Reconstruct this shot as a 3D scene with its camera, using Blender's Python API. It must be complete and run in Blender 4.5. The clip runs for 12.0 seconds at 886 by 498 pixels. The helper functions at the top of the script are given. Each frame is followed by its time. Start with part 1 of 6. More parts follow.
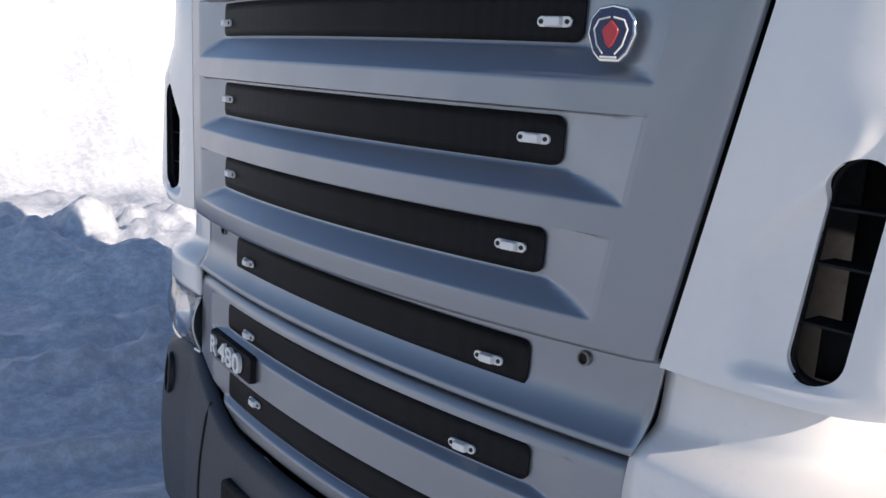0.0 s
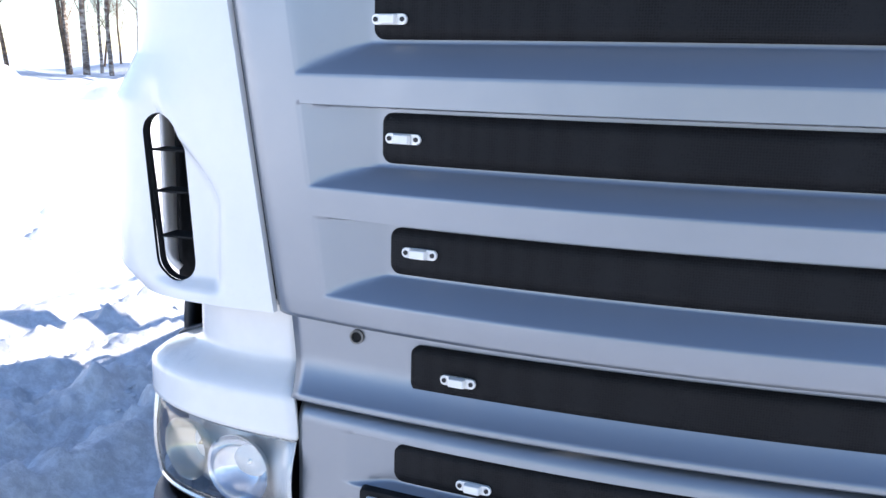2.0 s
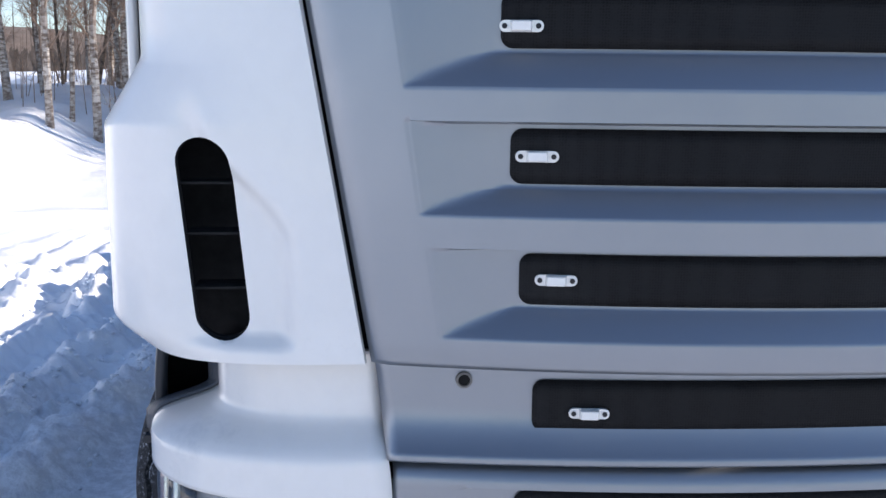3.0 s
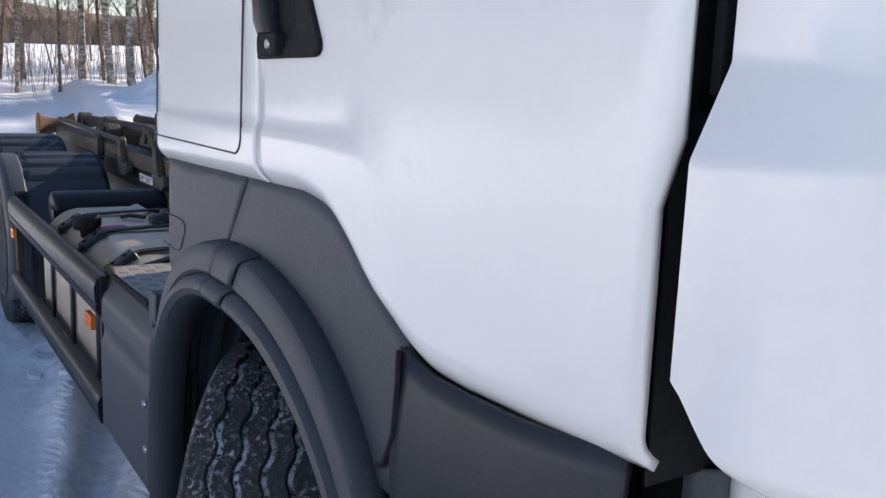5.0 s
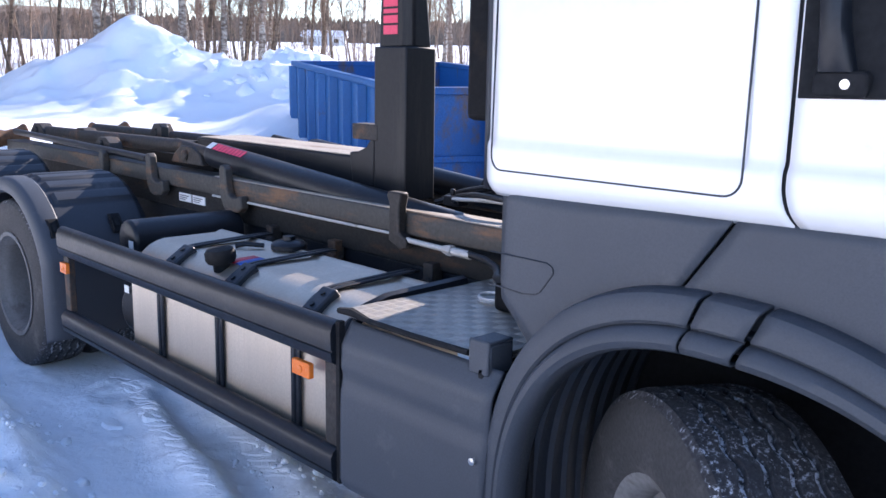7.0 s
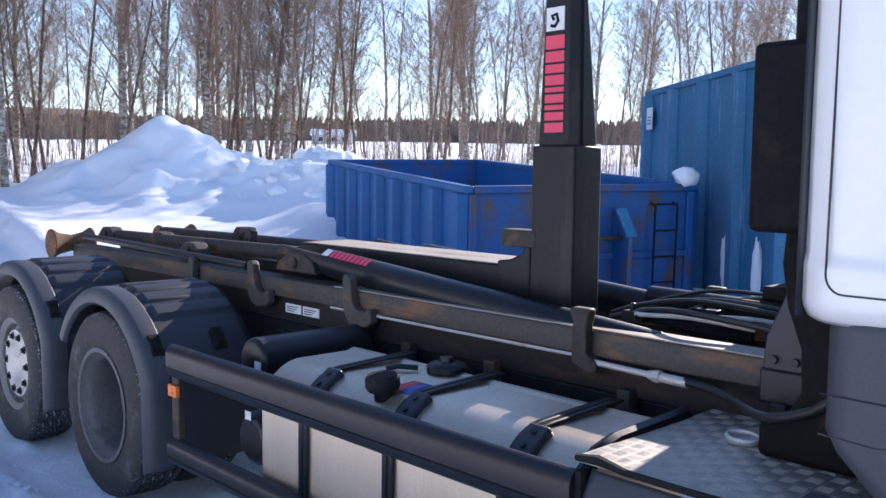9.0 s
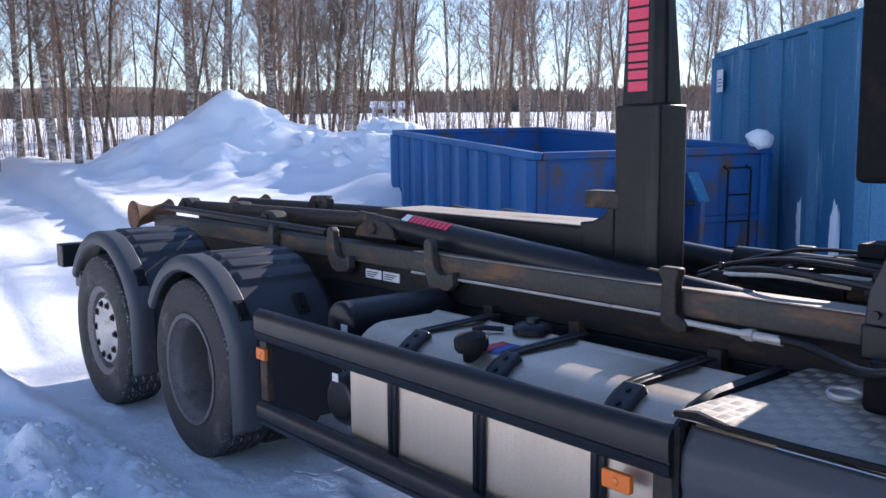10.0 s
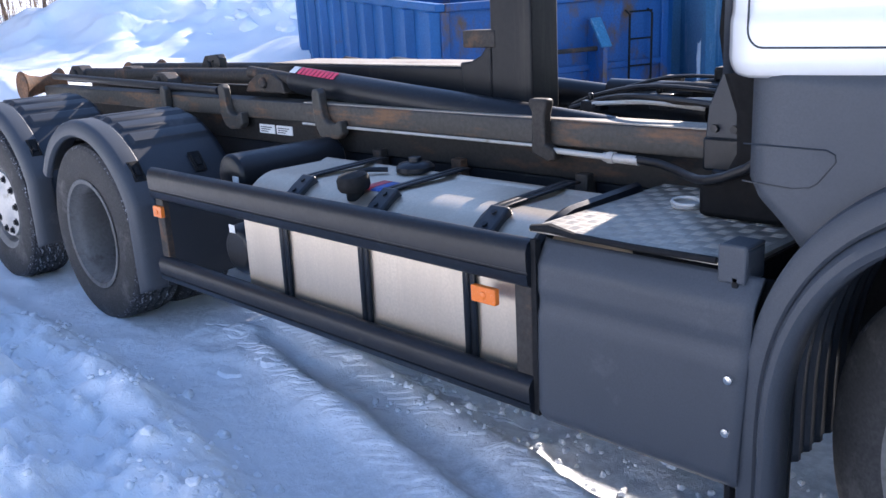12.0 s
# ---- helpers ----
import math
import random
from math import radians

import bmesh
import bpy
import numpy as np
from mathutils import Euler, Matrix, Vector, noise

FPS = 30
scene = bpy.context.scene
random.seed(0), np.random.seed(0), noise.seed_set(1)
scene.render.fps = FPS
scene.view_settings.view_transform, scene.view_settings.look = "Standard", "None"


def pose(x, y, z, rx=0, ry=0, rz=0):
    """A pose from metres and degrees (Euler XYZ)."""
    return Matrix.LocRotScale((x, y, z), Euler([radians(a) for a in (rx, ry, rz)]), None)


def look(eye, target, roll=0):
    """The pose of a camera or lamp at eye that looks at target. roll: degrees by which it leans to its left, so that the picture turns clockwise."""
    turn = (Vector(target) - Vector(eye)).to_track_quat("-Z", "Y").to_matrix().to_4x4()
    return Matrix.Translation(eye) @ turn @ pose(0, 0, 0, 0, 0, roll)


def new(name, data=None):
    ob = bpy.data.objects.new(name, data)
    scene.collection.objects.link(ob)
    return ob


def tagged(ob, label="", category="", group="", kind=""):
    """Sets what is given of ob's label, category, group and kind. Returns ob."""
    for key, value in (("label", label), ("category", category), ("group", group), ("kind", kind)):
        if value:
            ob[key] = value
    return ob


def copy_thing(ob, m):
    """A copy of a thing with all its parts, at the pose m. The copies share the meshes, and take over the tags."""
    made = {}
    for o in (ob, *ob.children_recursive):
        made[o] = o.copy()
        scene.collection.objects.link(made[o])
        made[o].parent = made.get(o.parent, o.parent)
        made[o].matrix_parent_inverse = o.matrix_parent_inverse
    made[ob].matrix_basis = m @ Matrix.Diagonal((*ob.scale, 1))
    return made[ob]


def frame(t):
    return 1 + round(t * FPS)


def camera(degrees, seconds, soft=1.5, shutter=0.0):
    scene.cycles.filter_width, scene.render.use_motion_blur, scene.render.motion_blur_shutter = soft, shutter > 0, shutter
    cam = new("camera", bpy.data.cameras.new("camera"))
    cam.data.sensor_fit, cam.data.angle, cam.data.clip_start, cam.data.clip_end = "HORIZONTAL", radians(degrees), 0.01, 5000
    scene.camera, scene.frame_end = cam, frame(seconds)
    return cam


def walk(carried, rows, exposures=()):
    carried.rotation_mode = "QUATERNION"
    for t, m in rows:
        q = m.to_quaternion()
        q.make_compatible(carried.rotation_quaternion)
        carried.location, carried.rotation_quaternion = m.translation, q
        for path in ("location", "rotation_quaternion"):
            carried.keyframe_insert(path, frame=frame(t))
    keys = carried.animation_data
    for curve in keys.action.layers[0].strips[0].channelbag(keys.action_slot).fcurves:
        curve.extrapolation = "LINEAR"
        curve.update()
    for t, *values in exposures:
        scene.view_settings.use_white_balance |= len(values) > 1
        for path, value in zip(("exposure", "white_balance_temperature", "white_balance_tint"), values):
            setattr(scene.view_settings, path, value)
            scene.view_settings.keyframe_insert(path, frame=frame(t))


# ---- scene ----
cam = camera(53.1, 12.0)
PATH = [
    (0, (1.507, 1.57, 1.652), (0.197, 0.105, 1.283), 4.1),
    (0.5, (1.512, 1.172, 1.636), (-0.012, -0.075, 1.287), 3.2),
    (1, (1.585, 0.811, 1.636), (-0.121, -0.161, 1.253), 3.5),
    (1.5, (1.732, 0.395, 1.624), (-0.099, -0.328, 1.27), 3.4),
    (2, (1.787, -0.078, 1.682), (-0.098, -0.618, 1.288), 1.4),
    (2.5, (1.827, -0.473, 1.667), (-0.138, -0.6, 1.315), 0.8),
    (3, (1.716, -0.831, 1.653), (-0.246, -0.625, 1.321), 0.7),
    (3.5, (1.449, -1.131, 1.675), (-0.465, -0.656, 1.346), 1.4),
    (3.7, (1.36, -1.243, 1.663), (-0.515, -0.627, 1.339), 1.6),
    (5.3, (0.676, -2.165, 1.69), (-0.933, -1.035, 1.322), 2.1),
    (5.5, (0.606, -2.31, 1.713), (-0.971, -1.138, 1.34), 1.9),
    (6, (0.294, -2.575, 1.702), (-1.235, -1.348, 1.308), 1.2),
    (6.5, (-0.029, -2.79, 1.732), (-1.51, -1.504, 1.341), 1.4),
    (7, (-0.288, -3.041, 1.752), (-1.707, -1.684, 1.372), 1.0),
    (7.2, (-0.385, -3.096, 1.766), (-1.783, -1.717, 1.388), 0.3),
    (8.8, (-1.1, -3.211, 1.765), (-2.517, -1.811, 1.588), 0.7),
    (9, (-1.14, -3.255, 1.766), (-2.583, -1.88, 1.597), 0.6),
    (9.5, (-1.174, -3.329, 1.759), (-2.673, -2.02, 1.571), 0.2),
    (10, (-1.196, -3.345, 1.73), (-2.724, -2.075, 1.496), -0.5),
    (10.5, (-1.196, -3.332, 1.686), (-2.705, -2.061, 1.357), -1.0),
    (11, (-1.155, -3.285, 1.66), (-2.556, -1.939, 1.185), -1.5),
    (11.5, (-1.086, -3.287, 1.642), (-2.387, -1.864, 1.109), -1.9),
    (12, (-0.946, -3.315, 1.647), (-2.33, -1.974, 1.112), -3.1),
]
EXPOSURES = [(0, 0.22, 6850, 18), (0.5, 0.62, 6600, 18), (1, 1.55, 6350, 17), (1.5, 1.85, 6250, 17), (2, 1.38, 6400, 17), (2.5, 0.93, 6400, 18), (3, 0.92, 6600, 18), (3.5, 0.88, 6800, 17), (5.5, 1.2, 7150, 19), (6, 1.52, 6600, 21), (6.5, 1.62, 6450, 23), (7, 1.78, 6350, 22), (9, 1.28, 6400, 21), (9.5, 1.15, 6250, 22), (10, 1.12, 6300, 21), (10.5, 1.15, 6350, 21), (11, 1.42, 6470, 20), (11.5, 1.66, 6470, 19), (12, 1.82, 6470, 19)]
walk(cam, [(t, look(e, a, r)) for t, e, a, r in PATH], EXPOSURES)

W_SUN = Vector((-0.20, 1.0, 0.46)).normalized()

world = bpy.data.worlds.new("world")
scene.world = world
world.use_nodes = True
sky = world.node_tree.nodes.new("ShaderNodeTexSky")
sky.sky_type, sky.sun_disc = 'NISHITA', False
sky.sun_elevation = math.asin(W_SUN.z)
sky.sun_rotation = math.atan2(W_SUN.x, W_SUN.y)
sky.air_density, sky.dust_density, sky.ozone_density = 1.0, 0.0, 2.8
world.node_tree.links.new(sky.outputs[0], world.node_tree.nodes["Background"].inputs[0])
world.node_tree.nodes["Background"].inputs[1].default_value = 0.115
sun = new("sun", bpy.data.lights.new("sun", "SUN"))
sun.data.energy, sun.data.angle, sun.data.color = 4.5, radians(0.53), (1.0, 0.93, 0.82)
sun.matrix_world = look(W_SUN * 60, (0, 0, 0))

# ---------------------------------------------------------------- materials


def nodes_of(name):
    m = bpy.data.materials.new(name)
    m.use_nodes = True
    t = m.node_tree
    return m, t, t.nodes["Principled BSDF"]


def noise_node(t, scale, detail=6.0, rough=0.6, stretch=None):
    tc = t.nodes.new("ShaderNodeTexCoord")
    n = t.nodes.new("ShaderNodeTexNoise")
    n.inputs["Scale"].default_value, n.inputs["Detail"].default_value, n.inputs["Roughness"].default_value = scale, detail, rough
    if stretch:
        mp = t.nodes.new("ShaderNodeMapping")
        mp.inputs["Scale"].default_value = stretch
        t.links.new(tc.outputs["Object"], mp.inputs["Vector"])
        t.links.new(mp.outputs["Vector"], n.inputs["Vector"])
    else:
        t.links.new(tc.outputs["Object"], n.inputs["Vector"])
    return n


def ramp(t, src, lo, hi, a=(0, 0, 0, 1), b=(1, 1, 1, 1)):
    r = t.nodes.new("ShaderNodeValToRGB")
    r.color_ramp.elements[0].position, r.color_ramp.elements[1].position = lo, hi
    r.color_ramp.elements[0].color, r.color_ramp.elements[1].color = a, b
    t.links.new(src, r.inputs["Fac"])
    return r


def mix(t, fac, a, b):
    m = t.nodes.new("ShaderNodeMix")
    m.data_type = 'RGBA'
    for sock, v in (("Factor", fac), ("A", a), ("B", b)):
        s = m.inputs["Factor"] if sock == "Factor" else m.inputs[6 if sock == "A" else 7]
        if isinstance(v, (int, float)):
            s.default_value = v
        elif isinstance(v, tuple):
            s.default_value = v
        else:
            t.links.new(v, s)
    return m.outputs[2]


def c4(c, k=1.0):
    return (min(1, c[0] * k), min(1, c[1] * k), min(1, c[2] * k), 1)


def paint(name, col, rough=0.4, metal=0.0, vary=0.12, big=1.5, fine=60.0, bump=0.05, dirt=None, dirt_amount=0.0, dirt_scale=4.0, coat=0.0, stretch=None, streak=None, spec=0.5):
    """A surface with variation at a large and a fine scale, fine relief, and an optional second colour in patches."""
    m, t, b = nodes_of(name)
    n1, n2 = noise_node(t, big, stretch=stretch), noise_node(t, fine, 3)
    base = mix(t, ramp(t, n1.outputs[0], 0.3, 0.7).outputs[0], c4(col, 1 - vary), c4(col, 1 + vary))
    base = mix(t, ramp(t, n2.outputs[0], 0.35, 0.75).outputs[0], base, c4(col, 1 - vary * 1.2))
    if dirt:
        n3 = noise_node(t, dirt_scale, 8, 0.7, streak)
        mask = ramp(t, n3.outputs[0], 0.62 - dirt_amount * 0.3, 0.72 - dirt_amount * 0.15)
        base = mix(t, mask.outputs[0], base, c4(dirt))
    t.links.new(base, b.inputs["Base Color"])
    r = ramp(t, n2.outputs[0], 0.2, 0.8, (rough * 0.85,) * 3 + (1,), (min(1, rough * 1.2),) * 3 + (1,))
    t.links.new(r.outputs[0], b.inputs["Roughness"])
    b.inputs["Metallic"].default_value = metal
    b.inputs["Specular IOR Level"].default_value = spec
    b.inputs["Coat Weight"].default_value = coat
    b.inputs["Coat Roughness"].default_value = 0.08
    if bump:
        bp = t.nodes.new("ShaderNodeBump")
        bp.inputs["Strength"].default_value, bp.inputs["Distance"].default_value = bump, 0.003
        t.links.new(n2.outputs[0], bp.inputs["Height"])
        t.links.new(bp.outputs[0], b.inputs["Normal"])
    return m


def snow_material():
    m, t, b = nodes_of("snow")
    n1, n2, n3 = noise_node(t, 0.7, 8), noise_node(t, 14, 8, 0.7), noise_node(t, 160, 3)
    base = mix(t, ramp(t, n1.outputs[0], 0.35, 0.7).outputs[0], (0.86, 0.91, 0.965, 1), (0.915, 0.945, 0.98, 1))
    base = mix(t, ramp(t, n2.outputs[0], 0.55, 0.8).outputs[0], base, (0.83, 0.885, 0.95, 1))
    # packed grey ice where vehicles have driven
    tc = t.nodes.new("ShaderNodeTexCoord")
    sep = t.nodes.new("ShaderNodeSeparateXYZ")
    t.links.new(tc.outputs["Object"], sep.inputs[0])
    n4 = noise_node(t, 3.0, 8, 0.7)
    ab = t.nodes.new("ShaderNodeMath")
    ab.operation = 'ABSOLUTE'
    t.links.new(sep.outputs[1], ab.inputs[0])
    wob = t.nodes.new("ShaderNodeMath")
    wob.operation, wob.inputs[1].default_value = 'MULTIPLY_ADD', 1.3
    t.links.new(n4.outputs[0], wob.inputs[0])
    t.links.new(ab.outputs[0], wob.inputs[2])
    lane = ramp(t, wob.outputs[0], 1.05, 1.38, (1, 1, 1, 1), (0, 0, 0, 1))
    front = t.nodes.new("ShaderNodeMapRange")
    front.inputs[1].default_value, front.inputs[2].default_value = -3.9, -2.9
    t.links.new(sep.outputs[0], front.inputs[0])
    both = t.nodes.new("ShaderNodeMath")
    both.operation = 'MULTIPLY'
    t.links.new(lane.outputs[0], both.inputs[0])
    t.links.new(front.outputs[0], both.inputs[1])
    grit = mix(t, ramp(t, n2.outputs[0], 0.42, 0.62).outputs[0], (0.42, 0.44, 0.47, 1), (0.80, 0.83, 0.87, 1))
    fade = t.nodes.new("ShaderNodeMath")
    fade.operation, fade.inputs[1].default_value = 'MULTIPLY', 0.55
    t.links.new(both.outputs[0], fade.inputs[0])
    base = mix(t, fade.outputs[0], base, grit)
    t.links.new(base, b.inputs["Base Color"])
    b.inputs["Roughness"].default_value = 0.65
    b.inputs["Specular IOR Level"].default_value = 0.25
    add = t.nodes.new("ShaderNodeMath")
    add.operation = 'MULTIPLY_ADD'
    add.inputs[1].default_value = 0.25
    t.links.new(n3.outputs[0], add.inputs[0])
    t.links.new(n2.outputs[0], add.inputs[2])
    bp = t.nodes.new("ShaderNodeBump")
    bp.inputs["Strength"].default_value, bp.inputs["Distance"].default_value = 0.65, 0.03
    t.links.new(add.outputs[0], bp.inputs["Height"])
    t.links.new(bp.outputs[0], b.inputs["Normal"])
    return m


def mesh_material():
    """Black perforated sheet: small round holes in staggered rows."""
    m, t, b = nodes_of("perforated_black")
    tc = t.nodes.new("ShaderNodeTexCoord")
    v = t.nodes.new("ShaderNodeTexVoronoi")
    v.feature, v.inputs["Scale"].default_value, v.inputs["Randomness"].default_value = 'F1', 230, 0.25
    t.links.new(tc.outputs["Object"], v.inputs["Vector"])
    n = noise_node(t, 5, 5)
    hole = ramp(t, v.outputs["Distance"], 0.28, 0.4, (0.004, 0.004, 0.005, 1), (0.010, 0.0105, 0.012, 1))
    dust = mix(t, ramp(t, n.outputs[0], 0.5, 0.8, (0, 0, 0, 1), (0.35, 0.35, 0.35, 1)).outputs[0], hole.outputs[0], (0.022, 0.023, 0.026, 1))
    t.links.new(dust, b.inputs["Base Color"])
    b.inputs["Roughness"].default_value = 0.55
    b.inputs["Specular IOR Level"].default_value = 0.14
    bp = t.nodes.new("ShaderNodeBump")
    bp.inputs["Strength"].default_value, bp.inputs["Distance"].default_value = 0.4, 0.002
    t.links.new(v.outputs["Distance"], bp.inputs["Height"])
    t.links.new(bp.outputs[0], b.inputs["Normal"])
    return m


def bark_material(name, light, dark):
    m, t, b = nodes_of(name)
    n1, n2 = noise_node(t, 6, 6, 0.65, (1, 1, 2.2)), noise_node(t, 1.1, 4)
    base = mix(t, ramp(t, n1.outputs[0], 0.42, 0.60).outputs[0], c4(dark), c4(light))
    base = mix(t, ramp(t, n2.outputs[0], 0.5, 0.75).outputs[0], base, c4(dark, 1.6))
    t.links.new(base, b.inputs["Base Color"])
    b.inputs["Roughness"].default_value = 0.9
    return m


def lens_material(name):
    """Thin clear plastic: see-through, with a gloss that grows towards the edge."""
    m = bpy.data.materials.new(name)
    m.use_nodes = True
    t = m.node_tree
    t.nodes.remove(t.nodes["Principled BSDF"])
    clear, gloss, fr, mx = (t.nodes.new(k) for k in ("ShaderNodeBsdfTransparent", "ShaderNodeBsdfGlossy", "ShaderNodeLayerWeight", "ShaderNodeMixShader"))
    clear.inputs["Color"].default_value = (0.95, 0.96, 0.97, 1)
    gloss.inputs["Roughness"].default_value, fr.inputs["Blend"].default_value = 0.05, 0.12
    t.links.new(fr.outputs[1], mx.inputs[0])
    t.links.new(clear.outputs[0], mx.inputs[1])
    t.links.new(gloss.outputs[0], mx.inputs[2])
    t.links.new(mx.outputs[0], t.nodes["Material Output"].inputs[0])
    return m


def tread_material(name="snowy_tread", lo=0.50):
    """Tyre tread with snow packed in patches."""
    m, t, b = nodes_of(name)
    n1, n2 = noise_node(t, 9, 6, 0.7), noise_node(t, 70, 6, 0.75)
    base = mix(t, ramp(t, n2.outputs[0], 0.35, 0.7).outputs[0], (0.010, 0.010, 0.012, 1), (0.05, 0.052, 0.058, 1))
    mul = t.nodes.new("ShaderNodeMath")
    mul.operation = 'MULTIPLY'
    t.links.new(ramp(t, n1.outputs[0], lo - 0.10, lo + 0.10).outputs[0], mul.inputs[0])
    t.links.new(ramp(t, n2.outputs[0], lo, lo + 0.08).outputs[0], mul.inputs[1])
    base = mix(t, mul.outputs[0], base, (0.55, 0.58, 0.63, 1))
    t.links.new(base, b.inputs["Base Color"])
    b.inputs["Roughness"].default_value = 0.8
    bp = t.nodes.new("ShaderNodeBump")
    bp.inputs["Strength"].default_value, bp.inputs["Distance"].default_value = 0.7, 0.006
    t.links.new(n2.outputs[0], bp.inputs["Height"])
    t.links.new(bp.outputs[0], b.inputs["Normal"])
    return m


WHITE = paint("white_paint", (0.80, 0.79, 0.77), 0.22, 0, 0.025, 0.8, 30, 0.01, (0.66, 0.66, 0.66), 0.05, 3.0, coat=0.4)
SILVER = paint("silver_paint", (0.272, 0.296, 0.330), 0.34, 0.80, 0.012, 1.2, 8, 0.0)
GREY = paint("grey_plastic", (0.056, 0.064, 0.077), 0.5, 0, 0.12, 1.6, 180, 0.12, (0.085, 0.092, 0.102), 0.06, 3.0, spec=0.35)
DARKGREY = paint("dark_plastic", (0.023, 0.028, 0.037), 0.45, 0, 0.15, 2.0, 150, 0.12, (0.045, 0.049, 0.058), 0.1, 6.0, spec=0.4)
BLACK = paint("black_paint", (0.009, 0.0115, 0.0165), 0.38, 0, 0.25, 3.0, 60, 0.08, (0.032, 0.03, 0.028), 0.08, 7.0, spec=0.35)
MATTBLACK = paint("matt_black", (0.010, 0.0105, 0.012), 0.75, 0, 0.2, 3.0, 50, 0.1, spec=0.25)
RUSTY = paint("rusty_steel", (0.034, 0.029, 0.026), 0.65, 0.1, 0.3, 3.0, 60, 0.25, (0.12, 0.06, 0.03), 0.28, 6.0, stretch=(0.5, 2, 2))
RUST = paint("rust", (0.16, 0.075, 0.035), 0.85, 0, 0.35, 5.0, 50, 0.3, (0.05, 0.04, 0.035), 0.4, 8.0)
# worn steel with rusty patches, its base colour lightened to look sunlit
LITWORNTOP = paint("sunlit_worn_steel", (0.37, 0.325, 0.27), 0.55, 0.15, 0.25, 3.0, 60, 0.2, (0.15, 0.10, 0.065), 0.3, 3.0, stretch=(0.4, 2, 2), streak=(0.5, 2.5, 2.5))
PLATE = paint("tread_plate_aluminium", (0.40, 0.37, 0.33), 0.52, 0.60, 0.12, 2.0, 90, 0.08, (0.26, 0.25, 0.24), 0.2, 5.0)
ALU = paint("brushed_aluminium", (0.56, 0.485, 0.395), 0.40, 0.80, 0.10, 2.0, 90, 0.06, (0.52, 0.44, 0.35), 0.15, 3.0, stretch=(6, 1, 0.6), streak=(5, 1, 0.5))
ARMBLACK = paint("worn_black_paint", (0.014, 0.0145, 0.017), 0.45, 0, 0.12, 2.5, 50, 0.05, (0.034, 0.031, 0.029), 0.25, 2.5, stretch=(3, 3, 0.35), streak=(3, 3, 0.3), spec=0.25)
SOOT = paint("sooty_black", (0.0075, 0.0075, 0.0085), 0.7, 0, 0.2, 3.0, 50, 0.12, (0.022, 0.016, 0.012), 0.12, 4.0, spec=0.15)
SUBFRAME = paint("dark_frame_paint", (0.013, 0.0125, 0.0125), 0.6, 0, 0.3, 3.0, 60, 0.25, (0.065, 0.030, 0.014), 0.16, 4.0, stretch=(0.5, 2, 2), streak=(0.6, 2, 2), spec=0.3)
DEEPRIM = paint("dull_rim_grey", (0.125, 0.125, 0.127), 0.65, 0.05, 0.2, 4, 50, 0.1, (0.05, 0.043, 0.036), 0.25, 6.0)
BEAM = paint("worn_beam_steel", (0.058, 0.053, 0.047), 0.6, 0.1, 0.22, 3.0, 50, 0.25, (0.17, 0.085, 0.04), 0.32, 5.0, stretch=(0.4, 2, 2), streak=(0.5, 2, 2))
HOSE = paint("rubber_hose", (0.007, 0.007, 0.009), 0.48, 0, 0.2, 6, 90, 0.03)
# brown dirt, with the shade deep inside the wheel put into the colour
DISC = paint("shaded_dirty_wheel_disc", (0.060, 0.055, 0.050), 0.7, 0, 0.25, 5, 60, 0.15, (0.10, 0.08, 0.06), 0.2, 8.0)
STEEL = paint("bright_steel", (0.62, 0.62, 0.60), 0.25, 0.9, 0.08, 4, 90, 0.04)
RIMGREY = paint("rim_grey", (0.19, 0.185, 0.18), 0.6, 0.1, 0.18, 4, 50, 0.1, (0.10, 0.085, 0.07), 0.2, 7.0)
HUBGREY = paint("hub_aluminium", (0.55, 0.53, 0.50), 0.45, 0.3, 0.12, 6, 60, 0.08, (0.3, 0.26, 0.2), 0.15, 9.0)
RUBBER = paint("rubber", (0.045, 0.043, 0.042), 0.8, 0, 0.2, 5, 90, 0.12, (0.10, 0.094, 0.088), 0.25, 6.0)
ORANGE = paint("orange_lens", (0.85, 0.20, 0.03), 0.25, 0, 0.08, 8, 120, 0.05)
CLEAR = paint("clear_lens", (0.82, 0.82, 0.80), 0.18, 0.2, 0.06, 9, 120, 0.03)
GOLD = paint("lens_glow_reflector", (0.62, 0.56, 0.42), 0.15, 0.8, 0.06, 9, 120, 0.0)
CHROME = paint("chrome", (0.80, 0.80, 0.80), 0.12, 1.0, 0.03, 5, 90, 0.0)
BLUE = paint("blue_container_paint", (0.003, 0.108, 0.315), 0.55, 0, 0.18, 0.9, 40, 0.1, (0.09, 0.075, 0.07), 0.06, 4.0, streak=(1, 1, 0.5))
PALEBLUE = paint("pale_blue_paint", (0.026, 0.165, 0.31), 0.6, 0, 0.2, 0.6, 40, 0.1, (0.20, 0.32, 0.45), 0.14, 3.0, stretch=(2, 2, 0.5), streak=(2, 2, 0.22))
DARKBLUE = paint("rusty_blue_paint", (0.003, 0.090, 0.295), 0.6, 0, 0.2, 1.2, 50, 0.1, (0.10, 0.06, 0.035), 0.42, 3.2, streak=(1, 1, 0.6))
RED = paint("pink_red_print", (0.75, 0.06, 0.12), 0.5, 0, 0.08, 6, 90, 0.0)
LABELWHITE = paint("label_white", (0.72, 0.72, 0.71), 0.5, 0, 0.06, 6, 90, 0.0)
LETTERWHITE = paint("letter_white", (0.82, 0.81, 0.78), 0.4, 0, 0.03, 9, 90, 0.0)
EMBLEMBLUE = paint("emblem_blue", (0.02, 0.035, 0.10), 0.25, 0, 0.1, 9, 90, 0.0)
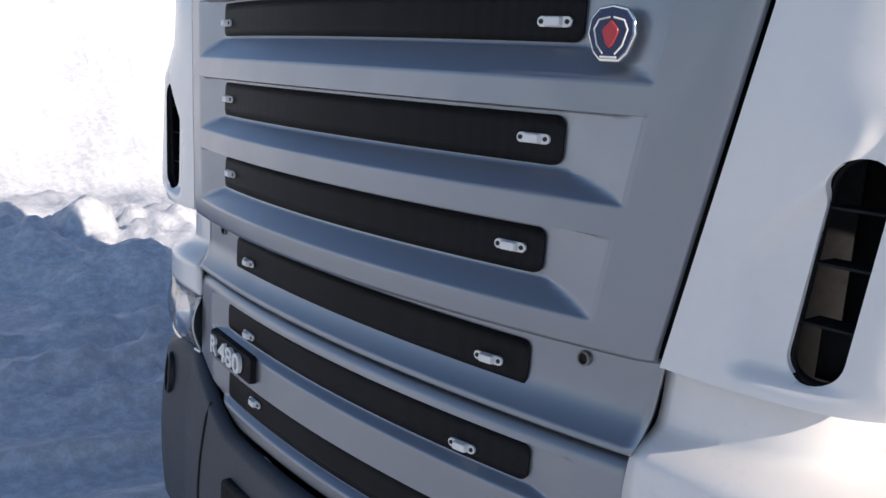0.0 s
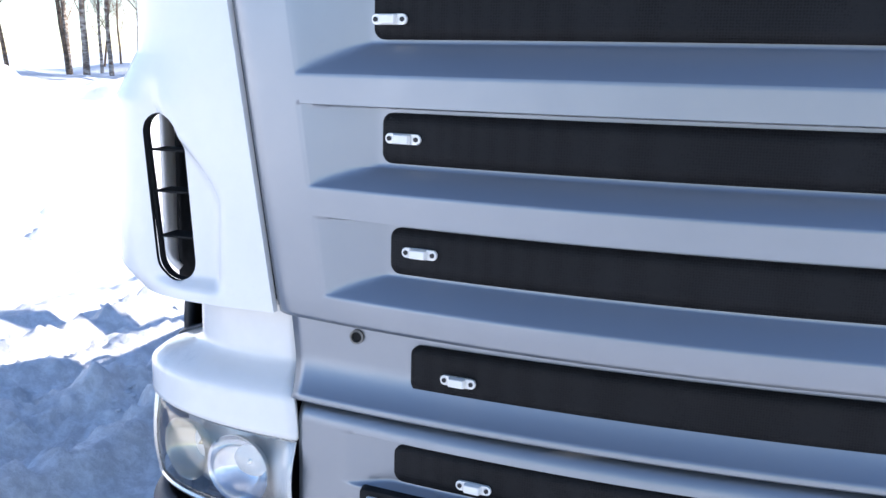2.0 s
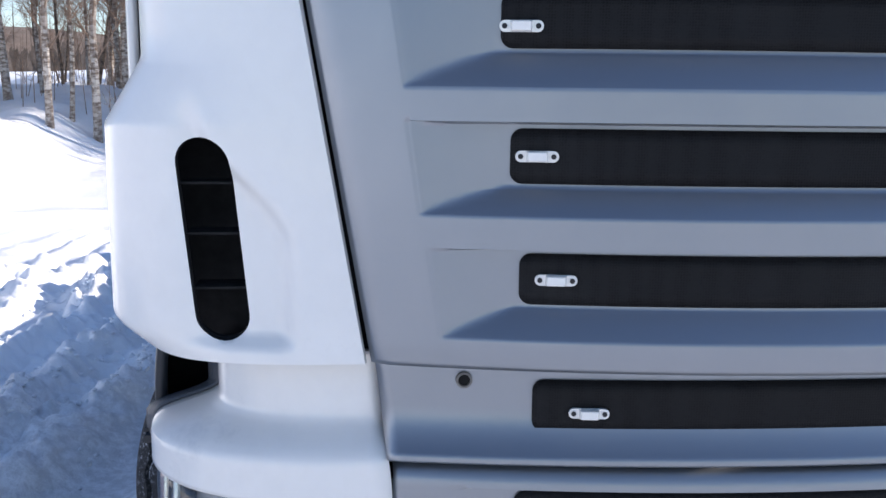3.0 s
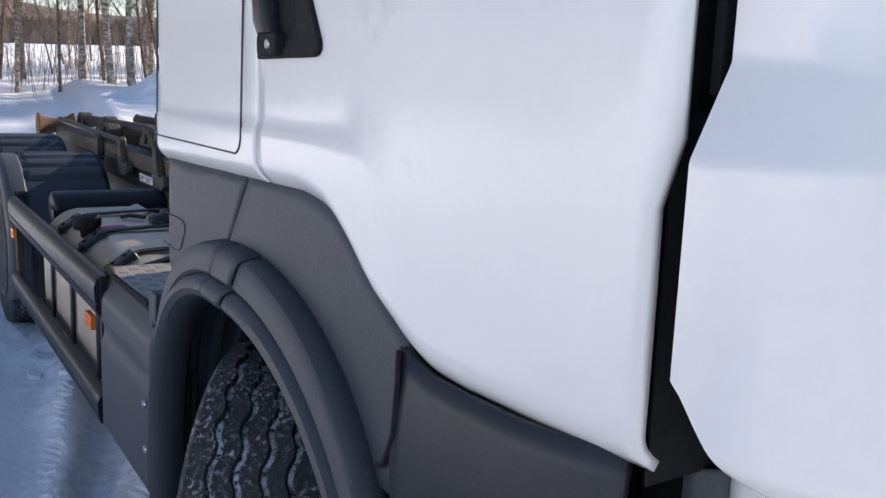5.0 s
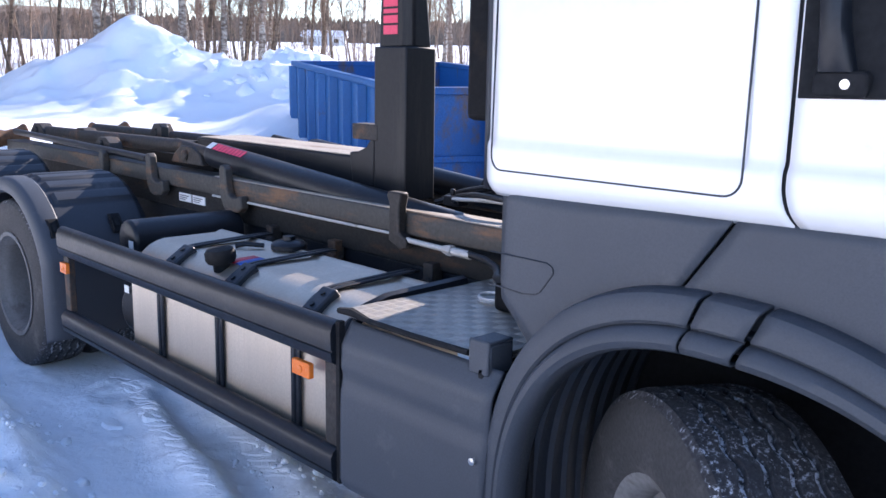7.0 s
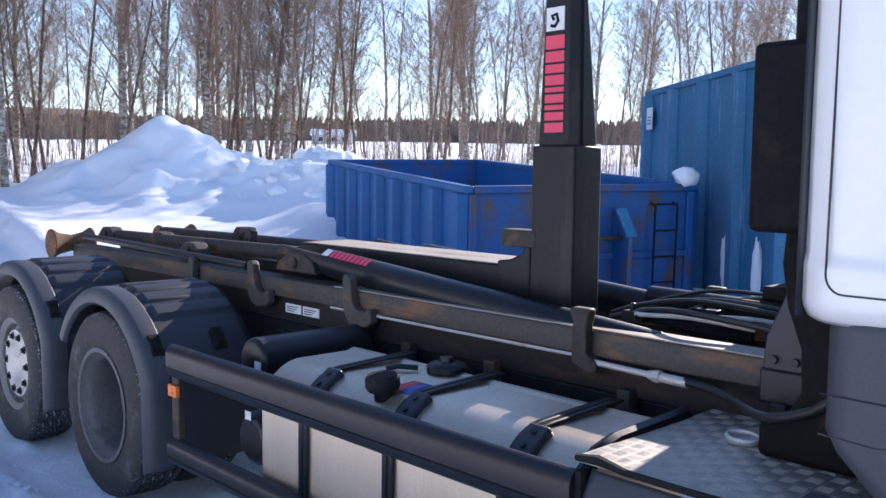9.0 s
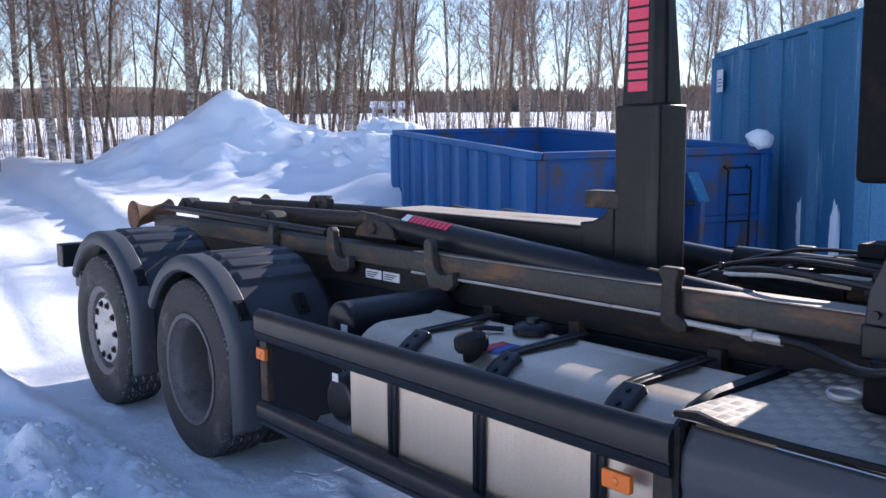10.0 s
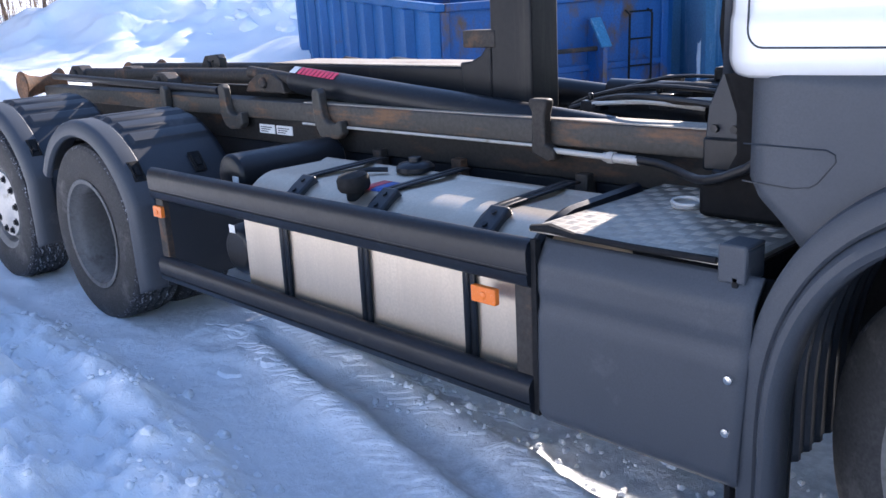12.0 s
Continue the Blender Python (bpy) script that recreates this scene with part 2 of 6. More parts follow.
EMBLEMRED = paint("emblem_red", (0.55, 0.05, 0.06), 0.35, 0, 0.1, 9, 90, 0.0)
STICKERRED = paint("sticker_red", (0.60, 0.06, 0.08), 0.5, 0, 0.06, 9, 90, 0.0)
STICKERBLUE = paint("sticker_blue", (0.03, 0.10, 0.40), 0.5, 0, 0.06, 9, 90, 0.0)
SNOW = snow_material()
PERF = mesh_material()
TREAD = tread_material(lo=0.54)
GROOVE = tread_material("snow_filled_groove", 0.43)
BIRCH = bark_material("birch_bark", (0.58, 0.53, 0.47), (0.15, 0.11, 0.085))
BROWNBARK = bark_material("brown_bark", (0.24, 0.175, 0.125), (0.085, 0.062, 0.047))
TWIG = paint("twig_bark", (0.30, 0.21, 0.155), 0.9, 0, 0.3, 2, 30, 0.0)
FARWOOD = paint("far_wood", (0.19, 0.145, 0.115), 0.95, 0, 0.35, 0.25, 3, 0.0, (0.09, 0.08, 0.06), 0.3, 0.12)
GLASS = lens_material("lens_glass")

# ---------------------------------------------------------------- mesh helpers


def box(bm, x0, x1, y0, y1, z0, z1, m=None):
    r = bmesh.ops.create_cube(bm, size=1)["verts"]
    for v in r:
        v.co = Vector(((x0 + x1) / 2 + v.co.x * (x1 - x0), (y0 + y1) / 2 + v.co.y * (y1 - y0), (z0 + z1) / 2 + v.co.z * (z1 - z0)))
        if m:
            v.co = m @ v.co
    return r


def tube(bm, pts, radii, n=8, caps=True):
    """A round bar along a line of points; radii: one number or one for each point."""
    pts = [Vector(p) for p in pts]
    if not isinstance(radii, (list, tuple)):
        radii = [radii] * len(pts)
    rings, side = [], None
    for i, p in enumerate(pts):
        d = (pts[min(i + 1, len(pts) - 1)] - pts[max(i - 1, 0)]).normalized()
        if side is None:
            side = d.cross(Vector((0, 0, 1)))
            if side.length < 0.05:
                side = d.cross(Vector((1, 0, 0)))
        side = (side - d * side.dot(d)).normalized()
        up = d.cross(side)
        rings.append([bm.verts.new(p + (side * math.cos(a) + up * math.sin(a)) * radii[i]) for a in [2 * math.pi * k / n for k in range(n)]])
    for a, b in zip(rings, rings[1:]):
        for k in range(n):
            bm.faces.new((a[k], a[(k + 1) % n], b[(k + 1) % n], b[k]))
    if caps:
        bm.faces.new(rings[0][::-1])
        bm.faces.new(rings[-1])
    return rings


def grid(bm, f, us, vs):
    """A sheet of quads through the points f(u, v)."""
    rows = [[bm.verts.new(f(u, v)) for v in vs] for u in us]
    for a, b in zip(rows, rows[1:]):
        for k in range(len(vs) - 1):
            bm.faces.new((a[k], a[k + 1], b[k + 1], b[k]))
    return rows


def prism(bm, outline, f0, f1):
    """A solid between two copies of a closed outline, given by two maps from (a, b) to a point."""
    a = [bm.verts.new(f0(*p)) for p in outline]
    b = [bm.verts.new(f1(*p)) for p in outline]
    n = len(outline)
    for k in range(n):
        bm.faces.new((a[k], a[(k + 1) % n], b[(k + 1) % n], b[k]))
    bm.faces.new(a[::-1])
    bm.faces.new(b)


def revolve(bm, profile, n, centre, axis="y", closed=False, twist=None):
    """Turns a profile of (radius, along) about an axis through centre."""
    rings = []
    for k in range(n):
        a = 2 * math.pi * k / n
        ring = []
        for i, (r, y) in enumerate(profile):
            yy = y + (twist(i, k) if twist else 0)
            if axis == "y":
                p = (centre[0] + r * math.cos(a), centre[1] + yy, centre[2] + r * math.sin(a))
            else:
                p = (centre[0] + r * math.cos(a), centre[1] + r * math.sin(a), centre[2] + yy)
            ring.append(bm.verts.new(p))
        rings.append(ring)
    m = len(profile)
    for k in range(n):
        a, b = rings[k], rings[(k + 1) % n]
        for i in range(m if closed else m - 1):
            bm.faces.new((a[i], a[(i + 1) % m], b[(i + 1) % m], b[i]))
    return rings


def rounded(w, h, r, n=5, cx=0.0, cy=0.0):
    """The outline of a rounded rectangle, half sizes w and h."""
    out = []
    for sx, sy, a0 in ((1, 1, 0), (-1, 1, 90), (-1, -1, 180), (1, -1, 270)):
        for k in range(n + 1):
            a = radians(a0 + 90 * k / n)
            out.append((cx + sx * (w - r) + r * math.cos(a), cy + sy * (h - r) + r * math.sin(a)))
    return out


def smooth01(a, b, x):
    t = min(1.0, max(0.0, (x - a) / (b - a)))
    return t * t * (3 - 2 * t)


def spaced(a, b, n):
    return [a + (b - a) * k / n for k in range(n + 1)]


WORLD_AT = {}


def thing(name, at, label, category, group="", kind=""):
    ob = new(name)
    ob.location = at
    WORLD_AT[ob.name] = Matrix.Translation(at)
    return tagged(ob, label, category, group, kind)


def part(name, bm, material, parent=None, label="", bevel=0.0, sharp=38, solid=0.0, offset=1.0, weld=False, at=None, away=(-2.0, 0, 1.0)):
    """Links a bmesh as one mesh object, under a thing or a part where one is given."""
    if weld:
        bmesh.ops.remove_doubles(bm, verts=bm.verts, dist=1e-5)
    bmesh.ops.recalc_face_normals(bm, faces=bm.faces)
    if solid:
        # an open sheet: its outside is the side that looks away from the given point
        c = Vector(away)
        if sum(f.normal.dot((f.calc_center_median() - c).normalized()) * f.calc_area() for f in bm.faces) < 0:
            bmesh.ops.reverse_faces(bm, faces=bm.faces)
    lim = radians(sharp)
    for f in bm.faces:
        f.smooth = True
    for e in bm.edges:
        if len(e.link_faces) == 2 and e.calc_face_angle(0) > lim:
            e.smooth = False
    me = bpy.data.meshes.new(name)
    bm.to_mesh(me)
    bm.free()
    for m in material if isinstance(material, (list, tuple)) else [material]:
        me.materials.append(m)
    ob = new(name, me)
    if at is not None:
        me.transform(Matrix.Translation(-Vector(at)))
        ob.location = at
    if parent is not None:
        ob.parent = parent
        ob.matrix_parent_inverse = WORLD_AT.get(parent.name, Matrix()).inverted()
    WORLD_AT[ob.name] = Matrix.Translation(at) if at is not None else Matrix()
    if solid:
        s = ob.modifiers.new("solid", 'SOLIDIFY')
        s.thickness, s.offset = solid, offset
    if bevel:
        b = ob.modifiers.new("bevel", 'BEVEL')
        b.width, b.segments, b.limit_method, b.angle_limit = bevel, 2, 'ANGLE', radians(40)
    return tagged(ob, label)


def boxes(name, dims, material, parent, label="", bevel=0.004):
    bm = bmesh.new()
    for d in dims:
        box(bm, *d)
    return part(name, bm, material, parent, label, bevel)


def cut(bm, tool):
    """The shape of bm with the shape of tool taken out, as a new bmesh."""
    obs = []
    for b in (bm, tool):
        bmesh.ops.recalc_face_normals(b, faces=b.faces)
        me = bpy.data.meshes.new("work")
        b.to_mesh(me)
        b.free()
        obs.append(new("work", me))
    mod = obs[0].modifiers.new("cut", 'BOOLEAN')
    mod.operation, mod.object, mod.solver = 'DIFFERENCE', obs[1], 'EXACT'
    bpy.context.view_layer.update()
    me = bpy.data.meshes.new_from_object(obs[0].evaluated_get(bpy.context.evaluated_depsgraph_get()))
    out = bmesh.new()
    out.from_mesh(me)
    for o in obs:
        d = o.data
        bpy.data.objects.remove(o)
        bpy.data.meshes.remove(d)
    bpy.data.meshes.remove(me)
    return out


def lettering(text, size, depth, m):
    """Raised letters in the built-in font, laid out by the matrix m, as a bmesh."""
    c = bpy.data.curves.new("letters", 'FONT')
    c.body, c.size, c.extrude, c.offset = text, size, depth, size * 0.018
    ob = new("letters", c)
    bpy.context.view_layer.update()
    me = bpy.data.meshes.new_from_object(ob.evaluated_get(bpy.context.evaluated_depsgraph_get()))
    bm = bmesh.new()
    bm.from_mesh(me)
    bpy.data.objects.remove(ob)
    bpy.data.curves.remove(c)
    bpy.data.meshes.remove(me)
    bm.transform(m)
    return bm


# ---------------------------------------------------------------- the truck: cab front
GROUND = -0.08
truck = thing("truck", (-3.0, 0, GROUND), "white hook-lift truck with silver grille, parked on snow", "truck")


def hatch_edge(z):
    return 0.80 + 0.175 * (z - 1.24)


def hatch_base(y, z):
    x = 0.472 - 0.168 * y * y - 0.10 * max(0.0, z - 1.86)
    x -= 0.9 * max(0.0, 1.275 - z) ** 1.6
    e = hatch_edge(z) - abs(y)
    return x - 0.012 * max(0.0, 1 - e / 0.035) ** 2


# slat rows of the hatch: low z, high z, half width, half width of the pocket, foot of the pocket
ROWS = ((1.730, 1.812, 0.603, 0.765, 1.672), (1.528, 1.612, 0.585, 0.740, 1.480), (1.340, 1.420, 0.567, 0.708, 1.288))
DEEP = 0.038


def pocket(y, z, rows, deep, slant):
    d = 0.0
    for z0, z1, half, end, foot in rows:
        lip = z1 + 0.010
        if foot < z < lip:
            fz = 1.0 if z > z0 - 0.006 else min(1.0, max(0.0, (z - foot) / (z0 - 0.006 - foot))) ** 1.1
            fz = fz if z < lip - 0.004 else (lip - z) / 0.004
            a = abs(y)
            e = end * slant(z) / slant((z0 + z1) / 2)
            # the end panel slopes out to a small crisp step
            fy = 1.0 if a < half + 0.012 else max(0.03, (e - a) / (e - half - 0.012)) * min(1.0, max(0.0, (e + 0.004 - a) / 0.006))
            d = max(d, min(fz, fy))
    return d * deep


def hatch_x(y, z):
    return hatch_base(y, z) - pocket(y, z, ROWS, DEEP, hatch_edge)


bm = bmesh.new()
zs = set(spaced(1.240, 2.02, 90))
for r in ROWS:
    zs |= {r[1] + 0.010, r[1] + 0.0055, r[1], r[0], r[0] - 0.008, r[4], r[4] + 0.006}
zs = sorted(zs)
vs = set(spaced(-1, 1, 170))
for r in ROWS:
    at_end = r[3] / hatch_edge((r[0] + r[1]) / 2)
    vs |= {q * (at_end + d) for q in (-1, 1) for d in (-0.003, 0.006)}
vs = sorted(vs)
grid(bm, lambda v, z: Vector((hatch_x(v * hatch_edge(z), z), v * hatch_edge(z), z)), vs, zs)
part("grille_hatch", bm, SILVER, truck, "matt silver grille hatch with three stepped recesses", solid=0.012, offset=-1, sharp=62)


def slat(name, z0, z1, half, xf, drop=0.0, label=""):
    """A black perforated strip with rounded ends that follows the bow of the front."""
    bm = bmesh.new()
    h, r = (z1 - z0) / 2, 0.018
    half += 0.005
    ys = [half - r + r * math.sin(radians(a)) for a in (0, 20, 40, 60, 75, 90)]
    ys = [-y for y in ys[::-1]] + spaced(-half + r, half - r, 36)[1:-1] + ys

    def point(y, k, off):
        a = max(0.0, abs(y) - (half - r))
        hh = h - r + math.sqrt(max(0.0, r * r - a * a))
        return Vector((xf(y) + off, y, (z0 + z1) / 2 + k * hh))
    front = grid(bm, lambda y, k: point(y, k, 0.0), ys, (-1, -0.5, 0, 0.5, 1))
    return part(name, bm, PERF, truck, label, solid=0.010, offset=-1)


def lamp(x, y, z, turn=0.0):
    """A small clear marker lamp on an oval base with two screws."""
    m = Matrix.Translation((x, y, z)) @ Matrix.Rotation(turn, 4, 'Z')
    bm = bmesh.new()
    prism(bm, rounded(0.033, 0.0088, 0.0085), lambda a, b: m @ Vector((0, a, b)), lambda a, b: m @ Vector((0.006, a, b)))
    ob = part("marker_lamp", bm, CLEAR, truck, "small clear marker lamp", bevel=0.001)
    bm = bmesh.new()
    prism(bm, rounded(0.0165, 0.0088, 0.003), lambda a, b: m @ Vector((0.006, a, b)), lambda a, b: m @ Vector((0.016, a * 0.86, b * 0.8)))
    part("lens", bm, LETTERWHITE, ob, "", bevel=0.0015)
    for s in (-1, 1):
        bm = bmesh.new()
        prism(bm, [(0.0042 * math.cos(a), 0.0042 * math.sin(a)) for a in spaced(0, 2 * math.pi, 8)[:-1]],
              lambda a, b: m @ Vector((0.005, s * 0.025 + a, b)), lambda a, b: m @ Vector((0.0078, s * 0.025 + a, b)))
        part("screw", bm, BLACK, ob)


for (z0, z1, half, end, foot), (yl, yr, zc) in zip(ROWS, ((-0.578, 0.556, 1.762), (-0.550, 0.535, 1.570), (-0.516, 0.507, 1.380))):
    slat("grille_slat", z0, z1, half, lambda y, z=(z0 + z1) / 2: hatch_base(y, z) - DEEP + 0.006)
    for y in (yl, yr):
        lamp(hatch_base(y, zc) - DEEP + 0.006, y, zc, 0.336 * y)


# panel under the hatch
def lower_x(y, z):
    return 0.390 - 0.118 * y * y + 0.036 * max(0.0, (1.160 - z) / 0.08) ** 2 - 0.3 * max(0, z - 1.228)


bm = bmesh.new()
grid(bm, lambda v, z: Vector((lower_x(v * (0.775 + 0.12 * (z - 1.08)), z), v * (0.775 + 0.12 * (z - 1.08)), z)), spaced(-1, 1, 70), spaced(1.078, 1.238, 16))
part("lower_panel", bm, SILVER, truck, "silver panel below the grille hatch", solid=0.01, offset=-1)
slat("grille_slat", 1.122, 1.208, 0.535, lambda y: lower_x(y, 1.165) + 0.006)
for y in (-0.449, 0.453):
    lamp(lower_x(y, 1.155) + 0.007, y, 1.155, 0.3 * y)
for s in (-1, 1):
    bm = bmesh.new()
    revolve(bm, [(0.0135, -0.004), (0.0135, 0.004), (0.010, 0.005), (0.008, -0.012), (0.0001, -0.012)], 20, (0, 0, 0), axis="z")
    bm.transform(Matrix.Translation((lower_x(0.65, 1.205) + 0.002, s * 0.65, 1.205)) @ Matrix.Rotation(radians(90), 4, 'Y') @ Matrix.Rotation(-s * 0.0, 4, 'X'))
    hole = part("plug_hole", bm, RIMGREY, truck, "small round socket with a metal rim")
    # black disc fills the socket and stands for the shade inside
    bm = bmesh.new()
    tube(bm, [(lower_x(0.65, 1.205) - 0.002, s * 0.65, 1.205), (lower_x(0.65, 1.205) + 0.0035, s * 0.65, 1.205)], 0.0092, 16)
    part("shade_disc", bm, MATTBLACK, hole, "black disc in place of the shaded opening")

# bumper panel with two more rows
ROWS2 = ((0.950, 1.020, 0.562, 0.665, 0.928), (0.758, 0.832, 0.545, 0.640, 0.735))


def foot_z(y):
    return 0.700 + 0.150 * smooth01(0.42, 0.88, abs(y))


def panel_x(y, z):
    return 0.426 - 0.135 * y * y - 0.10 * max(0, 0.8 - z)


bm = bmesh.new()


def panel_point(v, k):
    y = v * 0.765
    z0, z1 = foot_z(y), 1.030
    if k > 1:
        a = min(radians(90), (k - 1) * radians(90) / 0.8)
        return Vector((panel_x(y, 1.03) - 0.034 * (1 - math.cos(a)) - max(0, k - 1.8) * 0.25, y, 1.030 + 0.038 * math.sin(a)))
    z = z0 + (z1 - z0) * k
    return Vector((panel_x(y, z) - pocket(y, z, ROWS2, 0.022, lambda q: 1.0), y, z))


grid(bm, panel_point, spaced(-1, 1, 150), spaced(0, 1, 90) + [1.1, 1.2, 1.3, 1.4, 1.5, 1.6, 1.7, 1.8, 2.0])
part("bumper_panel", bm, SILVER, truck, "silver bumper panel with two recessed rows", solid=0.012, offset=-1, sharp=50)
for (z0, z1, half, end, foot), (ys, zc) in zip(ROWS2, (((-0.412, 0.415), 0.970), ((-0.360, 0.38), 0.803))):
    slat("grille_slat", z0, z1, half, lambda y, z=(z0 + z1) / 2: panel_x(y, z) - 0.022 + 0.006)
    for y in ys:
        lamp(panel_x(y, zc) - 0.016, y, zc, 0.33 * y)

bm = bmesh.new()
grid(bm, lambda y, z: Vector((0.36 - 0.16 * y * y, y, z)), spaced(-0.98, 0.98, 30), (0.6, 1.04, 1.07, 1.5, 2.0))
for v in bm.verts:
    v.co.x -= 0.075 if v.co.z > 0.9 else 0.02
part("front_wall", bm, MATTBLACK, truck, "black wall behind the grille", solid=0.02, offset=-1)

# badge plate with raised letters
bm = bmesh.new()
prism(bm, rounded(0.148, 0.037, 0.010), lambda a, b: Vector((panel_x(-0.480 + a, 0.899) - 0.002, -0.480 + a, 0.899 + b)), lambda a, b: Vector((panel_x(-0.480 + a, 0.899) + 0.016, -0.480 + a * 0.985, 0.899 + b * 0.94)))
badge = part("badge_plate", bm, MATTBLACK, truck, "black badge plate with raised white letters", bevel=0.002)
for text, y0, size in (("R", -0.613, 0.070), ("480", -0.545, 0.072)):
    xx = panel_x(y0, 0.899) + 0.0175
    m = Matrix.Translation((xx, y0, 0.874)) @ Matrix.Rotation(-0.140, 4, 'Z') @ Matrix(((0, 0, 1, 0), (1, 0, 0, 0), (0, 1, 0, 0), (0, 0, 0, 1))) @ Matrix.Diagonal((1.48 if text == "480" else 1.15, 1, 1, 1))
    part("letters", lettering(text, size, 0.005, m), LETTERWHITE, badge, "raised white letters")

# emblem: a dark blue shield with a white ring and a red figure kept plain
em = Matrix.Translation((hatch_base(0.683, 1.742) + 0.001, 0.683, 1.742)) @ Matrix.Rotation(0.23, 4, 'Z')
shield = [(a * 0.80, b * 0.80) for a, b in [(-0.046, 0.030), (-0.030, 0.050), (0, 0.056), (0.030, 0.050), (0.046, 0.030), (0.050, 0.0), (0.036, -0.036), (0.020, -0.052), (-0.020, -0.052), (-0.036, -0.036), (-0.050, 0)]]
bm = bmesh.new()
prism(bm, shield, lambda a, b: em @ Vector((0, a, b)), lambda a, b: em @ Vector((0.009, a, b)))
emblem = part("emblem", bm, CHROME, truck, "round blue and red front emblem with chrome rim", bevel=0.002)
bm = bmesh.new()
prism(bm, [(a * 0.9, b * 0.9) for a, b in shield], lambda a, b: em @ Vector((0.009, a, b)), lambda a, b: em @ Vector((0.012, a, b)))
part("face", bm, EMBLEMBLUE, emblem, "dark blue enamel")
bm = bmesh.new()
for s in (-1, 1):
    tube(bm, [em @ Vector((0.012, s * a, b)) for a, b in ((0.003, 0.025), (0.021, 0.021), (0.028, 0.007), (0.021, -0.017), (0.010, -0.030))], 0.0016, 5)
tube(bm, [em @ Vector((0.012, a, -0.035)) for a in (-0.014, 0.014)], 0.002, 5)
part("ring", bm, LETTERWHITE, emblem, "thin white lines")
bm = bmesh.new()
prism(bm, [(0.013 * math.cos(a) * (1 + 0.16 * math.sin(3 * a)), 0.019 * math.sin(a) * (1 + 0.12 * math.cos(4 * a))) for a in spaced(0, 2 * math.pi, 20)[:-1]],
      lambda a, b: em @ Vector((0.012, a, b)), lambda a, b: em @ Vector((0.0145, a * 0.9, b * 0.9)))
part("figure", bm, EMBLEMRED, emblem, "plain red shape")


# corners: deflector, white corner panel, headlight (s is -1 on the right side, 1 on the left side of the truck)
def corner_curve(t, ys, xs, yr, xr):
    a = radians(90 * t)
    return xr + (xs - xr) * max(0.0, math.cos(a)) ** 0.72, ys + (yr - ys) * math.sin(a) ** 0.82


def bulge(z):
    return min(1.0, max(0.0, (1.715 - z) / 0.105))


